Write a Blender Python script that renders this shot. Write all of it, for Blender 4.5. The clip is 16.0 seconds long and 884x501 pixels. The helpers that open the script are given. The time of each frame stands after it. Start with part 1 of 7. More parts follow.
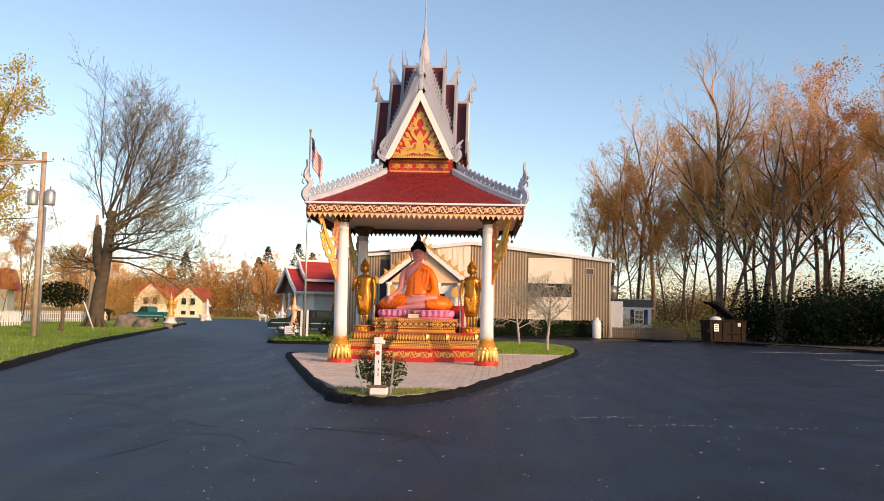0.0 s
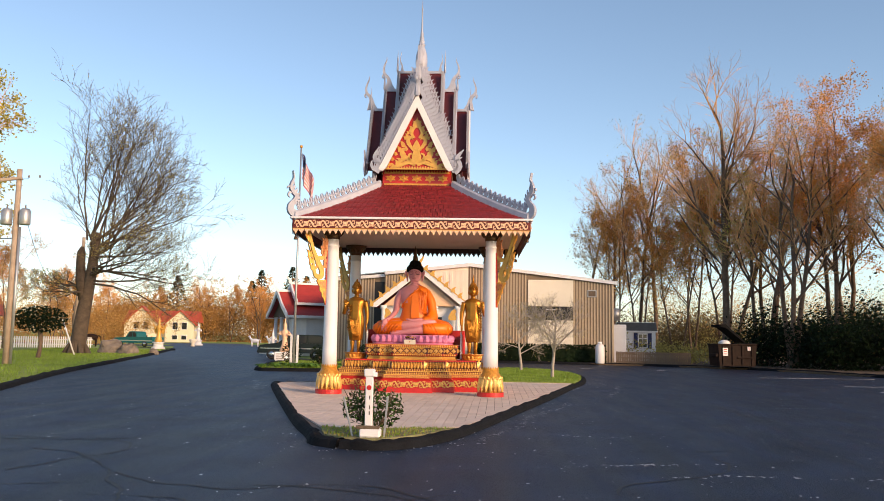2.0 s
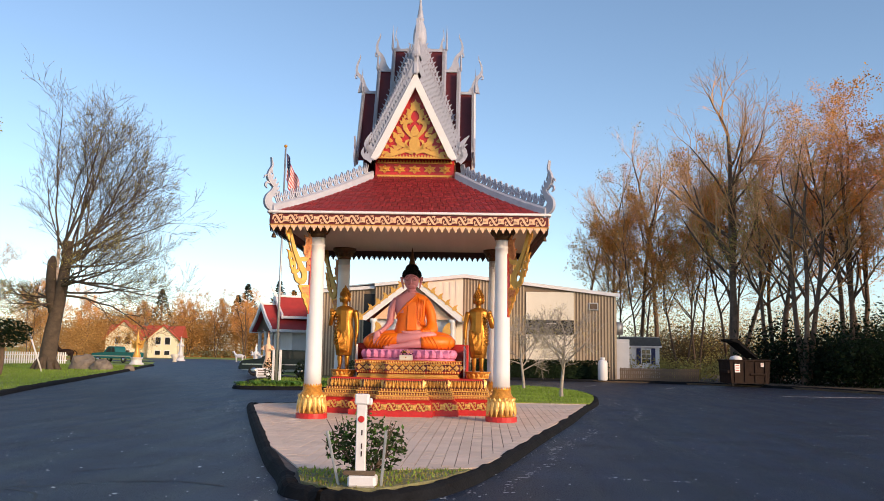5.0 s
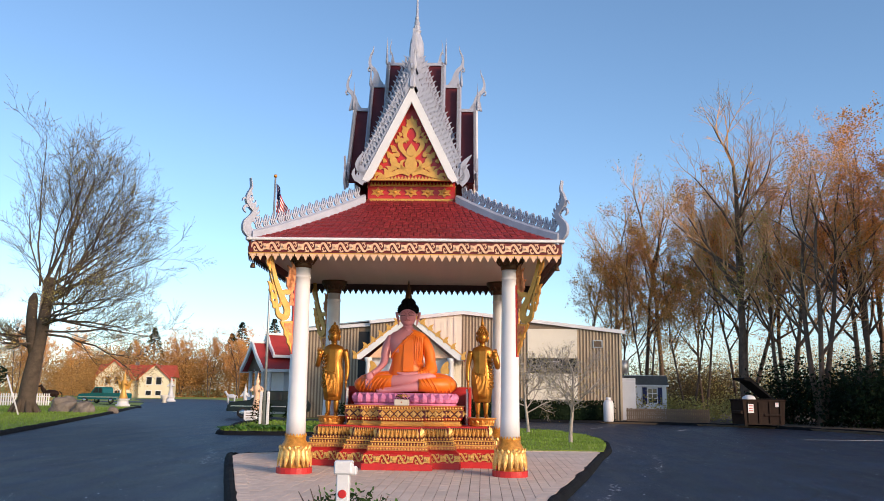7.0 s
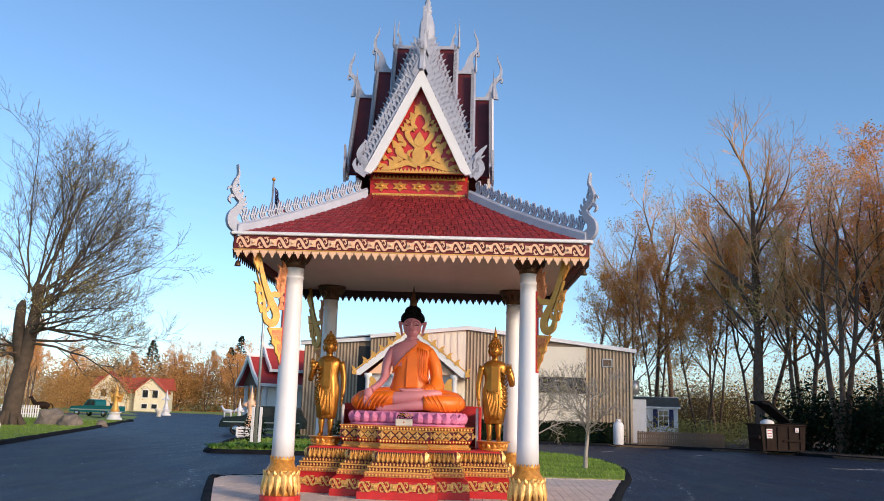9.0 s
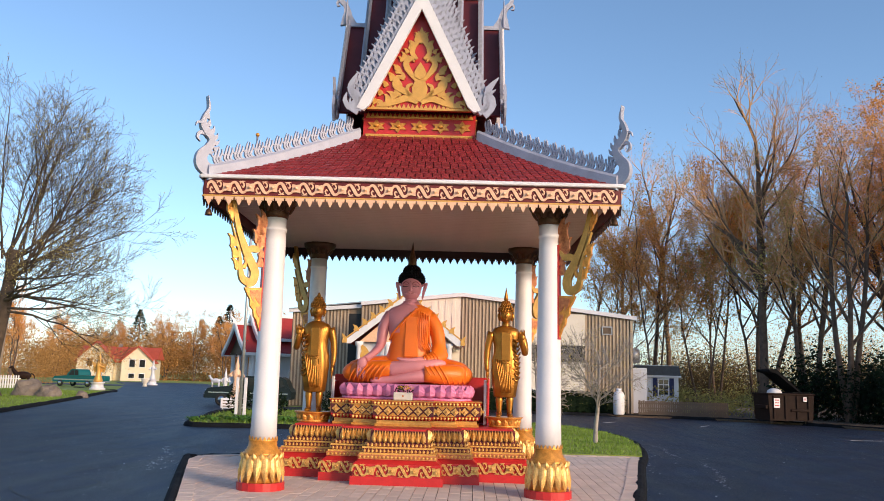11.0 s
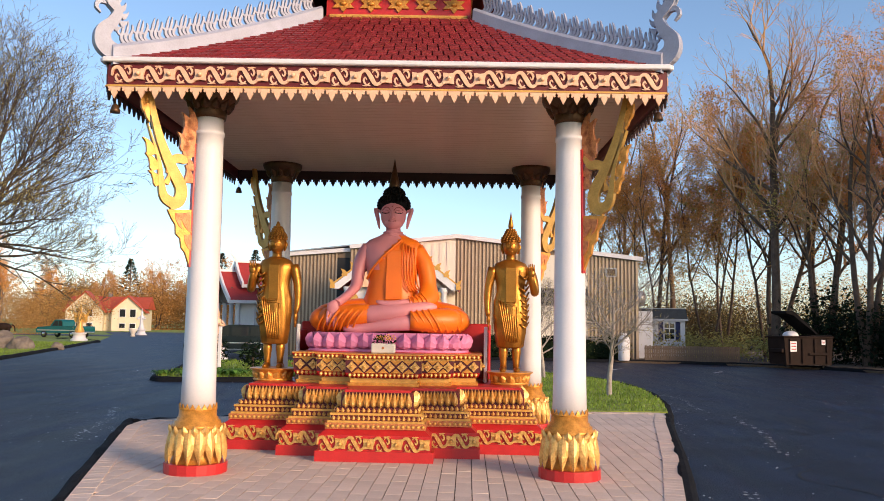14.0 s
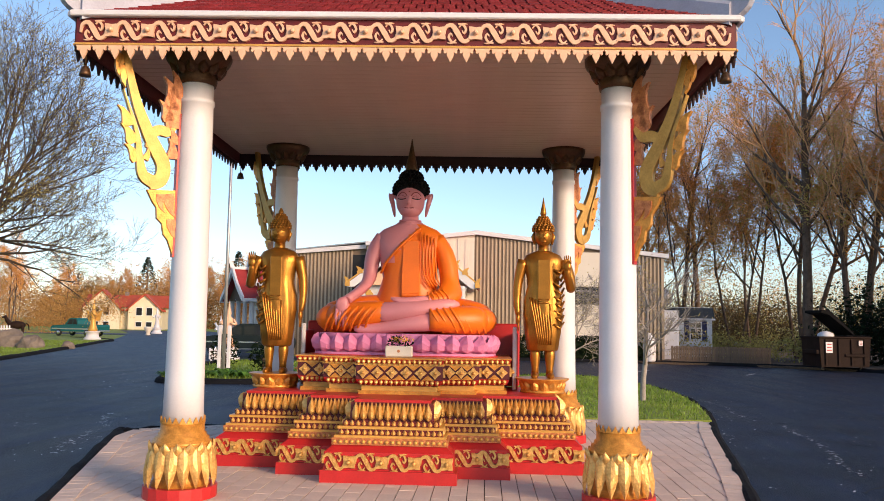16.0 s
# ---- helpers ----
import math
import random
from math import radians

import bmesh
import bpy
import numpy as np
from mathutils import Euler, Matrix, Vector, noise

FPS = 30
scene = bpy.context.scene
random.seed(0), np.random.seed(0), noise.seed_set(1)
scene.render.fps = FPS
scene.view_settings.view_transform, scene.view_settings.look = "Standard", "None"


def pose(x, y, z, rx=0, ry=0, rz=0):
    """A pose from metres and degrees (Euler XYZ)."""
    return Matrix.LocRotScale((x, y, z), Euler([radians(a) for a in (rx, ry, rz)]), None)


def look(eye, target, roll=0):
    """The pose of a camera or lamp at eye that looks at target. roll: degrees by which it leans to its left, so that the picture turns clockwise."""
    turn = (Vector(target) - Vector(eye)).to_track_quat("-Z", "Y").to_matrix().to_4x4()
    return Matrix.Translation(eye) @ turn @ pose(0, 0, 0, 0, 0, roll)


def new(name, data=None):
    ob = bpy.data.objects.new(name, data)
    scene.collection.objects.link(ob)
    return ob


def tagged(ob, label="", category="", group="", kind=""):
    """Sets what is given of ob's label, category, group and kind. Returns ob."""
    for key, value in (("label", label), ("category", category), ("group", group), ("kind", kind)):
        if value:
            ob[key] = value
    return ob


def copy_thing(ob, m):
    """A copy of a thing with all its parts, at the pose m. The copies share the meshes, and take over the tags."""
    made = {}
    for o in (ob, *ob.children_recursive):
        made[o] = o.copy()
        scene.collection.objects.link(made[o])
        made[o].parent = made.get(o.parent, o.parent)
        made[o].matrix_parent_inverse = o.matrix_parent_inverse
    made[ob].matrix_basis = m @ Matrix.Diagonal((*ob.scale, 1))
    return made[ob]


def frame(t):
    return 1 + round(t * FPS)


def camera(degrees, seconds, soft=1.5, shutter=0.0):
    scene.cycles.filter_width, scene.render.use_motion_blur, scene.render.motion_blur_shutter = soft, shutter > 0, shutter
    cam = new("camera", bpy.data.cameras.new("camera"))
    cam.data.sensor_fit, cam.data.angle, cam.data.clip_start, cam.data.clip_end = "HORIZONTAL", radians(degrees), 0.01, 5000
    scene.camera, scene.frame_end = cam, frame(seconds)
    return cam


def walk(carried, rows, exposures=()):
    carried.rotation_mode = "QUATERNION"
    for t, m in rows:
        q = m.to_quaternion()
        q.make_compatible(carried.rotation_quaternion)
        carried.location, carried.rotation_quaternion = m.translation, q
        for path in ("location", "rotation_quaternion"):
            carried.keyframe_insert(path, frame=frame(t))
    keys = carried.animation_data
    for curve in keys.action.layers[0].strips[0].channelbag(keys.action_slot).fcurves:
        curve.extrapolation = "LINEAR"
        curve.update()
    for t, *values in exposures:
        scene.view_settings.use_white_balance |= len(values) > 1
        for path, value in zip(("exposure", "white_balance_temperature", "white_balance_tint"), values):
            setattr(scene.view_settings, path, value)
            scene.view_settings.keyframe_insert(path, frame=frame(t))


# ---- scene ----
cam = camera(56.6, 16.0, 0.9)
PATH = [
    (0, (-0.429, 1.344, 1.514), (-0.576, 3.333, 1.669), 1.2),
    (0.5, (-0.532, 1.852, 1.542), (-0.676, 3.84, 1.704), 1.1),
    (1, (-0.572, 2.339, 1.526), (-0.711, 4.328, 1.692), 1.1),
    (1.5, (-0.615, 2.863, 1.524), (-0.75, 4.851, 1.7), 1.1),
    (2, (-0.675, 3.347, 1.566), (-0.811, 5.331, 1.778), 1.0),
    (2.5, (-0.684, 3.852, 1.562), (-0.815, 5.834, 1.794), 1.2),
    (3, (-0.771, 4.343, 1.556), (-0.899, 6.324, 1.794), 1.3),
    (3.5, (-0.901, 4.834, 1.566), (-1.025, 6.815, 1.813), 1.3),
    (3.7, (-0.936, 5.029, 1.53), (-1.061, 7.01, 1.776), 1.3),
    (5.8, (-1.253, 7.092, 1.609), (-1.354, 9.072, 1.869), 0.9),
    (6, (-1.248, 7.285, 1.632), (-1.353, 9.264, 1.902), 0.8),
    (6.5, (-1.323, 7.781, 1.657), (-1.424, 9.756, 1.951), 0.7),
    (7, (-1.355, 8.264, 1.674), (-1.456, 10.233, 2.014), 0.8),
    (7.5, (-1.432, 8.746, 1.685), (-1.535, 10.708, 2.06), 0.9),
    (8, (-1.518, 9.198, 1.694), (-1.622, 11.157, 2.085), 1.1),
    (8.5, (-1.56, 9.718, 1.701), (-1.67, 11.678, 2.085), 1.6),
    (8.7, (-1.567, 9.907, 1.686), (-1.677, 11.867, 2.07), 1.7),
    (10.8, (-1.933, 12.003, 1.782), (-2.018, 13.975, 2.102), 1.8),
    (11, (-1.946, 12.218, 1.747), (-2.026, 14.192, 2.056), 1.6),
    (11.5, (-1.96, 12.684, 1.763), (-2.033, 14.667, 2.012), 1.6),
    (12, (-2.041, 13.151, 1.746), (-2.099, 15.139, 1.95), 1.4),
    (12.5, (-2.064, 13.592, 1.752), (-2.114, 15.584, 1.926), 1.1),
    (13, (-1.975, 14.126, 1.783), (-2.028, 16.117, 1.969), 1.0),
    (13.5, (-1.973, 14.65, 1.761), (-2.03, 16.641, 1.944), 0.9),
    (14, (-1.964, 15.134, 1.763), (-2.03, 17.125, 1.944), 0.9),
    (14.5, (-1.934, 15.569, 1.78), (-2.015, 17.559, 1.963), 1.0),
    (15, (-1.981, 15.944, 1.757), (-2.079, 17.934, 1.935), 1.0),
    (15.5, (-2.067, 16.254, 1.767), (-2.173, 18.243, 1.944), 1.0),
    (16, (-2.09, 16.489, 1.773), (-2.197, 18.479, 1.951), 1.0),
]
walk(cam, [(t, look(eye, target, roll)) for t, eye, target, roll in PATH],
     [(0, 0.66, 7200, 11), (2, 0.62, 6900, 10), (3.5, 0.57, 6600, 9), (6.5, 0.56, 6100, 7), (8, 0.41, 5500, 4), (11, 0.55, 5900, 7), (13.5, 0.60, 6300, 10), (16, 0.57, 6300, 11)])

# ---- world, sun, exposure ----
SUN_EL, SUN_AZ = 17.0, 132.0      # degrees; azimuth clockwise from +y
world = bpy.data.worlds.new("sky")
scene.world = world
world.use_nodes = True
wn = world.node_tree
sky = wn.nodes.new("ShaderNodeTexSky")
sky.sky_type, sky.sun_disc = "NISHITA", False
sky.sun_elevation, sky.sun_rotation = radians(SUN_EL), radians(SUN_AZ)
sky.air_density, sky.dust_density, sky.ozone_density = 0.8, 0.6, 1.1
wn.links.new(sky.outputs[0], wn.nodes["Background"].inputs[0])
wn.nodes["Background"].inputs[1].default_value = 0.15
sun = new("sun", bpy.data.lights.new("sun", "SUN"))
sun.data.energy, sun.data.angle, sun.data.color = 2.75, radians(16.0), (1.0, 0.66, 0.39)
_az, _el = radians(SUN_AZ), radians(SUN_EL)
_to = Vector((math.sin(_az) * math.cos(_el), math.cos(_az) * math.cos(_el), math.sin(_el)))
sun.matrix_world = look(_to * 100, (0, 0, 0))


# ---- materials ----
def mat(name, color, rough=0.6, metal=0.0, vary=0.25, scale=6.0, bump=0.15, fine=60.0, pieces=0.0, tint=None, spec=0.5, island=False, grain=0.35):
    """A surface with coarse stains, fine grain and relief; pieces: how far single pieces differ."""
    m = bpy.data.materials.new(name)
    m.use_nodes = True
    nt = m.node_tree
    n, l = nt.nodes, nt.links
    b = n["Principled BSDF"]
    b.inputs["Roughness"].default_value, b.inputs["Metallic"].default_value = rough, metal
    b.inputs["Specular IOR Level"].default_value = spec
    tc = n.new("ShaderNodeTexCoord")
    big, small = n.new("ShaderNodeTexNoise"), n.new("ShaderNodeTexNoise")
    for t, s, d in ((big, scale, 4), (small, fine, 3)):
        t.inputs["Scale"].default_value, t.inputs["Detail"].default_value = s, d
        l.new(tc.outputs["Object"], t.inputs["Vector"])
    ramp = n.new("ShaderNodeValToRGB")
    c = Vector(color)
    dark = c * (1 - vary)
    light = Vector(tint) if tint else c * (1 + vary * 0.6)
    ramp.color_ramp.elements[0].position, ramp.color_ramp.elements[1].position = 0.3, 0.72
    ramp.color_ramp.elements[0].color = (*dark, 1)
    ramp.color_ramp.elements[1].color = (*[min(x, 0.95) for x in light], 1)
    add = n.new("ShaderNodeMath")
    add.operation = "MULTIPLY_ADD"
    l.new(small.outputs[0], add.inputs[0])
    add.inputs[1].default_value = grain
    mix = n.new("ShaderNodeMath")
    mix.operation = "MULTIPLY"
    l.new(big.outputs[0], mix.inputs[0])
    mix.inputs[1].default_value = 1 - grain
    l.new(mix.outputs[0], add.inputs[2])
    l.new(add.outputs[0], ramp.inputs[0])
    out = ramp.outputs[0]
    if pieces:
        hsv = n.new("ShaderNodeHueSaturation")
        src = n.new("ShaderNodeNewGeometry") if island else n.new("ShaderNodeObjectInfo")
        mr = n.new("ShaderNodeMapRange")
        mr.inputs["To Min"].default_value, mr.inputs["To Max"].default_value = 1 - pieces, 1 + pieces
        l.new(src.outputs["Random Per Island" if island else "Random"], mr.inputs["Value"])
        l.new(mr.outputs[0], hsv.inputs["Value"])
        l.new(out, hsv.inputs["Color"])
        out = hsv.outputs[0]
    l.new(out, b.inputs["Base Color"])
    if bump:
        bp = n.new("ShaderNodeBump")
        bp.inputs["Strength"].default_value, bp.inputs["Distance"].default_value = bump, 0.02
        l.new(small.outputs[0], bp.inputs["Height"])
        l.new(bp.outputs[0], b.inputs["Normal"])
    return m


def leafy(name, color, tint, rough=0.6):
    m = mat(name, color, rough, 0, 0.35, 0.7, 0, 9.0, 0.35, tint, 0.2, True)
    b = m.node_tree.nodes["Principled BSDF"]
    tr = m.node_tree.nodes.new("ShaderNodeBsdfTranslucent")
    mx = m.node_tree.nodes.new("ShaderNodeMixShader")
    mx.inputs[0].default_value = 0.45
    m.node_tree.links.new(b.inputs["Base Color"].links[0].from_socket, tr.inputs[0])
    m.node_tree.links.new(b.outputs[0], mx.inputs[1])
    m.node_tree.links.new(tr.outputs[0], mx.inputs[2])
    m.node_tree.links.new(mx.outputs[0], m.node_tree.nodes["Material Output"].inputs[0])
    return m


def asphalt():
    """Blue-grey asphalt: aggregate grain, worn bands along the drive, patches and a dull sheen."""
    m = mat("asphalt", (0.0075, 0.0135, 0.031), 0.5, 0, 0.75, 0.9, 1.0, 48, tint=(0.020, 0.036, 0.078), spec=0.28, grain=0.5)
    nt = m.node_tree
    n, l = nt.nodes, nt.links
    b = n["Principled BSDF"]
    tc = n.new("ShaderNodeTexCoord")
    mp = n.new("ShaderNodeMapping")
    mp.inputs["Scale"].default_value = (1.6, 0.16, 1.0)
    mp.inputs["Rotation"].default_value = (0, 0, radians(14))
    l.new(tc.outputs["Object"], mp.inputs["Vector"])
    band, grit = n.new("ShaderNodeTexNoise"), n.new("ShaderNodeTexVoronoi")
    band.inputs["Scale"].default_value, band.inputs["Detail"].default_value = 1.3, 5
    l.new(mp.outputs[0], band.inputs["Vector"])
    grit.inputs["Scale"].default_value = 26
    l.new(tc.outputs["Object"], grit.inputs["Vector"])
    r1, r2 = n.new("ShaderNodeMapRange"), n.new("ShaderNodeMapRange")
    for r, a, c, d, e in ((r1, 0.32, 0.7, 0.62, 1.5), (r2, 0.0, 0.16, 1.7, 1.0)):
        for k, v in zip(("From Min", "From Max", "To Min", "To Max"), (a, c, d, e)):
            r.inputs[k].default_value = v
    l.new(band.outputs[0], r1.inputs["Value"])
    l.new(grit.outputs["Distance"], r2.inputs["Value"])
    mul = n.new("ShaderNodeMath")
    mul.operation = "MULTIPLY"
    l.new(r1.outputs[0], mul.inputs[0])
    l.new(r2.outputs[0], mul.inputs[1])
    hsv = n.new("ShaderNodeHueSaturation")
    l.new(b.inputs["Base Color"].links[0].from_socket, hsv.inputs["Color"])
    l.new(mul.outputs[0], hsv.inputs["Value"])
    l.new(hsv.outputs[0], b.inputs["Base Color"])
    rr = n.new("ShaderNodeMapRange")
    rr.inputs["To Min"].default_value, rr.inputs["To Max"].default_value = 0.36, 0.66
    l.new(band.outputs[0], rr.inputs["Value"])
    l.new(rr.outputs[0], b.inputs["Roughness"])
    return m


WHITE = mat("white_paint", (0.72, 0.71, 0.74), 0.45, 0, 0.08, 2, 0.05)
# white boards, with the cool blue-grey of shade put into the colour
WHITE_SHADED = mat("white_paint_in_shade", (0.38, 0.395, 0.49), 0.5, 0, 0.2, 5, 0.1)
REDP = mat("red_paint", (0.50, 0.02, 0.02), 0.4, 0, 0.2, 5, 0.08)
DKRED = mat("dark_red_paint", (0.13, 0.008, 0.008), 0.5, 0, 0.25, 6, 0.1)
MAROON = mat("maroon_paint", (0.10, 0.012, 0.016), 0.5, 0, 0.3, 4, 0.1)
TILE = mat("red_roof_tile", (0.24, 0.022, 0.028), 0.5, 0, 0.25, 9, 0.2, pieces=0.22)
TILEJ = mat("red_roof_tile_joined", (0.24, 0.022, 0.028), 0.5, 0, 0.25, 9, 0.2, pieces=0.22, island=True)
GOLD = mat("gold_paint", (0.62, 0.24, 0.03), 0.38, 0.35, 0.3, 14, 0.2, tint=(0.85, 0.40, 0.07))
GOLDP = mat("gilded_relief", (0.76, 0.37, 0.07), 0.34, 0.4, 0.35, 24, 0.25, tint=(0.95, 0.60, 0.20))
GOLDB = mat("bright_gold_paint", (0.68, 0.37, 0.08), 0.4, 0.2, 0.2, 9, 0.1)
CREAMG = mat("cream_gold_paint", (0.80, 0.50, 0.32), 0.5, 0.0, 0.15, 12, 0.1)
BRGOLD = mat("bracket_gold", (0.46, 0.25, 0.045), 0.42, 0.3, 0.25, 9, 0.12, tint=(0.62, 0.36, 0.08))
COPPER = mat("copper_red_paint", (0.46, 0.11, 0.04), 0.45, 0.2, 0.35, 18, 0.2, tint=(0.72, 0.30, 0.10))
# post marks; also rear eaves parts, with their shade put into the colour
INK = mat("dark_marks_and_eave_shade", (0.03, 0.010, 0.010), 0.6, 0, 0.3, 8, 0.1)
BRONZE = mat("dark_bronze", (0.10, 0.05, 0.02), 0.4, 0.5, 0.4, 20, 0.2)
STATUEG = mat("statue_gold", (0.44, 0.19, 0.028), 0.34, 0.75, 0.3, 7, 0.12)
SKIN = mat("pink_paint", (0.66, 0.26, 0.29), 0.45, 0, 0.06, 3, 0.03)
ROBE = mat("orange_paint", (0.83, 0.18, 0.006), 0.45, 0, 0.1, 4, 0.06)
BLACK = mat("black_paint", (0.006, 0.006, 0.007), 0.8, 0, 0.3, 20, 0.3, 30, spec=0.15)
PINK = mat("lotus_pink_paint", (0.66, 0.22, 0.42), 0.5, 0, 0.12, 5, 0.05)
CEIL = mat("ceiling_boards", (0.62, 0.47, 0.36), 0.4, 0, 0.12, 3, 0.05)
ASPH = asphalt()
KERB = mat("tarred_kerb", (0.010, 0.011, 0.014), 0.9, 0, 0.5, 3, 0.6, 30, spec=0.12)
PAVE = mat("clay_paver", (0.66, 0.525, 0.445), 0.8, 0, 0.16, 1.2, 0.25, 50, pieces=0.07)
PAVEJ = mat("clay_paver_joined", (0.66, 0.525, 0.445), 0.8, 0, 0.16, 1.2, 0.25, 50, pieces=0.07, island=True)
JOINT = mat("joint_sand", (0.17, 0.125, 0.10), 0.9, 0, 0.3, 8, 0.3)
SOIL = mat("mulch_soil", (0.12, 0.08, 0.05), 0.95, 0, 0.5, 6, 0.6, 30)
DRYSOIL = mat("dry_soil", (0.20, 0.17, 0.10), 0.95, 0, 0.5, 7, 0.6, 35, tint=(0.30, 0.30, 0.14))
GRASS = mat("lawn_ground", (0.18, 0.27, 0.035), 0.9, 0, 0.4, 1.3, 0.6, 40, tint=(0.34, 0.40, 0.07))
BLADE = leafy("grass_blade", (0.18, 0.32, 0.04), (0.36, 0.48, 0.08))
BARK = mat("bark", (0.15, 0.10, 0.07), 0.9, 0, 0.5, 3, 0.7, 25)
TWIG = mat("twig_bark", (0.72, 0.40, 0.18), 0.85, 0, 0.4, 2, 0)
TWIGD = mat("dark_twig_bark", (0.10, 0.075, 0.055), 0.85, 0, 0.4, 2, 0)
BROWNW = leafy("brown_thicket", (0.085, 0.060, 0.026), (0.17, 0.125, 0.05))
PALEBARK = mat("pale_grey_bark", (0.36, 0.32, 0.29), 0.85, 0, 0.4, 5, 0.3, 30)
OLIVE = leafy("olive_leaf", (0.38, 0.32, 0.08), (0.56, 0.48, 0.15))
TAN = leafy("tan_twigs", (0.50, 0.24, 0.07), (0.70, 0.40, 0.13))
RUST = leafy("rust_bud", (0.82, 0.30, 0.055), (0.94, 0.52, 0.14))
YELG = leafy("yellow_green_leaf", (0.46, 0.40, 0.07), (0.60, 0.52, 0.12))
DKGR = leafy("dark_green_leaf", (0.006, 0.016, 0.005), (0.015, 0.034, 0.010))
SHRUBG = leafy("shrub_leaf", (0.025, 0.05, 0.014), (0.07, 0.11, 0.03))
GREEN = leafy("fresh_green_leaf", (0.09, 0.22, 0.03), (0.17, 0.34, 0.06))
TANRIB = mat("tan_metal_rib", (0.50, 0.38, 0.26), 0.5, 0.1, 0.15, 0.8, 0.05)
BARKD = mat("dark_bark", (0.085, 0.062, 0.046), 0.9, 0, 0.5, 3, 0.7, 25)
# the rib tan darkened, to paint the shadows between the ribs
SHEET_SHADED = mat("tan_metal_rib_shade", (0.22, 0.155, 0.10), 0.5, 0.1, 0.15, 0.8, 0.05)
CREAM = mat("cream_sheet", (0.74, 0.68, 0.58), 0.5, 0, 0.1, 0.8, 0.05)
DARK = mat("dark_opening", (0.012, 0.012, 0.013), 0.6, 0, 0.3, 3, 0)
WOODW = mat("weathered_wood", (0.14, 0.10, 0.07), 0.85, 0, 0.35, 4, 0.4, 40)
POLE = mat("utility_pole_wood", (0.40, 0.31, 0.24), 0.85, 0, 0.3, 3, 0.4, 40)
GREY = mat("galvanised_grey", (0.42, 0.43, 0.45), 0.4, 0.6, 0.2, 6, 0.05)
STONE = mat("boulder_stone", (0.20, 0.17, 0.15), 0.9, 0, 0.4, 3, 0.6, 20)
RUSTBR = mat("brown_steel", (0.022, 0.011, 0.008), 0.75, 0, 0.5, 4, 0.2, spec=0.2)
RED_ROOF = mat("red_shingle", (0.38, 0.035, 0.03), 0.6, 0, 0.2, 2, 0.2)
ORROOF = mat("orange_red_shingle", (0.46, 0.075, 0.03), 0.7, 0, 0.2, 1, 0.2)
IVORY = mat("ivory_siding", (0.72, 0.64, 0.46), 0.6, 0, 0.1, 1, 0.1)
GLASS = mat("dark_window_glass", (0.02, 0.025, 0.03), 0.06, 0, 0.1, 2, 0)
TEAL = mat("teal_car_paint", (0.016, 0.13, 0.13), 0.25, 0.2, 0.1, 2, 0)
NAVY = mat("dark_green_car_paint", (0.006, 0.012, 0.012), 0.35, 0.2, 0.1, 2, 0)
RUBBER = mat("rubber", (0.015, 0.015, 0.016), 0.8, 0, 0.2, 8, 0.1)
CHROME = mat("chrome", (0.6, 0.6, 0.6), 0.2, 1, 0.05, 5, 0)
FLAGR = mat("flag_red", (0.45, 0.02, 0.03), 0.7, 0, 0.1, 5, 0)
FLAGB = mat("flag_blue", (0.015, 0.02, 0.09), 0.7, 0, 0.1, 5, 0)
LINE = mat("worn_white_line", (0.56, 0.58, 0.62), 0.8, 0, 0.4, 5, 0.2)


# ---- mesh helpers ----
def finish(name, bm, material, smooth=False):
    me = bpy.data.meshes.new(name)
    bm.normal_update()
    bm.to_mesh(me)
    bm.free()
    for m in (material if isinstance(material, (list, tuple)) else [material]):
        me.materials.append(m)
    if smooth:
        me.shade_smooth()
    return me


def part(name, bm, material, parent=None, label="", smooth=False, at=None):
    ob = new(name, finish(name, bm, material, smooth))
    if parent:
        ob.parent = parent
    if at is not None:
        ob.matrix_basis = at
    if label:
        tagged(ob, label)
    return ob


def piece(name, me, parent, m):
    ob = new(name, me)
    ob.parent = parent
    ob.matrix_basis = m
    return ob


def thing(name, label, category, at=None, group="", kind=""):
    ob = new(name)
    if at is not None:
        ob.matrix_basis = at
    return tagged(ob, label, category, group, kind)


def box(bm, c, s, bev=0.0, idx=0, rot=None):
    r = bmesh.ops.create_cube(bm, size=1, matrix=Matrix.Translation(c) @ (rot or Matrix()) @ Matrix.Diagonal((*s, 1)))
    vs = r["verts"]
    for f in {f for v in vs for f in v.link_faces}:
        f.material_index = idx
    if bev:
        es = list({e for v in vs for e in v.link_edges})
        bmesh.ops.bevel(bm, geom=es, offset=bev, segments=1, affect="EDGES", material=idx)
    return bm


def B(c, s, bev=0.0):
    return box(bmesh.new(), c, s, bev)


def lathe(bm, prof, seg=20, c=(0, 0, 0), idx=0, sx=1.0, sy=1.0, rot=None):
    """prof: (radius, z) from the bottom up, capped at both ends."""
    R = rot or Matrix()
    rings = []
    for r, z in prof:
        rings.append([bm.verts.new(Vector(c) + (R @ Vector((r * sx * math.cos(a), r * sy * math.sin(a), z))))
                      for a in (2 * math.pi * k / seg for k in range(seg))])
    for a, b in zip(rings, rings[1:]):
        for k in range(seg):
            f = bm.faces.new((a[k], a[(k + 1) % seg], b[(k + 1) % seg], b[k]))
            f.material_index, f.smooth = idx, True
    for ring, flip in ((rings[0], True), (rings[-1], False)):
        f = bm.faces.new(ring[::-1] if flip else ring)
        f.material_index = idx
    return bm


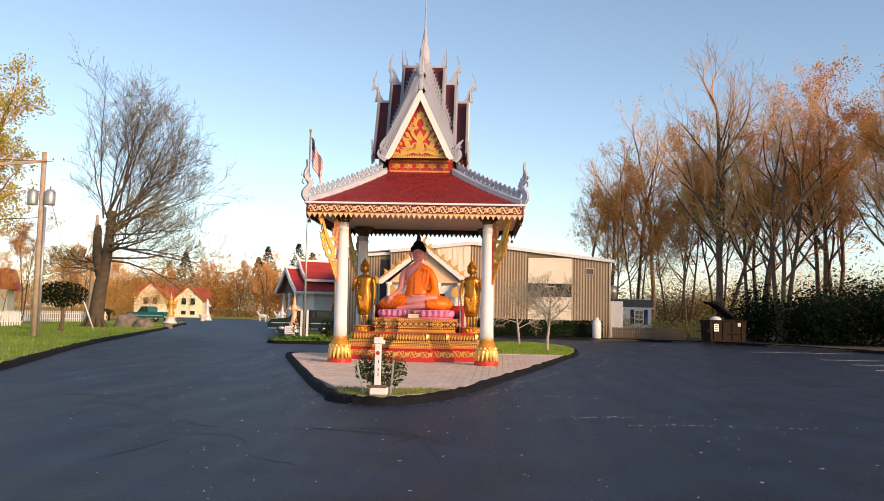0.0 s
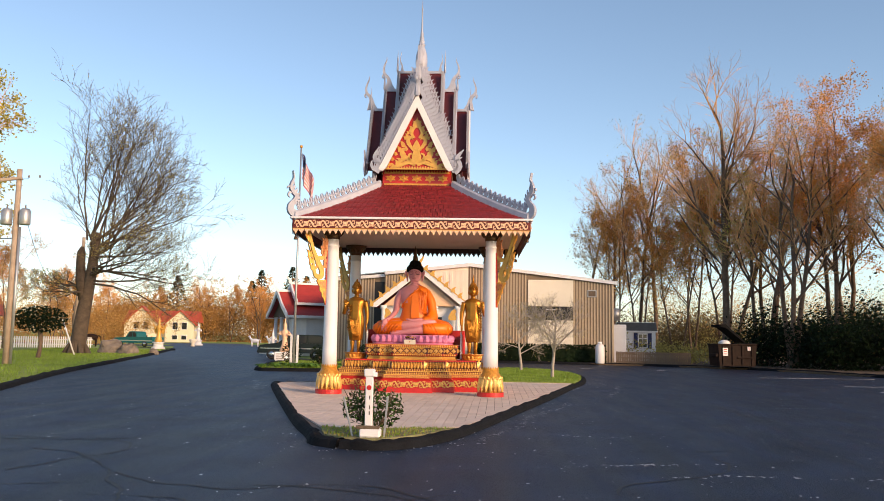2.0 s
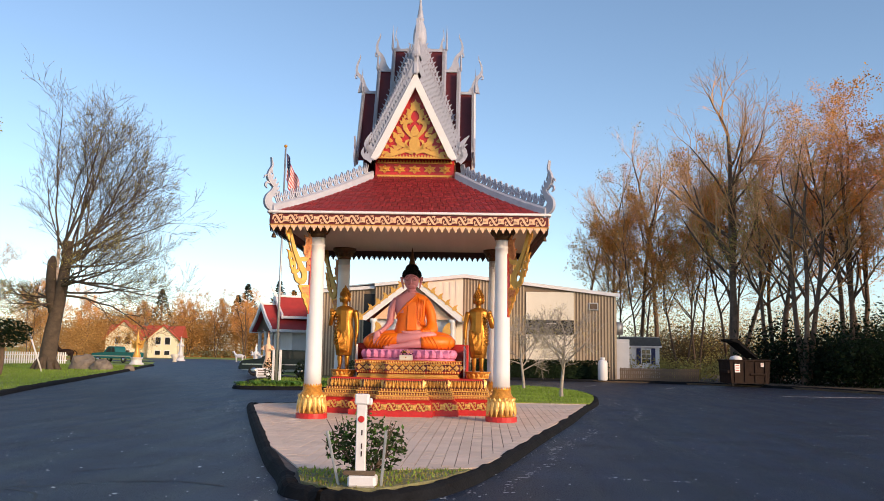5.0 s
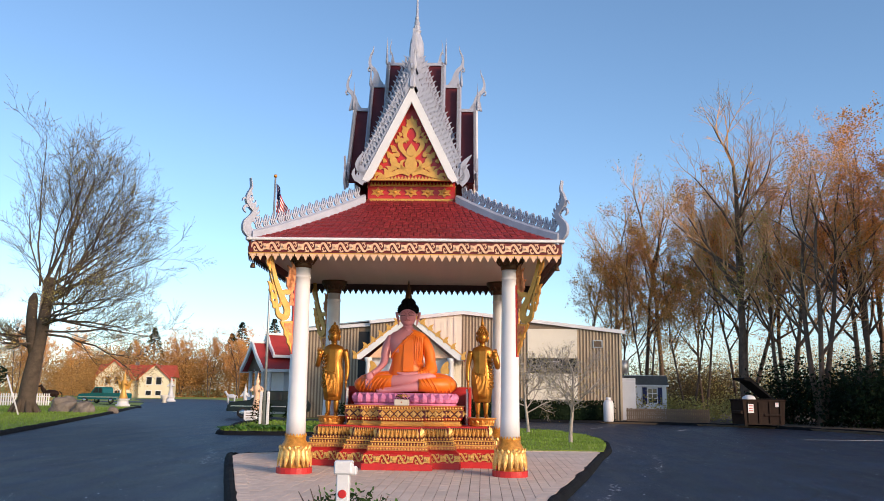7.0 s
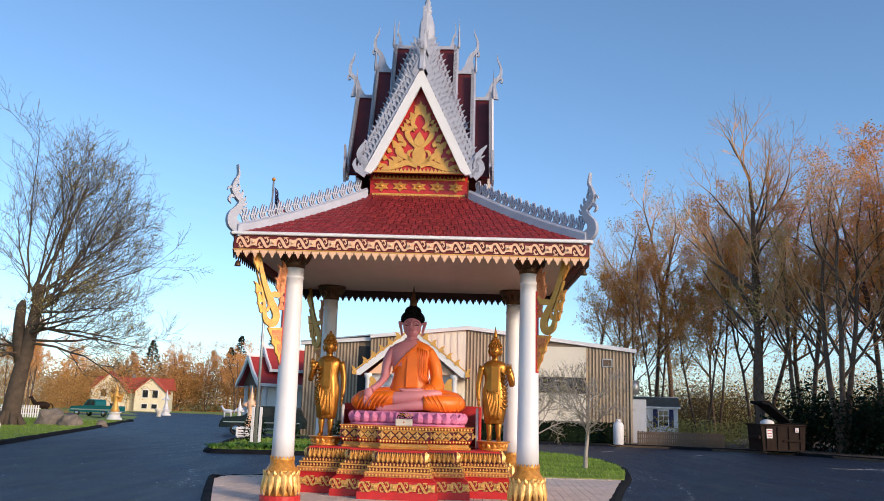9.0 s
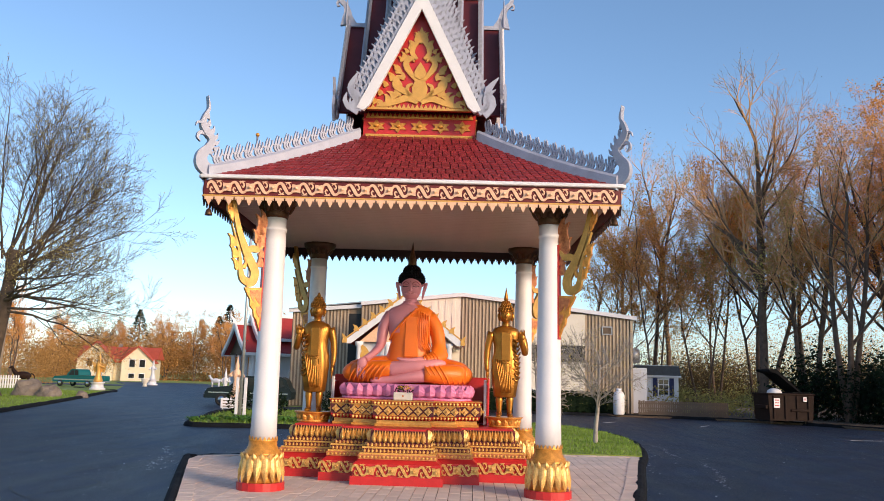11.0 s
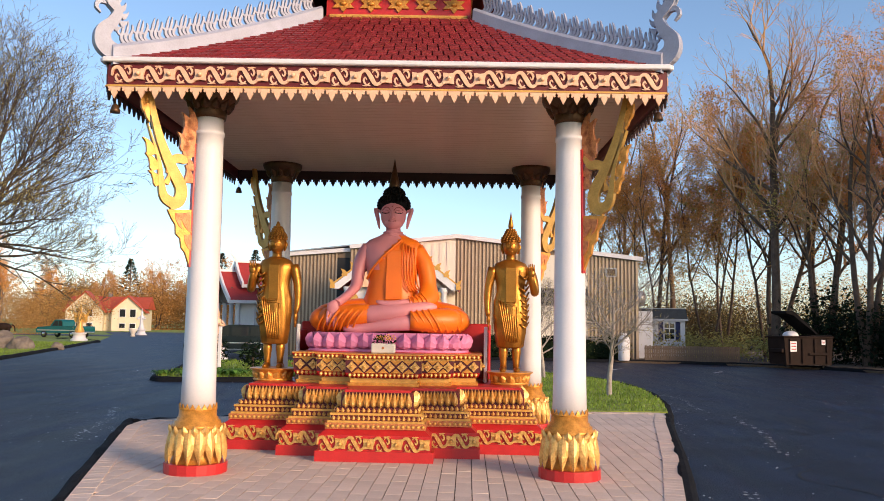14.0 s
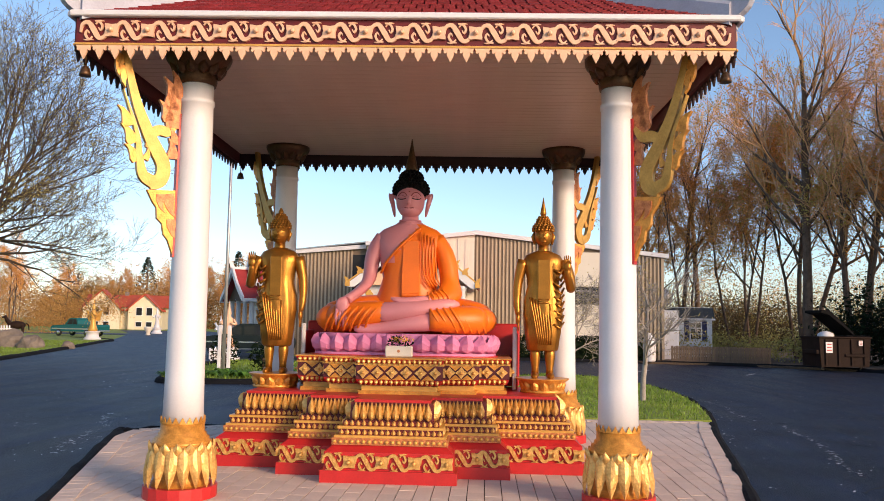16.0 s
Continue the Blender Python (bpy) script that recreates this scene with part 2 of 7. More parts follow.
def tube(bm, pts, radii, seg=8, idx=0, squash=None):
    """A tapered tube along pts; squash scales its second radius."""
    pts = [Vector(p) for p in pts]
    prev, rings = Vector((0, 0, 1)), []
    for i, p in enumerate(pts):
        d = (pts[min(i + 1, len(pts) - 1)] - pts[max(i - 1, 0)]).normalized()
        u = prev - d * prev.dot(d)
        if u.length < 0.05:
            u = Vector((1, 0, 0)) - d * d.x
        u.normalize()
        prev = u
        w = d.cross(u)
        r = radii[i] if isinstance(radii, (list, tuple)) else radii
        q = squash or 1.0
        rings.append([bm.verts.new(p + u * r * math.cos(a) + w * r * q * math.sin(a)) for a in (2 * math.pi * k / seg for k in range(seg))])
    for a, b in zip(rings, rings[1:]):
        for k in range(seg):
            f = bm.faces.new((a[k], a[(k + 1) % seg], b[(k + 1) % seg], b[k]))
            f.material_index, f.smooth = idx, True
    for ring, flip in ((rings[0], True), (rings[-1], False)):
        f = bm.faces.new(ring[::-1] if flip else ring)
        f.material_index = idx
    return bm


def ball(bm, c, r, idx=0, seg=16, rot=None):
    r = r if isinstance(r, (tuple, list)) else (r, r, r)
    n = max(4, seg // 2)
    prof = [(math.sin(math.pi * k / n) or 0.0, -math.cos(math.pi * k / n) * r[2]) for k in range(n + 1)]
    prof = [(max(q, 0.02), z) for q, z in prof]
    return lathe(bm, prof, seg, c, idx, r[0], r[1], rot)


def plate(bm, outline, depth, m=None, idx=0, y0=0.0):
    """An outline in (x, z), given thickness along y from y0 - depth to y0."""
    m = m or Matrix()
    a = [bm.verts.new(m @ Vector((x, y0 - depth, z))) for x, z in outline]
    b = [bm.verts.new(m @ Vector((x, y0, z))) for x, z in outline]
    n = len(outline)
    fs = [bm.faces.new(a), bm.faces.new(b[::-1])]
    for k in range(n):
        fs.append(bm.faces.new((a[k], b[k], b[(k + 1) % n], a[(k + 1) % n])))
    for f in fs:
        f.material_index = idx
    return bm


def prism(bm, pts, z0, z1, idx=0):
    a = [bm.verts.new((x, y, z0)) for x, y in pts]
    b = [bm.verts.new((x, y, z1)) for x, y in pts]
    n = len(pts)
    fs = [bm.faces.new(a[::-1]), bm.faces.new(b)]
    for k in range(n):
        fs.append(bm.faces.new((a[k], a[(k + 1) % n], b[(k + 1) % n], b[k])))
    for f in fs:
        f.material_index = idx
    return bm


def smooth_path(pts, n=6):
    """Catmull-Rom through the points."""
    p = [Vector(q) for q in pts]
    p = [p[0] * 2 - p[1]] + p + [p[-1] * 2 - p[-2]]
    out = []
    for i in range(1, len(p) - 2):
        for k in range(n):
            t = k / n
            a, b, c, d = p[i - 1:i + 3]
            out.append(0.5 * (2 * b + (c - a) * t + (2 * a - 5 * b + 4 * c - d) * t * t + (3 * b - a - 3 * c + d) * t ** 3))
    out.append(p[-2])
    return out


def ribbon(pts, widths, n=5):
    """The outline of a tapering curved band through 2D points, as (x, z)."""
    path = smooth_path([(x, z, w) for (x, z), w in zip(pts, widths)], n)
    left, right = [], []
    for i, p in enumerate(path):
        d = path[min(i + 1, len(path) - 1)] - path[max(i - 1, 0)]
        nx, nz = -d.y, d.x
        s = math.hypot(nx, nz) or 1
        w = max(p.z, 0.002)
        left.append((p.x + nx / s * w, p.y + nz / s * w))
        right.append((p.x - nx / s * w, p.y - nz / s * w))
    return left + right[::-1]


def inside(x, y, poly):
    hit = False
    for (x0, y0), (x1, y1) in zip(poly, poly[1:] + poly[:1]):
        if (y0 > y) != (y1 > y) and x < (x1 - x0) * (y - y0) / (y1 - y0) + x0:
            hit = not hit
    return hit


def soup(name, verts, faces, material, parent=None, kind="", idx=None, smooth=False):
    me = bpy.data.meshes.new(name)
    me.from_pydata(verts, [], faces)
    for m in (material if isinstance(material, (list, tuple)) else [material]):
        me.materials.append(m)
    if idx is not None:
        me.polygons.foreach_set("material_index", idx)
    if smooth:
        me.shade_smooth()
    ob = new(name, me)
    if parent:
        ob.parent = parent
    if kind:
        tagged(ob, kind=kind)
    return ob

# ---- ground ----
PX, PY, Z0 = -2.949, 26.42, 0.12          # the pavilion's middle, and the island's height
LAWN_EDGE = [(-8.0, 8.0), (-12.2, 20.0), (-16.85, 32.9), (-20.5, 45.0), (-25.0, 60.0), (-29.7, 74.5), (-31.5, 80.0), (-37.0, 84.5)]
RIGHT_EDGE = [(24.0, 14.0), (21.5, 30.0), (18.5, 43.7), (14.6, 53.0), (10.0, 56.6), (3.0, 58.0), (-6.0, 58.4)]


def ground_sheet():
    n = 60
    bm = bmesh.new()
    xs = [math.copysign(abs(k / n) ** 2.2 * 1500, k) for k in range(-n, n + 1)]
    rows = [[bm.verts.new((x, 30 + y, -0.03)) for x in xs] for y in xs]
    for a, b in zip(rows, rows[1:]):
        for i in range(len(xs) - 1):
            bm.faces.new((a[i], a[i + 1], b[i + 1], b[i]))
    tagged(part("ground", bm, GRASS), "far grassy ground with dry patches", "ground", kind="structure")


ground_sheet()
lot = [(-8, 8), (-8, -30), (30, -30), (24, 14), (21.5, 30), (18.5, 43.7), (14.6, 53), (10, 56.6), (3, 58), (-6, 58.4), (-13, 58), (-15.5, 62), (-17.5, 74),
       (-33, 118), (-44, 140), (-56, 136), (-44, 112), (-31.5, 80), (-29.7, 74.5), (-25, 60), (-20.5, 45), (-16.85, 32.9), (-12.2, 20)]
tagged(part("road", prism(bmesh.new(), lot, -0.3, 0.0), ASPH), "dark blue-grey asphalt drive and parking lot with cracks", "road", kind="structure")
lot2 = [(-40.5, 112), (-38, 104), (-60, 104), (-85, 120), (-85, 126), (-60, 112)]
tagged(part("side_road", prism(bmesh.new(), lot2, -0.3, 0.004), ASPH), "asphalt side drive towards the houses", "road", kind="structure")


def kerb_strip(name, path, width, top, label):
    """A low tarred kerb along a line, with an uneven back."""
    pts = smooth_path([(x, y, 0) for x, y in path], 8)
    fine = []
    for a, b in zip(pts, pts[1:]):
        k = max(1, int((b - a).length / 0.35))
        fine += [a.lerp(b, i / k) for i in range(k)]
    fine.append(pts[-1])
    rnd = random.Random(4)
    verts, faces = [], []
    for i, p in enumerate(fine):
        d = (fine[min(i + 1, len(fine) - 1)] - fine[max(i - 1, 0)]).normalized()
        nrm = Vector((-d.y, d.x, 0))
        h = top + rnd.uniform(-0.02, 0.015)
        o = rnd.uniform(-0.025, 0.025)
        for off, z in ((0.06 + width / 2 + o, -0.05), (width / 2 + o, h - 0.03), (width / 2 - 0.05, h), (-width / 2 + 0.05, h), (-width / 2, h - 0.03), (-width / 2 - 0.06, -0.05)):
            q = p + nrm * off
            verts.append((q.x, q.y, z))
    for i in range(len(fine) - 1):
        for k in range(5):
            a = i * 6 + k
            faces.append((a, a + 1, a + 7, a + 6))
    ob = soup(name, verts, faces, KERB, kind="structure")
    tagged(ob, label, "kerb")


kerb_strip("kerb_left", LAWN_EDGE, 0.22, 0.15, "low black tarred kerb along the lawn")
kerb_strip("kerb_right", RIGHT_EDGE, 0.22, 0.16, "low black tarred kerb before the wood")
lawn = [(x - 0.05, y) for x, y in LAWN_EDGE] + [(-60, 92), (-120, 92), (-120, 8)]
tagged(part("lawn", prism(bmesh.new(), lawn, -0.2, 0.11), GRASS), "bright green lawn beside the drive", "lawn", kind="structure")
verge = [(x + 0.05, y + 0.05) for x, y in RIGHT_EDGE] + [(-6, 120), (90, 120), (90, 14)]
tagged(part("verge", prism(bmesh.new(), verge, -0.2, 0.10), SOIL), "brown leaf litter under the trees", "ground", kind="structure")

# island with its paving
ISLE = [(-2.85, 15.02), (-2.25, 14.98), (-1.65, 15.75), (-1.1, 17.5), (-0.27, 21.26), (0.76, 25.86), (1.6, 30.0), (2.2, 32.6), (2.5, 34.4), (2.75, 37.0),
        (2.6, 40.5), (1.7, 43.6), (0.3, 45.0), (-1.2, 43.5), (-1.7, 36.0), (-1.8, 31.3), (-4.5, 30.6), (-6.1, 29.6), (-7.35, 28.75), (-7.3, 27.9), (-4.44, 18.81), (-3.52, 16.2), (-3.28, 15.4)]
tagged(part("island", prism(bmesh.new(), ISLE, -0.2, Z0 - 0.016), JOINT), "raised island with sand-filled joints", "traffic island", kind="structure")
kerb_strip("kerb_island", ISLE[:-1] + [(-3.28, 15.4), (-2.85, 15.02)], 0.16, 0.135, "low black tarred kerb round the paved island")
GBACK = [(1.95, 31.5), (2.15, 32.6), (2.45, 34.4), (2.68, 37.0), (2.5, 40.5), (1.65, 43.5), (0.3, 44.9), (-1.15, 43.4), (-1.62, 36.0), (-1.7, 31.4)]
tagged(part("grass_back", prism(bmesh.new(), GBACK, 0.0, Z0 + 0.03), GRASS), "green grass on the island's end", "lawn", kind="structure")
GFRONT = [(-2.83, 15.12), (-2.28, 15.08), (-1.73, 15.8), (-1.33, 16.75), (-2.6, 16.4), (-3.46, 16.45), (-3.18, 15.45)]
tagged(part("grass_front", prism(bmesh.new(), GFRONT, 0.0, Z0 + 0.02), DRYSOIL), "thin grass and soil at the island's point", "lawn", kind="structure")
BED = [(-11.8, 42.0), (-11.2, 39.4), (-9.8, 39.2), (-4.5, 40.2), (-3.6, 41.5), (-3.6, 50.0), (-12.5, 50.0)]
tagged(part("grass_bed", prism(bmesh.new(), BED, -0.1, 0.12), GRASS), "grassy bed round the flagpole", "lawn", kind="structure")
kerb_strip("kerb_bed", BED + [BED[0]], 0.2, 0.14, "low black kerb round the flagpole bed")


def blades(name, poly, count, z, h, seed, label, material=BLADE):
    rnd = random.Random(seed)
    x0, x1 = min(p[0] for p in poly), max(p[0] for p in poly)
    y0, y1 = min(p[1] for p in poly), max(p[1] for p in poly)
    v, f = [], []
    while len(f) < count:
        x, y = rnd.uniform(x0, x1), rnd.uniform(y0, y1)
        if not inside(x, y, poly):
            continue
        a, l, w = rnd.uniform(0, 6.3), h * rnd.uniform(0.5, 1.3), 0.012 + h * 0.06
        lx, ly = rnd.uniform(-0.5, 0.5) * h, rnd.uniform(-0.5, 0.5) * h
        k = len(v)
        v += [(x - math.cos(a) * w, y - math.sin(a) * w, z), (x + math.cos(a) * w, y + math.sin(a) * w, z), (x + lx, y + ly, z + l)]
        f.append((k, k + 1, k + 2))
    tagged(soup(name, v, f, material, kind="stuff"), label, "grass")


blades("grass", GBACK, 9000, Z0 + 0.02, 0.07, 1, "short green grass on the island's end")
blades("grass", GFRONT, 800, Z0 + 0.01, 0.035, 2, "thin green grass at the island's point", OLIVE)
blades("grass", GFRONT, 420, Z0 + 0.01, 0.05, 12, "sparse green tufts at the island's point")
blades("grass", [(-12.3, 20.2), (-16.95, 33), (-20.6, 45), (-25.1, 60), (-29.8, 74), (-40, 74), (-26, 33), (-20, 20)], 26000, 0.1, 0.10, 3, "short green grass of the roadside lawn")
blades("grass", BED, 6000, 0.11, 0.12, 5, "short green grass in the flagpole bed")


def stall_lines():
    rnd = random.Random(3)
    for x, y, l, a in ((11.4, 42.3, 5.5, 8), (12.4, 35.6, 5.0, 8), (12.2, 32.2, 5.0, 8), (11.6, 28.9, 5.0, 8), (4.0, 50.0, 0.9, 60), (8.0, 49.0, 0.9, 60), (-6.3, 33.5, 1.8, 4), (-6.2, 36.8, 1.8, 4)):
        bm = bmesh.new()
        s = 0.0
        while s < l:
            w = rnd.uniform(0.3, 0.9)
            box(bm, (s + w / 2, rnd.uniform(-0.01, 0.01), 0.003), (w, 0.09 * rnd.uniform(0.7, 1.1), 0.004))
            s += w + rnd.uniform(0.0, 0.12)
        tagged(part("parking_line", bm, LINE, at=pose(x, y, 0.002, 0, 0, a)), "worn white painted parking line on asphalt", "road marking", "parking lines", "structure")


stall_lines()


def cracks():
    """Thin sunken-looking tar cracks lying on the asphalt."""
    rnd = random.Random(11)
    v, f = [], []
    runs = [(-4.5, 9.5, 60, 6), (-6.2, 12.5, 75, 9), (-1.0, 11, 115, 5), (0.6, 12, 100, 4), (-3.2, 12.0, 10, 3.5), (-8, 22, 70, 12), (-7.5, 31, 20, 4), (-9.5, 36, 40, 5)]
    runs += [(rnd.uniform(-9, 14), rnd.uniform(4, 34), rnd.uniform(0, 180), rnd.uniform(1, 6)) for _ in range(46)]
    for x, y, a, l in runs:
        if inside(x, y, ISLE):
            continue
        a = radians(a)
        s, last = 0.0, None
        while s < l and not inside(x, y, ISLE):
            w = rnd.uniform(0.008, 0.024)
            cur = [(x - math.sin(a) * w, y + math.cos(a) * w, 0.005), (x + math.sin(a) * w, y - math.cos(a) * w, 0.005)]
            k = len(v)
            v += cur
            if last is not None:
                f.append((last, last + 1, k + 1, k))
            last = k
            st = rnd.uniform(0.08, 0.25)
            x, y, s = x + math.cos(a) * st, y + math.sin(a) * st, s + st
            a += rnd.uniform(-0.5, 0.5) * 0.8
    tagged(soup("cracks", v, f, DARK, kind="stuff"), "thin dark cracks in the asphalt", "crack")


cracks()


def grit_streaks():
    """Broken pale trails of washed grit on the asphalt."""
    rnd = random.Random(33)
    v, f = [], []
    trails = [(-0.9, 15.8, 78, 5.5), (0.2, 20.5, 76, 4.0), (1.6, 17.0, 165, 1.2), (2.6, 27.0, 80, 6.0), (-0.2, 13.6, 20, 2.6), (3.2, 33.0, 88, 4.5), (-7.6, 27.0, 106, 5.0), (-6.2, 33.4, 4, 2.6), (-6.3, 36.6, 176, 2.4), (-6.0, 35.0, 170, 1.6), (1.2, 13.2, 8, 3.0), (6.0, 24.0, 12, 1.5), (9.0, 33.0, 6, 2.2)]
    for x, y, a, l in trails:
        a = radians(a)
        for _ in range(int(l * 15)):
            t, o = rnd.random() * l, rnd.gauss(0, 0.045)
            px = x + math.cos(a) * t - math.sin(a) * (o + 0.08 * math.sin(1.7 * t))
            py = y + math.sin(a) * t + math.cos(a) * (o + 0.08 * math.sin(1.7 * t))
            if inside(px, py, ISLE):
                continue
            s, q = rnd.uniform(0.008, 0.03), rnd.uniform(0, 3.1)
            k = len(v)
            v += [(px + s * math.cos(q + w) * (1.6 if i % 2 else 0.6), py + s * math.sin(q + w), 0.006) for i, w in enumerate((0, 1.57, 3.14, 4.71))]
            f.append((k, k + 1, k + 2, k + 3))
    tagged(soup("grit_trails", v, f, LINE, kind="stuff"), "broken pale trails of washed grit on asphalt", "litter")


grit_streaks()


def litter():
    """Pale bits of leaf and grit blown on the asphalt and along the kerbs."""
    rnd = random.Random(21)
    v, f = [], []
    edge = smooth_path([(x, y, 0) for x, y in ISLE], 10) + smooth_path([(x, y, 0) for x, y in LAWN_EDGE], 14)
    for k in range(5000):
        if k < 1500:
            p = rnd.choice(edge)
            x, y = p.x + rnd.gauss(0, 0.28), p.y + rnd.gauss(0, 0.28)
        else:
            x, y = rnd.uniform(-14, 16), rnd.uniform(3, 45)
        if inside(x, y, ISLE):
            continue
        a, s = rnd.uniform(0, 6.3), rnd.uniform(0.006, 0.02) * (1.7 if rnd.random() < 0.2 else 1)
        i = len(v)
        v += [(x + s * math.cos(a + q) * (1 if q % 2 else 0.5), y + s * math.sin(a + q), 0.006 + 0.004 * (q % 2)) for q in (0, 1.6, 3.1, 4.7)]
        f.append((i, i + 1, i + 2, i + 3))
    tagged(soup("leaf_litter", v, f, LINE, kind="stuff"), "pale leaf bits and grit on the asphalt", "litter")


litter()

# ---- pavilion ----
HX, HY = 2.056, 2.104                     # half the column spacing
EX, EY = 2.975, 2.73                       # half the eaves
pav = thing("pavilion", "open pavilion with white columns, red tiled roof and tiered gables coloured as shaded white", "pavilion", pose(PX, PY, 0, 0, 0, 1.7))


def flame(w, h, lean=0.25):
    """A leaf-shaped flame with a curled tip, foot at the origin."""
    return [(-w * 0.5, 0), (w * 0.5, 0), (w * 0.62, h * 0.22), (w * 0.42, h * 0.46), (w * (0.1 + lean), h * 0.72), (w * (0.3 + lean), h), (-w * 0.02, h * 0.8), (-w * 0.34, h * 0.56), (-w * 0.55, h * 0.3)]


def leaf(w, h):
    return [(0, 0), (w * 0.42, h * 0.14), (w * 0.5, h * 0.42), (w * 0.26, h * 0.74), (0, h), (-w * 0.26, h * 0.74), (-w * 0.5, h * 0.42), (-w * 0.42, h * 0.14)]


def relief_leaf(name, w, h, d, material):
    """A swelling petal with a raised rib, foot at the origin, facing -y."""
    bm = bmesh.new()
    o = leaf(w, h)
    rim = [bm.verts.new((x, 0, z)) for x, z in o]
    mid = [bm.verts.new((x * 0.55, -d * 0.7, h * 0.1 + z * 0.78)) for x, z in o]
    a, b = bm.verts.new((0, -d, h * 0.3)), bm.verts.new((0, -d * 1.15, h * 0.62))
    for k in range(8):
        bm.faces.new((rim[k], rim[(k + 1) % 8], mid[(k + 1) % 8], mid[k]))
    for tri in ((0, 1, "a"), (1, 2, "a"), (2, 3, "b"), (3, 4, "b"), (4, 5, "b"), (5, 6, "b"), (6, 7, "a"), (7, 0, "a")):
        bm.faces.new((mid[tri[0]], mid[tri[1]], a if tri[2] == "a" else b))
    bm.faces.new((mid[2], b, a))
    bm.faces.new((mid[6], a, b))
    bmesh.ops.recalc_face_normals(bm, faces=bm.faces)
    return finish(name, bm, material)


def column(cx, cy):
    c = part("column", lathe(bmesh.new(), [(0.19, 0.80), (0.182, 1.2), (0.16, 3.7), (0.157, 3.86), (0.168, 3.865), (0.168, 3.91), (0.156, 3.915), (0.156, 4.07)], 28), WHITE, pav, "white painted round column with gilded foot and capital", at=pose(cx, cy, 0))
    oct_ = [(0.34 * math.cos(a), 0.34 * math.sin(a)) for a in (math.pi / 10 * k for k in range(20))]
    part("plinth", prism(bmesh.new(), oct_, Z0, Z0 + 0.11), REDP, c, "red round plinth")
    part("foot", lathe(bmesh.new(), [(0.27, Z0 + 0.11), (0.235, 0.3), (0.24, 0.5), (0.26, 0.58), (0.275, 0.61), (0.275, 0.635), (0.25, 0.645), (0.25, 0.672), (0.222, 0.685), (0.222, 0.71), (0.205, 0.72), (0.201, 0.80)], 28), GOLD, c, "gilded bell-shaped foot")
    bm = bmesh.new()
    for k in range(20):
        plate(bm, [(-0.034, 0), (0.034, 0), (0, 0.065)], 0.008, pose(0, 0, 0.80, 0, 0, 18 * k) @ pose(0, -0.197, 0))
    part("collar", bm, GOLD, c)
    bm = lathe(bmesh.new(), [(0.175, 4.06), (0.185, 4.11), (0.175, 4.16), (0.21, 4.2), (0.30, 4.28), (0.32, 4.33), (0.32, 4.37)], 20)
    part("capital", bm, BRONZE, c, "dark bronze flaring capital")
    for k in range(16):
        piece("petal", PETAL_FOOT, c, pose(0, 0, 0, 0, 0, 22.5 * k) @ pose(0, -0.262, 0.625, 7, 180, 0))
        piece("ring_leaf", PETAL_RING, c, pose(0, 0, 0, 0, 0, 22.5 * k + 11) @ pose(0, -0.272, 0.515, 10, 0, 0))
    for k in range(12):
        piece("capital_leaf", PETAL_CAP, c, pose(0, 0, 0, 0, 0, 30 * k) @ pose(0, -0.19, 4.14, 28, 0, 0))


PETAL_FOOT = relief_leaf("petal", 0.145, 0.41, 0.036, GOLDP)
PETAL_RING = relief_leaf("ring_leaf", 0.10, 0.13, 0.022, GOLDP)
PETAL_CAP = relief_leaf("capital_leaf", 0.11, 0.17, 0.03, BRONZE)
for sx in (-1, 1):
    for sy in (-1, 1):
        column(sx * HX, sy * HY)


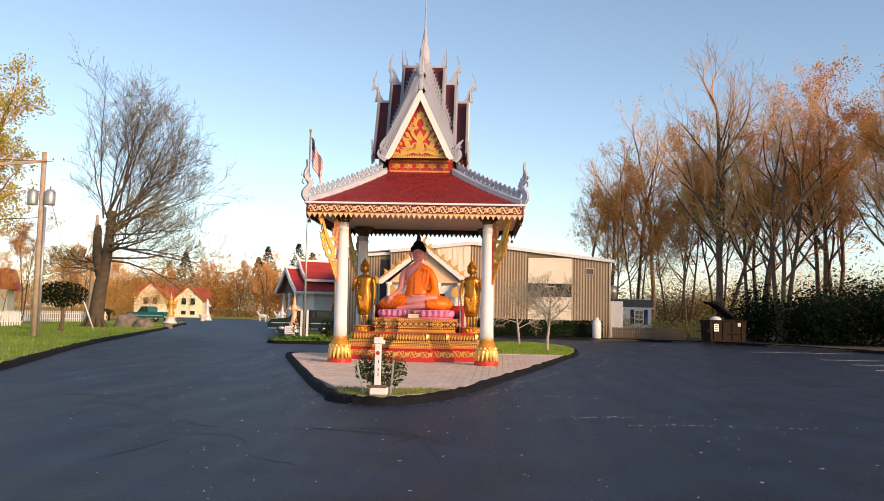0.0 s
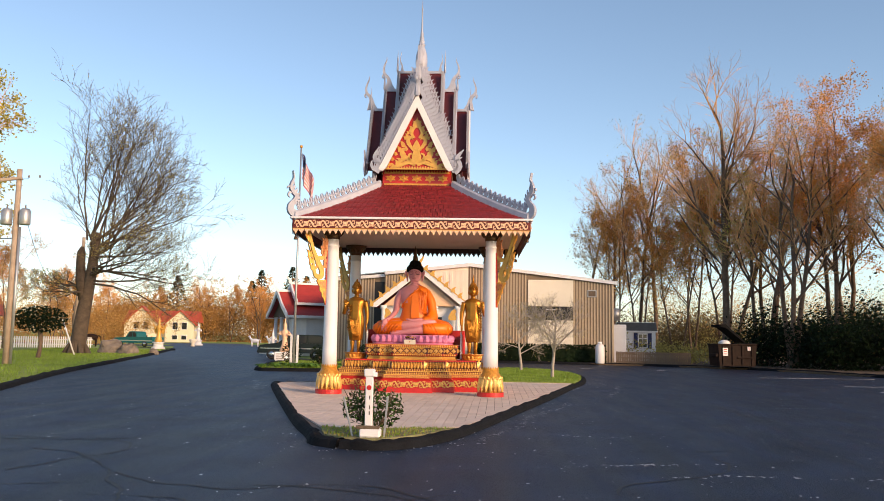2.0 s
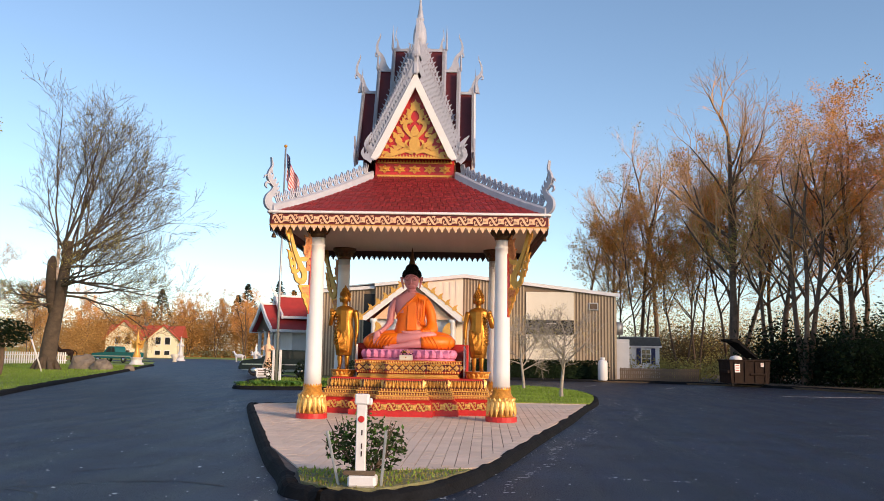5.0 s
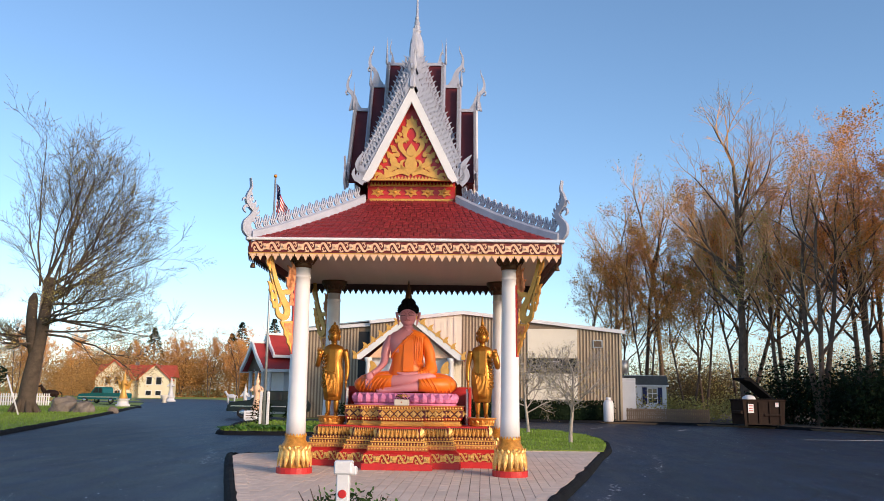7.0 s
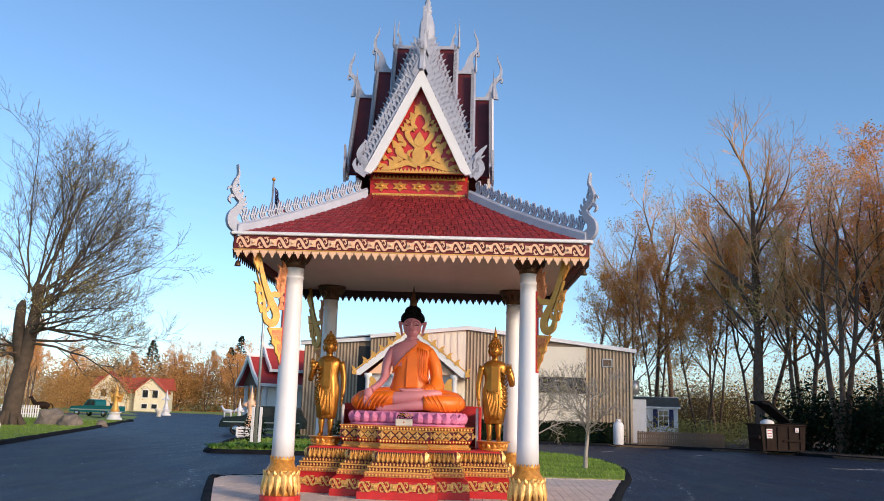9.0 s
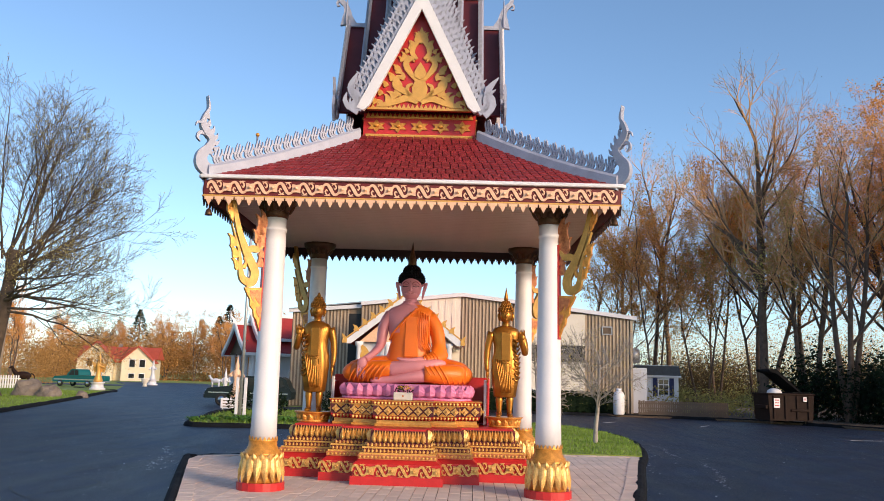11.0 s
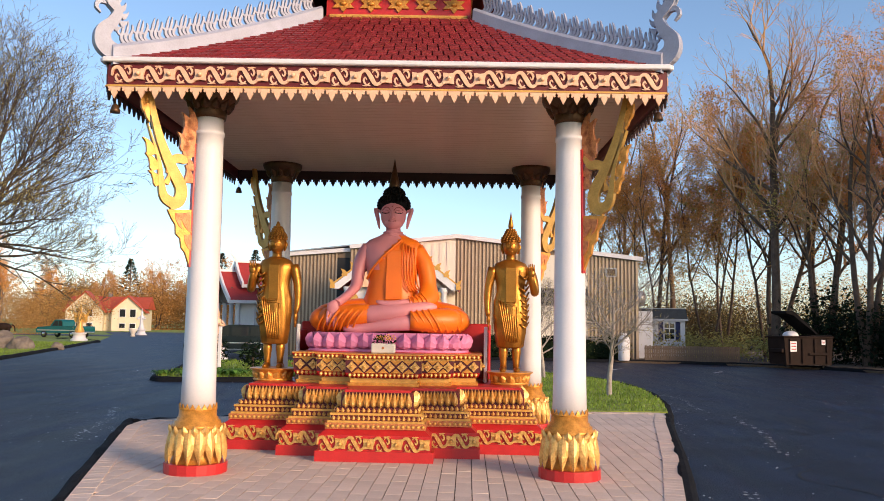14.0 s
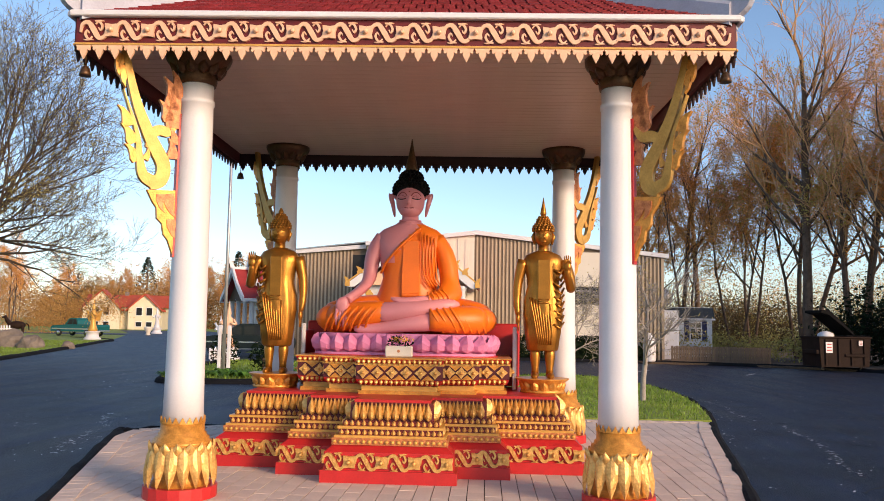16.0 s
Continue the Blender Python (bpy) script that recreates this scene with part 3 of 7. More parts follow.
def bracket(cx, cy, turn):
    """A carved naga bracket that swings from a column up to the eaves' corner."""
    b = part("bracket", plate(bmesh.new(), ribbon([(0.86, 4.44), (0.77, 4.08), (0.66, 3.76), (0.50, 3.46), (0.36, 3.24), (0.38, 3.09), (0.50, 3.04)], [0.032, 0.038, 0.05, 0.066, 0.074, 0.072, 0.06], 6), 0.06), BRGOLD, pav, "gilded carved bracket with red-lined flame edges", at=pose(cx, cy, 0, 0, 0, turn) @ pose(0, 0.03, 0) @ Matrix.Diagonal((0.86, 1, 1, 1)))
    part("hook", plate(bmesh.new(), ribbon([(0.44, 3.05), (0.57, 3.12), (0.62, 3.3), (0.66, 3.52), (0.82, 3.9)], [0.062, 0.052, 0.036, 0.022, 0.004], 6), 0.06, pose(0, -0.003, 0)), BRGOLD, b)
    part("arm", plate(bmesh.new(), ribbon([(0.54, 3.50), (0.42, 3.56), (0.31, 3.56), (0.22, 3.66)], [0.05, 0.05, 0.045, 0.02]), 0.058, pose(0, -0.004, 0)), BRGOLD, b)
    for x, z, s, r in ((0.26, 3.60, 0.34, 0), (0.27, 3.78, 0.32, 6), (0.245, 3.9, 0.26, -4), (0.32, 3.66, 0.22, 15), (0.26, 3.30, 0.2, 0), (0.24, 3.44, 0.17, 8)):
        part("flame", plate(bmesh.new(), flame(s * 0.5, s), 0.05, pose(x, 0.0, z, 0, r, 0)), COPPER, b)
    for x, z, s, r in ((0.64, 3.24, 0.2, 30), (0.69, 3.40, 0.22, 25), (0.74, 3.56, 0.22, 22), (0.55, 3.26, 0.13, -20), (0.53, 3.38, 0.12, -10), (0.85, 4.22, 0.2, 160), (0.81, 4.12, 0.2, 170)):
        part("flame", plate(bmesh.new(), flame(s * 0.45, s), 0.05, pose(x, -0.006, z, 0, r, 0)), GOLD, b)
    part("tail", plate(bmesh.new(), [(0.20, 3.0), (0.52, 2.98), (0.46, 2.88), (0.41, 2.82), (0.40, 2.72), (0.34, 2.67), (0.32, 2.57), (0.27, 2.52), (0.21, 2.38), (0.20, 2.38)][::-1], 0.05, pose(0, -0.004, 0)), GOLD, b)
    for x, z, s, r in ((0.29, 2.96, 0.24, 190), (0.38, 2.95, 0.18, 185), (0.25, 2.72, 0.2, 188)):
        part("tail_flame", plate(bmesh.new(), flame(s * 0.45, s), 0.07, pose(x, 0.004, z, 0, r, 0)), COPPER, b)
    part("spine", plate(bmesh.new(), [(0.19, 2.36), (0.215, 2.36), (0.205, 3.75), (0.18, 3.75)], 0.07), REDP, b)


for sx, sy, turn in ((-1, -1, 218), (1, -1, -38), (-1, 1, 142), (1, 1, 38)):
    bracket(sx * HX, sy * HY, turn)

# ornament of the eaves
def scroll_mesh(name, w, h, d, material, fat=1.0):
    """A fat S-shaped tendril with a curl in each hollow and leaf tips, facing -y."""
    bm = plate(bmesh.new(), ribbon([(-w * 0.48, -h * 0.1), (-w * 0.42, h * 0.28), (-w * 0.2, h * 0.38), (0, h * 0.02), (w * 0.2, -h * 0.38), (w * 0.42, -h * 0.28), (w * 0.48, h * 0.1)], [h * q * fat for q in (0.05, 0.09, 0.125, 0.15, 0.125, 0.09, 0.05)], 3), d)
    for s in (-1, 1):
        o = ribbon([(-s * w * 0.02, -s * h * 0.46), (-s * w * 0.2, -s * h * 0.42), (-s * w * 0.31, -s * h * 0.18), (-s * w * 0.24, s * h * 0.0), (-s * w * 0.17, -s * h * 0.14)], [h * q * fat for q in (0.03, 0.06, 0.065, 0.05, 0.02)], 2)
        plate(bm, o, d * 0.8)
        o = ribbon([(s * w * 0.05, s * h * 0.30), (s * w * 0.18, s * h * 0.47), (s * w * 0.36, s * h * 0.46)], [h * q * fat for q in (0.03, 0.05, 0.01)], 2)
        plate(bm, o, d * 0.65)
    bmesh.ops.recalc_face_normals(bm, faces=bm.faces)
    return finish(name, bm, material)


def rosette_mesh(name, r, d, material, n=4):
    bm = bmesh.new()
    for k in range(n):
        plate(bm, leaf(r * min(0.95, 3.6 / n), r), d * (1 + 0.07 * k), pose(0, 0, 0, 0, 360 / n * k + 45 * (n == 4), 0))
    lathe(bm, [(r * 0.28, -0.001), (r * 0.24, d * 0.9), (r * 0.1, d * 1.5)], 8, (0, -d * 1.4, 0), rot=Matrix.Rotation(math.pi / 2, 4, "X"))
    return finish(name, bm, material)


SCROLL = scroll_mesh("scroll", 0.25, 0.19, 0.022, CREAMG, 0.85)
ROSETTE = rosette_mesh("rosette", 0.085, 0.024, CREAMG)
_tooth = [(-0.071, 0.0), (0.071, 0.0), (0.071, -0.012), (0.058, -0.03), (0.062, -0.048), (0.05, -0.058), (0.040, -0.05), (0.030, -0.042), (0.034, -0.066), (0.024, -0.09), (0.0, -0.135), (-0.024, -0.09), (-0.034, -0.066), (-0.030, -0.042), (-0.040, -0.05), (-0.05, -0.058), (-0.062, -0.048), (-0.058, -0.03), (-0.071, -0.012)]
TOOTH = finish("tooth", plate(bmesh.new(), _tooth[::-1], 0.02), CREAMG)
# the same tooth in near-black, its shade painted in
TOOTH_SHADED = finish("tooth_shaded", plate(bmesh.new(), _tooth[::-1], 0.02), INK)

# ceiling, beams and eaves
part("ceiling", B((0, 0, 4.39), (2 * EX - 0.1, 2 * EY - 0.1, 0.03)), CEIL, pav, "pale boarded ceiling")
CBOARD = finish("ceiling_board", B((0, 0, 0), (2 * EX - 0.12, 0.134, 0.008), 0.003), CEIL)
for k in range(36):
    piece("ceiling_board", CBOARD, pav, pose(0, -EY + 0.12 + k * 0.142, 4.371))
for k in range(4):
    half = EX if k % 2 == 0 else EY
    dist = EY if k % 2 == 0 else EX
    side = pose(0, 0, 0, 0, 0, 90 * k)
    # rear board and all teeth but the front ones carry shade as colour
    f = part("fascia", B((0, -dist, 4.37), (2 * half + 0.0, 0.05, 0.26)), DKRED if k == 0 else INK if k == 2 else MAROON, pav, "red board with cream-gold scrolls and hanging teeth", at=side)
    part("eave_moulding", B((0, -dist - 0.02, 4.53), (2 * half + 0.1, 0.13, 0.055), 0.01), WHITE, f)
    part("gilt_strip", B((0, -dist - 0.03, 4.255), (2 * half + 0.02, 0.012, 0.018)), GOLDB, f)
    n = int(2 * half / 0.325)
    for i in range(n if k != 2 else 0):
        x = -half + (i + 0.5) * 2 * half / n
        piece("scroll", SCROLL, f, pose(x, -dist - 0.026, 4.378))
        if i < n - 1:
            piece("rosette", ROSETTE, f, pose(x + half / n, -dist - 0.026, 4.378))
    nt = int(2 * half / 0.142)
    for i in range(nt):
        piece("tooth", TOOTH if k == 0 else TOOTH_SHADED, f, pose(-half + (i + 0.5) * 2 * half / nt, -dist - 0.008, 4.252))

# lower roof
TX, TY, ZE, ZT = 1.02, 1.02, 4.56, 5.70   # half the upper drum, heights of eaves and drum foot


def slope_point(k, u, v):
    """u from -1 to 1 along the eaves, v from 0 at the eaves to 1 at the drum, with a slight sag."""
    ex, ey = (EX, EY) if k % 2 == 0 else (EY, EX)
    half = ex + (TX - ex) * v
    d = ey + (TY - ey) * v
    z = ZE + (ZT - ZE) * (0.78 * v + 0.22 * v * v)
    return Vector((u * half, -d, z))


roof = part("roof", bmesh.new(), TILE, pav, "hipped roof of small red tiles")
for k in range(4):
    bm = bmesh.new()
    grid = [[bm.verts.new(slope_point(k, u / 4, v / 8) - Vector((0, 0, 0.03))) for u in range(-4, 5)] for v in range(9)]
    for a, b in zip(grid, grid[1:]):
        for i in range(8):
            bm.faces.new((a[i], a[i + 1], b[i + 1], b[i]))
    part("roof_deck", bm, MAROON, roof, at=pose(0, 0, 0, 0, 0, 90 * k))
ROWS_T = 24
bmt = bmesh.new()
box(bmt, (0, 0, 0), (0.121, 0.125, 0.02))
for v in bmt.verts:
    if v.co.y < 0:
        v.co.x *= 0.86
TILE_ME = finish("tile", bmt, TILE)
rest, laid = bmesh.new(), 0
_cube = [(-1, -1, -1), (1, -1, -1), (1, 1, -1), (-1, 1, -1), (-1, -1, 1), (1, -1, 1), (1, 1, 1), (-1, 1, 1)]
tv, tf = [], []
rnd = random.Random(8)
for k in range(4):
    turn = pose(0, 0, 0, 0, 0, 90 * k)
    for r in range(ROWS_T):
        v = (r + 0.4) / ROWS_T
        a, b = slope_point(k, 0, v), slope_point(k, 0, min(1, v + 0.02))
        tilt = math.degrees(math.atan2(b.z - a.z, b.y - a.y))
        half = abs(slope_point(k, 1, v).x) - 0.06
        n = max(3, int(2 * half / 0.124))
        for i in range(n):
            x = -half + (i + 0.5 + 0.25 * (1 if r % 2 else -1)) * 2 * half / n
            m = turn @ pose(x, a.y, a.z + 0.004 + rnd.uniform(0, 0.004), tilt - 8 + rnd.uniform(-1, 1), 0, rnd.uniform(-1.5, 1.5))
            if k == 0 and laid < 300:
                piece("tile", TILE_ME, roof, m)
                laid += 1
            else:
                j = len(tv)
                tv += [tuple(m @ Vector((q[0] * 0.0605 * (0.86 if q[1] < 0 else 1), q[1] * 0.0625, q[2] * 0.010))) for q in _cube]
                tf += [(j + 3, j + 2, j + 1, j), (j + 4, j + 5, j + 6, j + 7), (j, j + 1, j + 5, j + 4), (j + 1, j + 2, j + 6, j + 5), (j + 2, j + 3, j + 7, j + 6), (j + 3, j, j + 4, j + 7)]
soup("tiles", tv, tf, TILEJ, roof, "stuff")

# hips with flame crests and naga finials
_crest = bmesh.new()
for _j, _h in ((-1, 0.20), (0, 0.235), (1, 0.25)):
    _x = 0.046 * _j
    plate(_crest, ribbon([(_x + 0.005, -0.01), (_x + 0.035, 0.28 * _h), (_x - 0.005, 0.55 * _h), (_x - 0.04, 0.78 * _h), (_x - 0.065 - 0.015 * _j, _h)], [0.017, 0.016, 0.014, 0.011, 0.002], 3), 0.035, None, 0, 0.0175 + 0.001 * _j)
    plate(_crest, ribbon([(_x + 0.02, 0.42 * _h), (_x + 0.045, 0.60 * _h), (_x + 0.02, 0.76 * _h)], [0.010, 0.010, 0.002], 2), 0.03, None, 0, 0.015)
plate(_crest, [(-0.07, -0.02), (0.08, -0.02), (0.08, 0.02), (-0.07, 0.02)], 0.03, None, 0, 0.015)
bmesh.ops.recalc_face_normals(_crest, faces=_crest.faces)
FLAME_ME = finish("crest_flame", _crest, WHITE_SHADED)
NAGA = plate(bmesh.new(), ribbon([(-0.30, 0.03), (-0.05, 0.03), (0.10, 0.10), (0.12, 0.24), (0.02, 0.38), (-0.02, 0.50), (0.06, 0.60), (0.13, 0.70), (0.11, 0.84), (0.06, 0.96), (0.09, 1.14)], [0.07, 0.09, 0.095, 0.08, 0.058, 0.05, 0.055, 0.045, 0.028, 0.018, 0.003]), 0.09, y0=0.045)
plate(NAGA, ribbon([(0.08, 0.58), (0.17, 0.57), (0.20, 0.50), (0.15, 0.44)], [0.03, 0.026, 0.018, 0.003], 3), 0.05, None, 0, 0.025)
plate(NAGA, ribbon([(0.14, 0.72), (0.21, 0.72), (0.24, 0.66)], [0.022, 0.016, 0.003], 3), 0.045, None, 0, 0.0225)
for x, z, q, r in ((-0.06, 0.36, 0.11, -60), (-0.07, 0.44, 0.11, -50), (-0.06, 0.52, 0.11, -35), (-0.01, 0.60, 0.12, -25), (0.05, 0.69, 0.12, -15), (0.0, 0.30, 0.09, -70), (0.07, 0.80, 0.10, -15)):
    plate(NAGA, flame(q * 0.5, q, 0.1), 0.04, pose(x, 0.02, z, 0, r, 0))
bmesh.ops.recalc_face_normals(NAGA, faces=NAGA.faces)
NAGA_ME = finish("finial", NAGA, WHITE_SHADED)
for k in range(4):
    sx, sy = ((-1, -1), (1, -1), (1, 1), (-1, 1))[k]
    pts = [Vector((sx * (EX + (TX - EX) * v), sy * (EY + (TY - EY) * v), ZE + (ZT - ZE) * (0.78 * v + 0.22 * v * v))) for v in (0, 0.2, 0.4, 0.6, 0.8, 1)]
    out = math.degrees(math.atan2(sy * (EY - TY), sx * (EX - TX)))
    bm = bmesh.new()
    d = Vector((sx * (EX - TX), sy * (EY - TY), 0)).normalized()
    w = Vector((-d.y, d.x, 0))
    ring = []
    for p in pts:
        ring.append([bm.verts.new(p + w * q[0] + Vector((0, 0, q[1]))) for q in ((-0.10, -0.09), (-0.09, 0.10), (-0.05, 0.14), (0.05, 0.14), (0.09, 0.10), (0.10, -0.09))])
    for a, b in zip(ring, ring[1:]):
        for i in range(5):
            bm.faces.new((a[i], b[i], b[i + 1], a[i + 1]))
    bm.faces.new(ring[0])
    bm.faces.new(ring[-1][::-1])
    bmesh.ops.recalc_face_normals(bm, faces=bm.faces)
    hip = part("hip", bm, WHITE_SHADED, pav, "hip ridge with flame crest, coloured as shaded white")
    n = 15
    for i in range(n):
        v = 0.08 + 0.87 * i / (n - 1)
        p = Vector((sx * (EX + (TX - EX) * v), sy * (EY + (TY - EY) * v), ZE + (ZT - ZE) * (0.78 * v + 0.22 * v * v)))
        piece("crest_flame", FLAME_ME, hip, pose(p.x, p.y, p.z + 0.13, 0, 0, out) @ pose(0, 0, 0, 0, 24, 0))
    piece("finial", NAGA_ME, hip, pose(sx * (EX - 0.02), sy * (EY - 0.02), ZE + 0.03, 0, 0, out))
    # wind bell under the corner
    bell = thing("wind_bell", "small dark bell hanging under the roof corner", "bell", pav.matrix_basis @ pose(sx * (EX - 0.06), sy * (EY - 0.06), 3.98), "wind bells")
    part("bell", lathe(bmesh.new(), [(0.055, 0.0), (0.05, 0.03), (0.035, 0.08), (0.01, 0.1)], 12), BRONZE, bell)
    part("chain", lathe(bmesh.new(), [(0.006, 0.1), (0.006, 0.27)], 6), BRONZE, bell)

# upper drum with its painted band
drum = part("drum", B((0, 0, 5.95), (2 * TX - 0.16, 2 * TY - 0.16, 0.7)), REDP, pav, "red drum with gilded band")
LOZ = rosette_mesh("lozenge", 0.13, 0.018, GOLD, 6)
DENT = finish("dentil", plate(bmesh.new(), [(-0.032, 0), (0.032, 0), (0, 0.075)], 0.02), GOLDB)
for k in range(4):
    side = pose(0, 0, 0, 0, 0, 90 * k)
    half, d = TX - 0.12, TY - 0.08
    for z in (5.755, 6.06):
        part("gilt_rail", B((0, -d - 0.012, z), (2 * half, 0.03, 0.03), 0.005), GOLDB, drum, at=side)
    if k in (1, 2, 3):
        continue
    for i in range(5):
        x = -half + (i + 0.5) * 2 * half / 5
        piece("lozenge", LOZ, drum, pose(x, -d - 0.004, 5.91) @ Matrix.Diagonal((1.25, 1, 0.85, 1)))
    for i in range(24):
        x = -half + (i + 0.5) * 2 * half / 24
        piece("dentil", DENT, drum, pose(x, -d - 0.004, 5.74, 0, 180, 0) @ pose(0, 0.0, 0))
        piece("dentil", DENT, drum, pose(x, -d - 0.004, 6.07))

def horn_shape():
    """A horned roof finial: broad foot, slim neck, small beak and a whip-like tip."""
    bm = plate(bmesh.new(), ribbon([(-0.03, -0.02), (-0.01, 0.10), (0.0, 0.24), (0.05, 0.36), (0.135, 0.45), (0.165, 0.58), (0.14, 0.72), (0.09, 0.84), (0.075, 0.95)], [0.15, 0.10, 0.06, 0.045, 0.04, 0.026, 0.018, 0.012, 0.003]), 0.07, None, 0, 0.035)
    plate(bm, ribbon([(0.12, 0.44), (0.19, 0.41), (0.185, 0.34), (0.14, 0.345)], [0.024, 0.02, 0.014, 0.003], 3), 0.05, None, 0, 0.025)
    bmesh.ops.recalc_face_normals(bm, faces=bm.faces)
    return bm


# three nested gables on each of four sides
TIERS = ((1.41, 8.12, 6.12, 0.98), (1.03, 8.70, 6.55, 0.92), (0.66, 9.24, 7.0, 0.86))   # reach, ridge height, foot height, half width
_gf = plate(bmesh.new(), ribbon([(-0.005, -0.02), (0.030, 0.035), (0.0, 0.085), (0.012, 0.12), (0.045, 0.165)], [0.026, 0.026, 0.018, 0.014, 0.002], 3), 0.035, None, 0, 0.0175)
plate(_gf, ribbon([(-0.02, 0.0), (-0.038, 0.04), (-0.022, 0.075)], [0.012, 0.012, 0.002], 2), 0.03, None, 0, 0.015)
bmesh.ops.recalc_face_normals(_gf, faces=_gf.faces)
GFLAME = finish("gable_flame", _gf, WHITE_SHADED)
CHOFA = finish("gable_horn", horn_shape(), WHITE_SHADED)
DROP = finish("gable_drop", lathe(bmesh.new(), [(0.02, -0.2), (0.085, -0.14), (0.075, -0.02), (0.045, 0.12), (0.05, 0.2), (0.02, 0.36), (0.004, 0.5)], 10), WHITE_SHADED)
for k in range(4):
    side = pose(0, 0, 0, 0, 0, 90 * k)
    gable = part("gable", bmesh.new(), WHITE_SHADED, pav, "steep gable of three tiers with flame crests", at=side)
    for t, (reach, zr, zf, hw) in enumerate(TIERS):
        # roof planes behind the board
        bm = bmesh.new()
        for s in (-1, 1):
            o = [(0, zr - 0.04), (s * (hw - 0.02), zf + 0.02), (s * (hw - 0.07), zf), (0, zr - 0.12)]
            plate(bm, o if s > 0 else o[::-1], reach - 0.05, None, 0, 0.0)
        part("gable_roof", bm, MAROON, gable, "dark maroon roof plane")
        bm = bmesh.new()
        box(bm, (0, -reach / 2, zr - 0.02), (0.09, reach, 0.07))
        part("ridge", bm, WHITE_SHADED, gable)
        # boards
        bm = bmesh.new()
        bw = 0.16 if t == 0 else 0.12
        for s in (-1, 1):
            a = math.atan2(zr - zf, hw)
            nx, nz = math.sin(a), math.cos(a)
            o = [(0, zr + bw * 0.25), (s * (hw + 0.03), zf - 0.06), (s * (hw - bw * 0.55), zf - 0.10), (s * (hw - bw * 1.15), zf + 0.0), (0, zr - bw * 2.1)]
            plate(bm, o if s < 0 else o[::-1], 0.07, None, 0, -reach + 0.035)
        part("bargeboard", bm, WHITE if t == 0 else WHITE_SHADED, gable)
        n = 19 - t
        for s in (-1, 1):
            a = math.degrees(math.atan2(zr - zf, hw))
            for i in range(n):
                f = 0.10 + 0.86 * i / (n - 1)
                x, z = s * f * hw, zr + (zf - zr) * f
                for off in ((0.0, 0.09, 0.18) if t == 0 else (0.0, 0.09)):
                    q = pose(x + s * off * math.sin(radians(a)), -reach + 0.02 + 0.03 * (off > 0), z + off * math.cos(radians(a)) - 0.01)
                    piece("gable_flame", GFLAME, gable, q @ (pose(0, 0, 0, 0, 14, 0) if s > 0 else pose(0, 0, 0, 0, 0, 180) @ pose(0, 0, 0, 0, 14, 0)))
            # curled foot flames
            if t == 0:
                for g, (dx, dz, sc) in enumerate(((0.09, -0.06, 3.1), (0.02, -0.05, 2.2))):
                    piece("foot_flame", GFLAME, gable, pose(s * (hw + dx), -reach - 0.01, zf + dz, 0, s * (8 + 14 * g), 0 if s > 0 else 0) @ Matrix.Diagonal((-s * sc, 1.2, sc * 1.15, 1)) if s < 0 else pose(s * (hw + dx), -reach - 0.01, zf + dz, 0, 8 + 14 * g, 0) @ Matrix.Diagonal((sc, 1.2, sc * 1.15, 1)))
        piece("gable_drop", DROP, gable, pose(0, -reach - 0.03, zr + 0.16) @ Matrix.Diagonal((1, 0.4, 1, 1)))
        piece("gable_horn", CHOFA, gable, pose(0, -reach + (-0.02 if t == 0 else 0.10), zr + 0.02, 0, 0, -90) @ Matrix.Diagonal((1, 1, 1, 1) if t < 2 else (0.35, 0.6, 0.62, 1)))

# carved pediment of the front gable
ped = part("pediment", plate(bmesh.new(), [(-0.86, 6.1), (0.86, 6.1), (0, 7.95)], 0.05, pose(0, -1.18, 0)), REDP, pav, "red triangular pediment with gilded foliage")
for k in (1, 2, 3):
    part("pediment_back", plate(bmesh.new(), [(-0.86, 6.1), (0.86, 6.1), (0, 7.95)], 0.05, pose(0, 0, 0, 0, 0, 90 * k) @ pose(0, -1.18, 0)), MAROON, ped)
bm = bmesh.new()
plate(bm, leaf(0.26, 0.56), 0.03, pose(0, -1.235, 6.24))
plate(bm, leaf(0.20, 0.3), 0.045, pose(0, -1.235, 6.62))
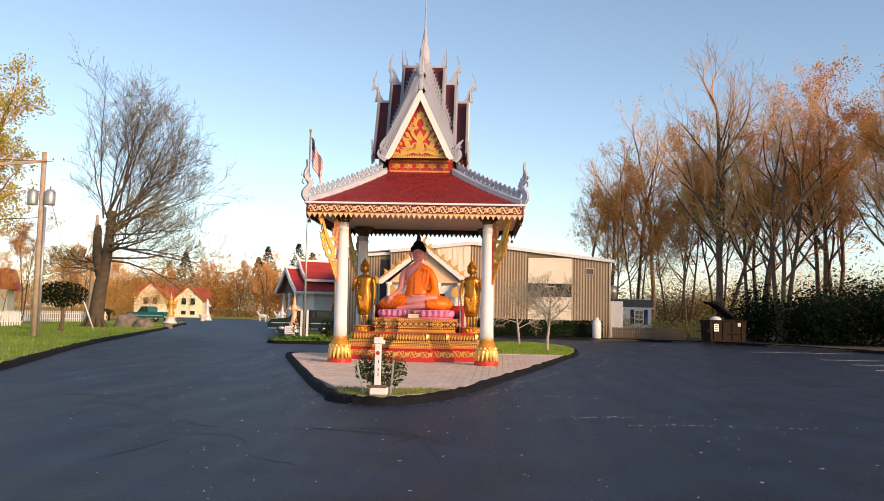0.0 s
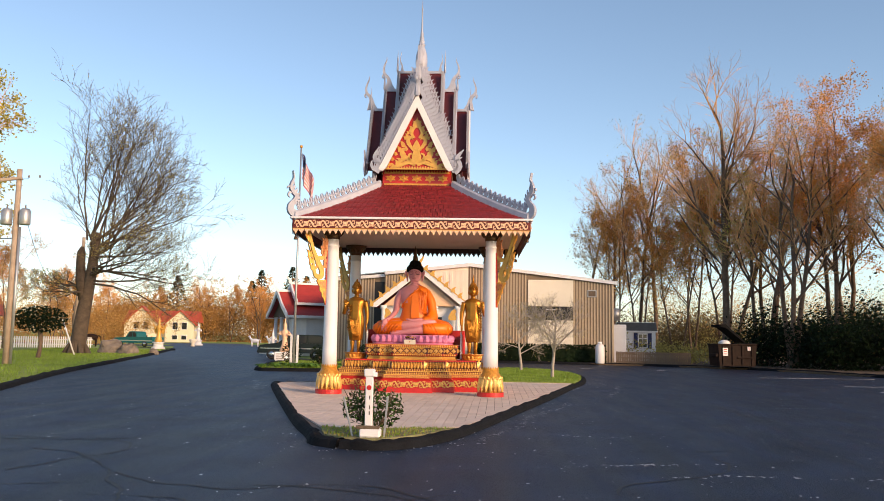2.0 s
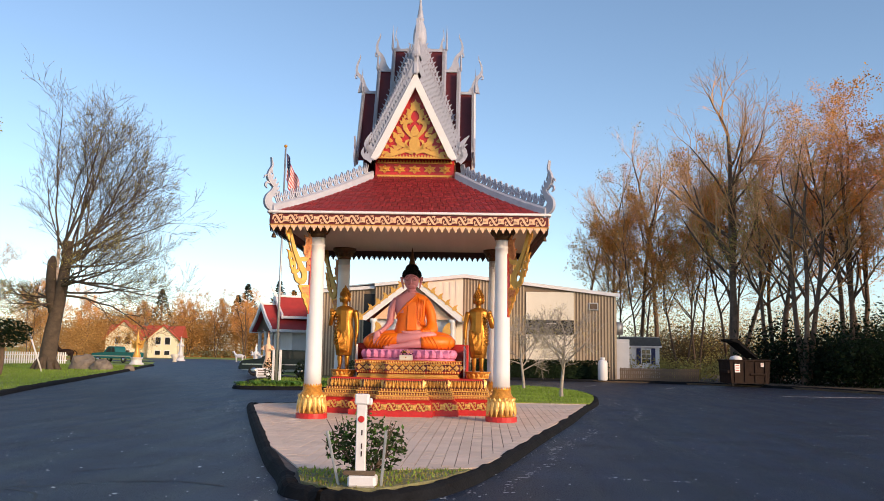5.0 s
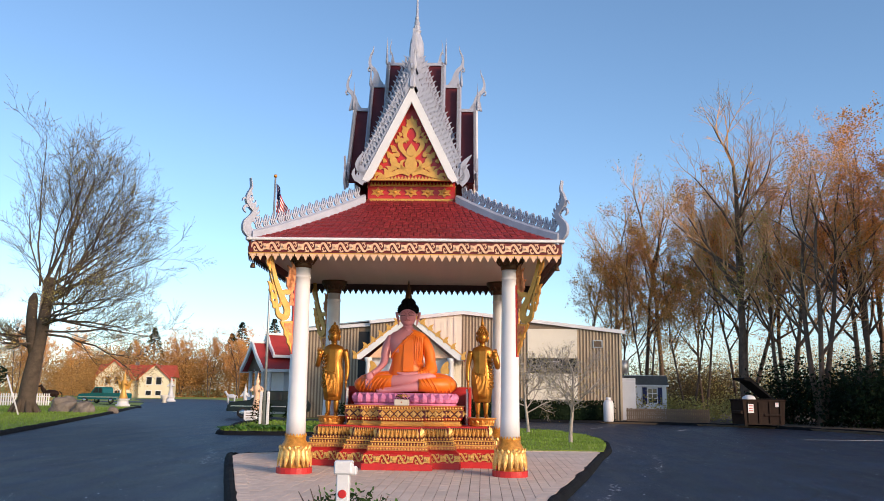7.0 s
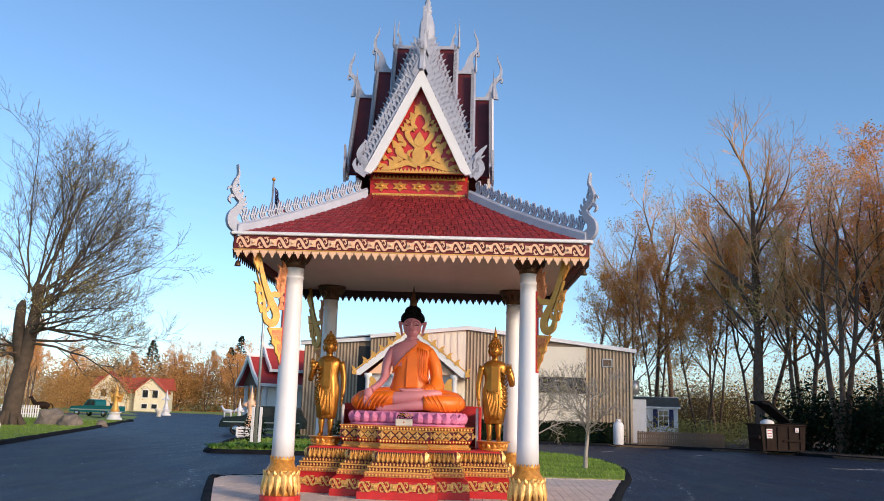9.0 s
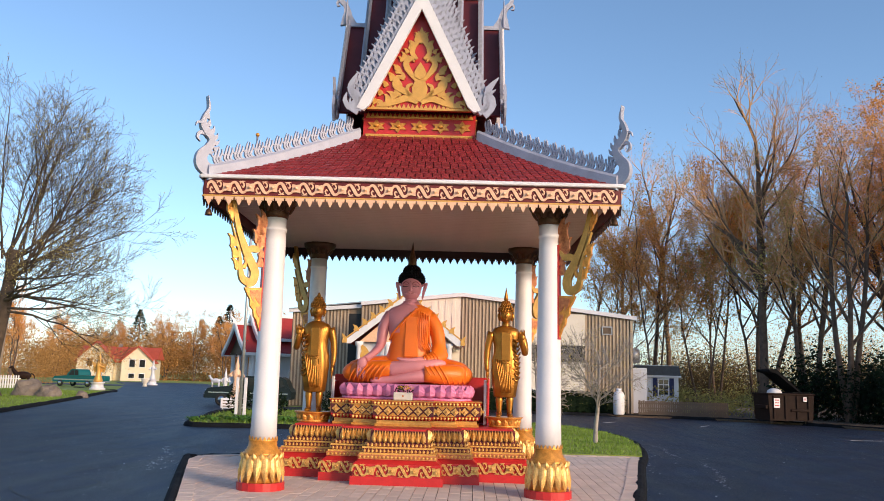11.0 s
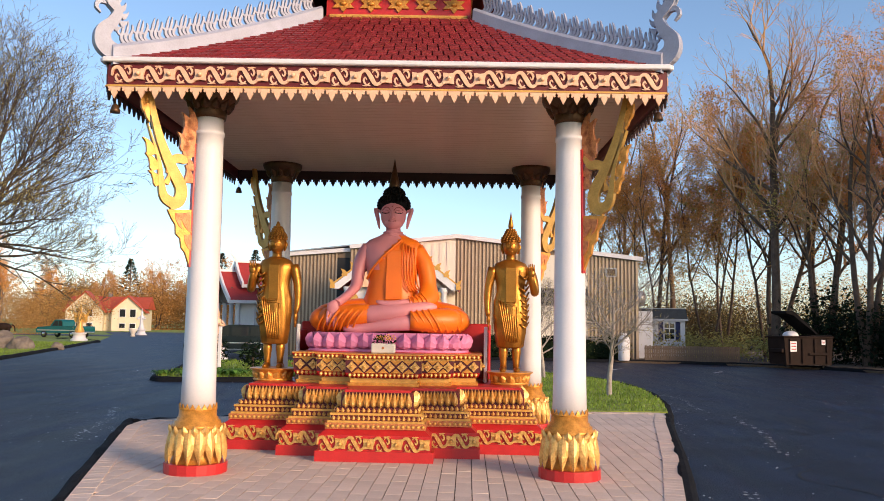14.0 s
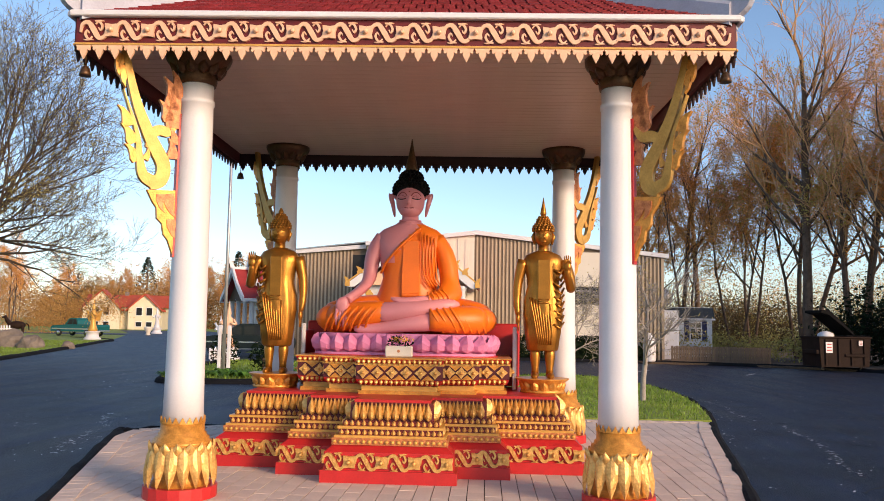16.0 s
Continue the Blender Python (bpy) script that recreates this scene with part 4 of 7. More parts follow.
for s in (-1, 1):
    for pts, w in (([(0.03, 6.22), (0.2, 6.30), (0.38, 6.24), (0.58, 6.18), (0.70, 6.16)], [0.03, 0.055, 0.05, 0.04, 0.01]),
                   ([(0.06, 6.30), (0.26, 6.42), (0.40, 6.52), (0.36, 6.66), (0.26, 6.62)], [0.03, 0.05, 0.055, 0.04, 0.015]),
                   ([(0.05, 6.6), (0.18, 6.76), (0.24, 6.9), (0.16, 7.0), (0.1, 6.93)], [0.025, 0.045, 0.05, 0.03, 0.01]),
                   ([(0.06, 6.98), (0.14, 7.08), (0.12, 7.2), (0.05, 7.3), (0.0, 7.48)], [0.025, 0.04, 0.04, 0.03, 0.006]),
                   ([(0.12, 6.55), (0.2, 6.5), (0.19, 6.38), (0.1, 6.36)], [0.015, 0.03, 0.025, 0.01])):
        o = ribbon([(x * s, z) for x, z in pts], w, 4)
        plate(bm, o if s < 0 else o[::-1], 0.035, pose(0, -1.232, 0))
    for x, z, sc, r in ((0.5, 6.24, 0.16, 20), (0.4, 6.3, 0.18, 35), (0.62, 6.2, 0.12, 40), (0.44, 6.6, 0.17, 15), (0.36, 6.72, 0.16, -5), (0.26, 6.95, 0.17, 5), (0.16, 7.15, 0.15, 0), (0.3, 6.36, 0.14, 60), (0.08, 7.3, 0.12, 0)):
        plate(bm, [(p[0] * s, p[1]) for p in flame(sc * 0.6, sc)], 0.025, pose(x * s, -1.23, z, 0, s * r, 0))
plate(bm, leaf(0.12, 0.3), 0.03, pose(0, -1.232, 7.25))
for s in (-1, 1):
    for k in range(9):
        f = k / 8
        z = 6.20 + 1.18 * f
        sc = 0.15 - 0.05 * f
        for q, lean in ((0.66 * (1 - f) + 0.05, 28), (0.40 * (1 - f) + 0.03, 5)):
            plate(bm, [(p[0] * s, p[1]) for p in flame(sc * 0.55, sc)], 0.03, pose(q * s, -1.231, z, 0, s * lean, 0))
bmesh.ops.recalc_face_normals(bm, faces=bm.faces)
part("foliage", bm, GOLDB, ped, "gilded carved foliage")
part("pediment_rail", B((0, -1.24, 6.115), (1.7, 0.04, 0.03)), GOLDB, ped)
for i in range(22):
    piece("dentil", DENT, ped, pose(-0.76 + i * 1.52 / 21, -1.235, 6.13))

# spire
part("spire", lathe(bmesh.new(), [(0.30, 8.9), (0.24, 9.2), (0.19, 9.3), (0.15, 9.36), (0.165, 9.42), (0.175, 9.55), (0.16, 9.75), (0.11, 9.92), (0.075, 10.0), (0.10, 10.03), (0.10, 10.07), (0.06, 10.1), (0.085, 10.15), (0.055, 10.2), (0.07, 10.26), (0.04, 10.32), (0.05, 10.38), (0.03, 10.45), (0.024, 10.7), (0.014, 11.1), (0.028, 11.13), (0.014, 11.17), (0.010, 11.28), (0.004, 11.45)], 20), WHITE_SHADED, pav, "pale ringed spire on a bell-shaped foot")

# ---- altar, statues ----
AX = -3.07
altar = thing("altar", "stepped red altar with bands of gilded lotus petals, scrolls and diamonds", "altar", pose(AX, 0, 0))
STEPS = ((2.12, 25.86, 27.9), (1.27, 25.46, 27.6), (0.71, 25.06, 27.3))      # half width, front, back
# bands: name, bottom, top, inset at the bottom, inset at the top, material
BANDS = (("red_base", 0.0, 0.125, 0.0, 0.0, REDP), ("scroll_band", 0.125, 0.31, 0.035, 0.035, REDP), ("sloping_band", 0.31, 0.375, 0.035, 0.12, REDP),
         ("bead_band", 0.375, 0.445, 0.10, 0.10, COPPER), ("gilt_ledge", 0.445, 0.47, 0.12, 0.12, GOLDB), ("leaf_band", 0.47, 0.535, 0.16, 0.16, DKRED), ("gilt_ledge", 0.535, 0.56, 0.15, 0.15, GOLDB),
         ("leaf_band", 0.56, 0.61, 0.20, 0.20, DKRED), ("petal_band", 0.61, 0.80, 0.26, 0.27, DKRED), ("top_band", 0.80, 0.83, 0.30, 0.30, REDP))
PETAL = relief_leaf("lotus_petal", 0.088, 0.20, 0.06, GOLDP)
PETAL_IN = relief_leaf("inner_petal", 0.06, 0.135, 0.035, GOLDP)
SMALL = relief_leaf("small_leaf", 0.05, 0.062, 0.02, GOLDP)
BEAD = finish("bead", lathe(bmesh.new(), [(0.022, 0), (0.018, 0.014), (0.006, 0.02)], 7, rot=Matrix.Rotation(math.pi / 2, 4, "X")), GOLDB)
ASCROLL = scroll_mesh("altar_scroll", 0.24, 0.185, 0.034, GOLDP, 0.8)
AROS = rosette_mesh("altar_rosette", 0.088, 0.03, GOLDP, 4)


def along(me, name, owner, x0, x1, y, z, step, turn=0):
    n = max(1, int(round((x1 - x0) / step)))
    for i in range(n):
        piece(name, me, owner, pose(x0 + (i + 0.5) * (x1 - x0) / n, y, z))


def down(me, name, owner, x, sgn, y0, y1, z, step):
    n = max(1, int(round((y1 - y0) / step)))
    for i in range(n):
        piece(name, me, owner, pose(x, y0 + (i + 0.5) * (y1 - y0) / n, z, 0, 0, 90 * sgn))


for s, (hw, yf, yb) in enumerate(STEPS):
    nxt = STEPS[s + 1] if s < 2 else None
    step = part("step", B((0, (yf + yb) / 2 + 0.2, Z0 + 0.4), (2 * hw - 0.7, yb - yf - 0.6, 0.78)), REDP, altar, "red and gilded altar step")
    for name, z0, z1, i0, i1, m in BANDS:
        bm = bmesh.new()
        lo = [bm.verts.new((sx * (hw - i0), y, Z0 + z0)) for sx, y in ((-1, yf + i0), (1, yf + i0), (1, yb - i0), (-1, yb - i0))]
        hi = [bm.verts.new((sx * (hw - i1), y, Z0 + z1 + 0.001 * s)) for sx, y in ((-1, yf + i1), (1, yf + i1), (1, yb - i1), (-1, yb - i1))]
        bm.faces.new(hi)
        for k in range(4):
            bm.faces.new((lo[k], lo[(k + 1) % 4], hi[(k + 1) % 4], hi[k]))
        band = part(name, bm, m, step)
        # ornament only where the next step does not cover the front
        cover = nxt[0] - i0 if nxt else 0.0
        spans = [(-hw + i0, -cover), (cover, hw - i0)] if nxt else [(-hw + i0, hw - i0)]
        side_y = (yf + i0 + 0.03, (STEPS[s - 1][1] + i0) if s else yf + i0 + 1.3)
        for a, b in spans:
            if name == "scroll_band":
                n = max(1, round((b - a) / 0.3))
                for i in range(n):
                    x = a + (i + 0.5) * (b - a) / n
                    piece("altar_scroll", ASCROLL, band, pose(x - 0.06, yf + i0 - 0.001, Z0 + 0.215))
                    piece("altar_rosette", AROS, band, pose(x + 0.10, yf + i0 - 0.001, Z0 + 0.215))
            elif name == "bead_band":
                along(BEAD, "bead", band, a, b, yf + i0 - 0.001, Z0 + 0.41, 0.062)
            elif name == "leaf_band":
                along(SMALL, "small_leaf", band, a, b, yf + i0 - 0.001, Z0 + z0 + 0.002, 0.062)
            elif name == "petal_band":
                along(PETAL, "lotus_petal", band, a + 0.02, b - 0.02, yf + i0 - 0.004, Z0 + z0 + 0.0, 0.088)
                if b - a > 0.3:
                    along(PETAL_IN, "inner_petal", band, a + 0.064, b - 0.064, yf + i0 - 0.002, Z0 + z0 + 0.062, 0.088)
        for sg in (-1, 1):
            xx = sg * (hw - i0 + 0.001)
            if name == "petal_band":
                down(PETAL, "lotus_petal", band, xx, sg, *side_y, Z0 + z0 + 0.0, 0.09)
            elif name == "leaf_band":
                down(SMALL, "small_leaf", band, xx, sg, *side_y, Z0 + z0 + 0.002, 0.075)

# upper block with diamonds
UP = ((1.28, 26.42, 27.75), (0.92, 26.2, 27.6), (0.50, 25.98, 27.4))
UB = (("gilt_foot", 0.83, 0.87, 0.03, 0.03, GOLD), ("gilt_foot", 0.87, 0.925, 0.06, 0.06, GOLDB), ("red_neck", 0.925, 0.94, 0.1, 0.1, REDP), ("tooth_band", 0.94, 1.0, 0.03, 0.0, REDP),
      ("diamond_band", 1.0, 1.165, 0.0, 0.0, MAROON), ("gilt_rail", 1.165, 1.185, -0.012, -0.012, GOLDB), ("tooth_band", 1.185, 1.235, 0.0, -0.02, REDP), ("gilt_top", 1.235, 1.25, -0.025, -0.025, GOLD))
DROS = rosette_mesh("diamond_flower", 0.07, 0.022, GOLDP, 4)
HALF = finish("half_diamond", plate(bmesh.new(), [(-0.075, 0), (0.075, 0), (0.045, 0.02), (0, 0.058), (-0.045, 0.02)], 0.016), GOLD)
for s, (hw, yf, yb) in enumerate(UP):
    nxt = UP[s + 1] if s < 2 else None
    block = part("block", B((0, (yf + yb) / 2 + 0.1, Z0 + 1.0), (2 * hw - 0.3, yb - yf - 0.3, 0.4)), REDP, altar, "red block with gilded diamonds")
    for name, z0, z1, i0, i1, m in UB:
        bm = bmesh.new()
        lo = [bm.verts.new((sx * (hw - i0), y, Z0 + z0)) for sx, y in ((-1, yf + i0), (1, yf + i0), (1, yb - i0), (-1, yb - i0))]
        hi = [bm.verts.new((sx * (hw - i1), y, Z0 + z1 + 0.001 * s)) for sx, y in ((-1, yf + i1), (1, yf + i1), (1, yb - i1), (-1, yb - i1))]
        bm.faces.new(hi)
        bm.faces.new(lo[::-1])
        for k in range(4):
            bm.faces.new((lo[k], lo[(k + 1) % 4], hi[(k + 1) % 4], hi[k]))
        band = part(name, bm, m, block)
        cover = nxt[0] - i0 if nxt else 0.0
        for a, b in ([(-hw + i0, -cover), (cover, hw - i0)] if nxt else [(-hw + i0, hw - i0)]):
            if name == "diamond_band":
                n = max(2, round((b - a) / 0.165))
                for i in range(n):
                    x = a + (i + 0.5) * (b - a) / n
                    piece("diamond_flower", DROS, band, pose(x, yf - 0.001, Z0 + 1.083, 0, 45, 0))
                    xr = x + (b - a) / n / 2
                    if i < n - 1:
                        piece("half_diamond", HALF, band, pose(xr, yf - 0.001, Z0 + 1.002))
                        piece("half_diamond", HALF, band, pose(xr, yf - 0.001, Z0 + 1.163, 0, 180, 0))
            elif name == "tooth_band":
                n = max(1, round((b - a) / 0.06))
                for i in range(n):
                    piece("small_leaf", SMALL, band, pose(a + (i + 0.5) * (b - a) / n, yf + min(i0, i1) - 0.004, Z0 + z1 - 0.002, 0, 180, 0))
        if name == "diamond_band":
            for sg in (-1, 1):
                down(DROS, "diamond_flower", band, sg * (hw + 0.001), sg, yf + 0.03, (UP[s - 1][1] if s else yf + 0.9), Z0 + 1.083, 0.165)

ZB = Z0 + 1.25
# red screen behind the lotus seat, with white corner posts
scr = thing("red_screen", "low red cloth-covered screen behind the lotus seat", "screen", pose(AX, 27.72, Z0 + 0.83))
part("panel", B((0, 0, 0.42), (2.9, 0.06, 0.84), 0.02), REDP, scr)
for sx in (-1, 1):
    part("wing", B((sx * 1.38, -0.32, 0.36), (0.05, 0.6, 0.72), 0.015), REDP, scr)
    part("post", B((sx * 1.36, -0.66, 0.4), (0.05, 0.05, 0.8), 0.01), WHITE, scr, "white slim post")

# lotus seat
seat = thing("lotus_seat", "pink lotus-petal seat under the seated statue", "lotus pedestal", pose(AX - 0.03, 27.15, ZB))
SEATP = relief_leaf("seat_petal", 0.25, 0.24, 0.085, PINK)
RX, RY = 1.13, 0.62


def rounded(rx, ry, n=44, p=4.0):
    out = []
    for k in range(n):
        a = 2 * math.pi * k / n
        c, s_ = math.cos(a), math.sin(a)
        out.append((math.copysign(abs(c) ** (2 / p), c) * rx, math.copysign(abs(s_) ** (2 / p), s_) * ry))
    return out


part("seat_core", prism(bmesh.new(), rounded(RX - 0.05, RY - 0.05), 0.0, 0.27), PINK, seat)
part("seat_rim", prism(bmesh.new(), rounded(RX + 0.02, RY + 0.02), 0.0, 0.04), PINK, seat)
part("cloth", prism(bmesh.new(), rounded(RX + 0.05, RY + 0.05), -0.0, 0.012), REDP, seat, "red cloth under the lotus seat")
_o = rounded(RX - 0.03, RY - 0.03, 240)
_len, _acc = [0.0], 0.0
for p, q in zip(_o, _o[1:] + _o[:1]):
    _acc += math.hypot(q[0] - p[0], q[1] - p[1])
    _len.append(_acc)
for k in range(34):
    want = _acc * k / 34
    i = max(j for j in range(240) if _len[j] <= want)
    p, q = _o[i], _o[(i + 1) % 240]
    a = math.degrees(math.atan2(q[1] - p[1], q[0] - p[0]))
    piece("seat_petal", SEATP, seat, pose(p[0], p[1], 0.035, 6, 0, a))


def seated_statue():
    """One plain mesh: 0 skin, 1 robe, 2 hair, 3 gilded tip."""
    bm = bmesh.new()
    # legs: knees out, shins crossed in front
    for s in (-1, 1):
        tube(bm, smooth_path([(s * 0.12, 0.28, 0.26), (s * 0.5, 0.1, 0.27), (s * 0.84, -0.1, 0.22), (s * 0.97, -0.22, 0.2)], 4), [0.3, 0.3, 0.29, 0.28, 0.28, 0.27, 0.265, 0.26, 0.25, 0.24, 0.225, 0.2, 0.15], 16, 1)
        ball(bm, (s * 0.88, -0.2, 0.205), (0.25, 0.22, 0.2), 1, 18)
    tube(bm, smooth_path([(0.92, -0.24, 0.2), (0.62, -0.42, 0.2), (0.3, -0.48, 0.2)], 4), [0.18, 0.2, 0.2, 0.195, 0.19, 0.18, 0.17, 0.16, 0.15], 14, 1)
    tube(bm, smooth_path([(0.42, -0.46, 0.19), (0.05, -0.52, 0.13), (-0.35, -0.5, 0.07), (-0.6, -0.5, 0.06)], 4), [0.13, 0.125, 0.12, 0.11, 0.1, 0.09, 0.08, 0.075, 0.07, 0.07, 0.065, 0.06, 0.03], 12, 0)
    tube(bm, smooth_path([(-0.9, -0.24, 0.2), (-0.5, -0.38, 0.26), (-0.2, -0.42, 0.3)], 4), [0.18, 0.2, 0.2, 0.19, 0.185, 0.18, 0.17, 0.16, 0.12], 14, 1)
    tube(bm, smooth_path([(-0.32, -0.41, 0.27), (0.1, -0.46, 0.33), (0.45, -0.44, 0.39), (0.66, -0.36, 0.42)], 4), [0.15, 0.15, 0.145, 0.14, 0.13, 0.12, 0.11, 0.1, 0.095, 0.09, 0.08, 0.07, 0.03], 12, 0)
    # folds over the knees
    for s in (-1, 1):
        for k in range(7):
            x = s * (0.38 + 0.085 * k)
            yf = -0.62 if abs(x) < 0.62 else -0.62 + (abs(x) - 0.62) * 0.62
            tube(bm, smooth_path([(x - s * 0.10, yf + 0.17, 0.40), (x - s * 0.03, yf + 0.02, 0.30), (x + s * 0.05, yf + 0.015, 0.16), (x + s * 0.10, yf + 0.12, 0.03)], 3), 0.016, 6, 1)
    # torso
    rings = [(0.46, 0.30, 0.25), (0.47, 0.30, 0.4), (0.43, 0.28, 0.6), (0.42, 0.27, 0.8), (0.46, 0.28, 1.0), (0.51, 0.28, 1.18), (0.555, 0.26, 1.3), (0.54, 0.23, 1.41), (0.43, 0.19, 1.5), (0.25, 0.15, 1.57), (0.13, 0.13, 1.64)]
    prev = None
    seg = 28
    for rx, ry, z in rings:
        ring = [bm.verts.new((rx * math.cos(a), 0.12 + ry * math.sin(a), z)) for a in (2 * math.pi * k / seg for k in range(seg))]
        if prev:
            for k in range(seg):
                f = bm.faces.new((prev[k], prev[(k + 1) % seg], ring[(k + 1) % seg], ring[k]))
                c = f.calc_center_median()
                # bare right shoulder and chest above a slanting hem
                f.material_index = 0 if c.z > 1.02 + 1.15 * (c.x + 0.28) and c.x < 0.32 else 1
                f.smooth = True
        prev = ring
    bm.faces.new(prev)
    # hem and hanging sash
    tube(bm, smooth_path([(-0.43, -0.02, 0.86), (-0.34, -0.13, 1.0), (-0.15, -0.17, 1.2), (0.05, -0.15, 1.38), (0.18, -0.06, 1.5)], 4), 0.02, 8, 1)
    box(bm, (0.05, -0.165, 0.92), (0.26, 0.03, 0.8), 0.012, 1, Matrix.Rotation(-0.03, 4, "X"))
    for z in (0.5, 0.54, 0.575):
        box(bm, (0.05, -0.182, z), (0.24, 0.03, 0.018), 0.004, 1)
    for k in range(5):
        tube(bm, smooth_path([(0.2 + 0.05 * k, -0.12 + 0.015 * k, 1.44 - 0.02 * k), (0.24 + 0.045 * k, -0.2 + 0.02 * k, 1.15), (0.26 + 0.05 * k, -0.2 + 0.03 * k, 0.85 - 0.02 * k), (0.34 + 0.05 * k, -0.14 + 0.03 * k, 0.66)], 3), 0.013, 6, 1)
    # right arm reaching to the ground, hand over the knee
    tube(bm, smooth_path([(-0.42, 0.12, 1.38), (-0.575, 0.1, 1.12), (-0.62, 0.02, 0.78), (-0.66, -0.2, 0.58), (-0.73, -0.42, 0.44)], 4), [0.13, 0.135, 0.135, 0.13, 0.125, 0.12, 0.115, 0.11, 0.105, 0.1, 0.1, 0.095, 0.09, 0.085, 0.08, 0.075, 0.07], 14, 0)
    ball(bm, (-0.76, -0.47, 0.38), (0.085, 0.05, 0.12), 0, 12)
    for k in range(4):
        tube(bm, [(-0.82 + 0.04 * k, -0.48, 0.33), (-0.825 + 0.042 * k, -0.5, 0.2), (-0.825 + 0.042 * k, -0.485, 0.08 + 0.02 * abs(k - 1.5))], [0.024, 0.023, 0.012], 8, 0)
    tube(bm, [(-0.69, -0.45, 0.38), (-0.655, -0.48, 0.28)], [0.024, 0.014], 8, 0)
    # left arm under the robe, open hand in the lap
    tube(bm, smooth_path([(0.41, 0.12, 1.36), (0.59, 0.08, 1.05), (0.64, -0.02, 0.7), (0.5, -0.22, 0.52), (0.3, -0.36, 0.46)], 4), [0.14, 0.148, 0.152, 0.155, 0.155, 0.155, 0.152, 0.15, 0.148, 0.145, 0.135, 0.125, 0.12, 0.115, 0.105, 0.095, 0.085], 14, 1)
    for k in range(5):
        tube(bm, smooth_path([(0.5 - 0.05 * k, -0.30 - 0.03 * k, 0.64 - 0.015 * k), (0.55 - 0.06 * k, -0.36 - 0.02 * k, 0.5), (0.48 - 0.05 * k, -0.33 - 0.03 * k, 0.4)], 3), 0.010, 6, 1)
    tube(bm, smooth_path([(0.32, -0.36, 0.46), (0.14, -0.43, 0.44), (-0.02, -0.46, 0.45), (-0.17, -0.47, 0.49)], 4), [0.07, 0.075, 0.08, 0.08, 0.075, 0.07, 0.065, 0.06, 0.055, 0.045, 0.04, 0.03, 0.015], 10, 0)
    # neck and head
    lathe(bm, [(0.16, 1.5), (0.138, 1.57), (0.128, 1.76)], 20, (0, 0.1, 0), 0)
    body = set(bm.verts)
    for z in (1.58, 1.63):
        lathe(bm, [(0.125, z - 0.01), (0.13, z), (0.125, z + 0.01)], 16, (0, 0.1, 0), 0)
    ball(bm, (0, 0.07, 1.89), (0.163, 0.185, 0.235), 0, 28)
    ball(bm, (0, 0.03, 1.765), (0.118, 0.13, 0.105), 0, 20)

    def face(x, z):
        """How far forward the face lies at a place on it."""
        return 0.07 - 0.185 * math.sqrt(max(0.05, 1 - (x / 0.163) ** 2 - ((z - 1.89) / 0.235) ** 2))

    def line(pts, r, idx):
        tube(bm, smooth_path([(x, face(x, z) - 0.002, z) for x, z in pts], 3), r, 6, idx)

    # close cap of curls with a low hairline, topknot
    ball(bm, (0, 0.125, 2.03), (0.192, 0.20, 0.175), 2, 24)
    ball(bm, (0, 0.13, 2.19), (0.125, 0.13, 0.105), 2, 18)
    for row in range(8):
        e = -0.25 + row * 0.22
        n = max(5, int(30 * math.cos(e)))
        for k in range(n):
            a = 2 * math.pi * (k + 0.5 * (row % 2)) / n
            p = (0.197 * math.cos(e) * math.cos(a), 0.125 + 0.207 * math.cos(e) * math.sin(a), 2.03 + 0.18 * math.sin(e))
            if p[2] < 2.045 and p[1] < 0.03:
                continue
            ball(bm, p, 0.024, 2, 6)
    for row in range(5):
        e = 0.1 + row * 0.3
        n = max(5, int(20 * math.cos(e)))
        for k in range(n):
            a = 2 * math.pi * (k + 0.5 * (row % 2)) / n
            ball(bm, (0.13 * math.cos(e) * math.cos(a), 0.13 + 0.135 * math.cos(e) * math.sin(a), 2.19 + 0.11 * math.sin(e)), 0.021, 2, 6)
    lathe(bm, [(0.045, 2.25), (0.072, 2.30), (0.062, 2.38), (0.034, 2.52), (0.004, 2.72)], 14, (0, 0.13, 0), 3)
    for s in (-1, 1):
        # long ears that flare at the top
        tube(bm, smooth_path([(s * 0.15, 0.09, 1.90), (s * 0.215, 0.10, 1.985), (s * 0.222, 0.10, 1.94), (s * 0.196, 0.09, 1.82), (s * 0.175, 0.075, 1.68)], 3), [0.012, 0.016, 0.02, 0.022, 0.028, 0.032, 0.032, 0.03, 0.028, 0.026, 0.022, 0.018, 0.008], 8, 0)
        line([(s * 0.022, 1.925), (s * 0.05, 1.965), (s * 0.09, 1.975), (s * 0.13, 1.935)], 0.0055, 4)
        line([(s * 0.035, 1.908), (s * 0.075, 1.93), (s * 0.125, 1.905)], 0.0035, 4)
        line([(s * 0.035, 1.893), (s * 0.07, 1.885), (s * 0.10, 1.886), (s * 0.127, 1.9)], 0.0055, 2)
        ball(bm, (s * 0.08, face(0.08, 1.91) + 0.012, 1.91), (0.042, 0.018, 0.02), 0, 12)
    tube(bm, smooth_path([(0, -0.112, 1.935), (0, -0.132, 1.88), (0, -0.158, 1.825), (0, -0.13, 1.812)], 3), [0.011, 0.013, 0.015, 0.017, 0.02, 0.022, 0.025, 0.026, 0.018, 0.01], 10, 0)
    for s in (-1, 1):
        ball(bm, (s * 0.02, -0.128, 1.823), (0.016, 0.016, 0.012), 0, 8)
    line([(-0.05, 1.778), (-0.018, 1.772), (0, 1.769), (0.018, 1.772), (0.05, 1.778)], 0.0085, 4)
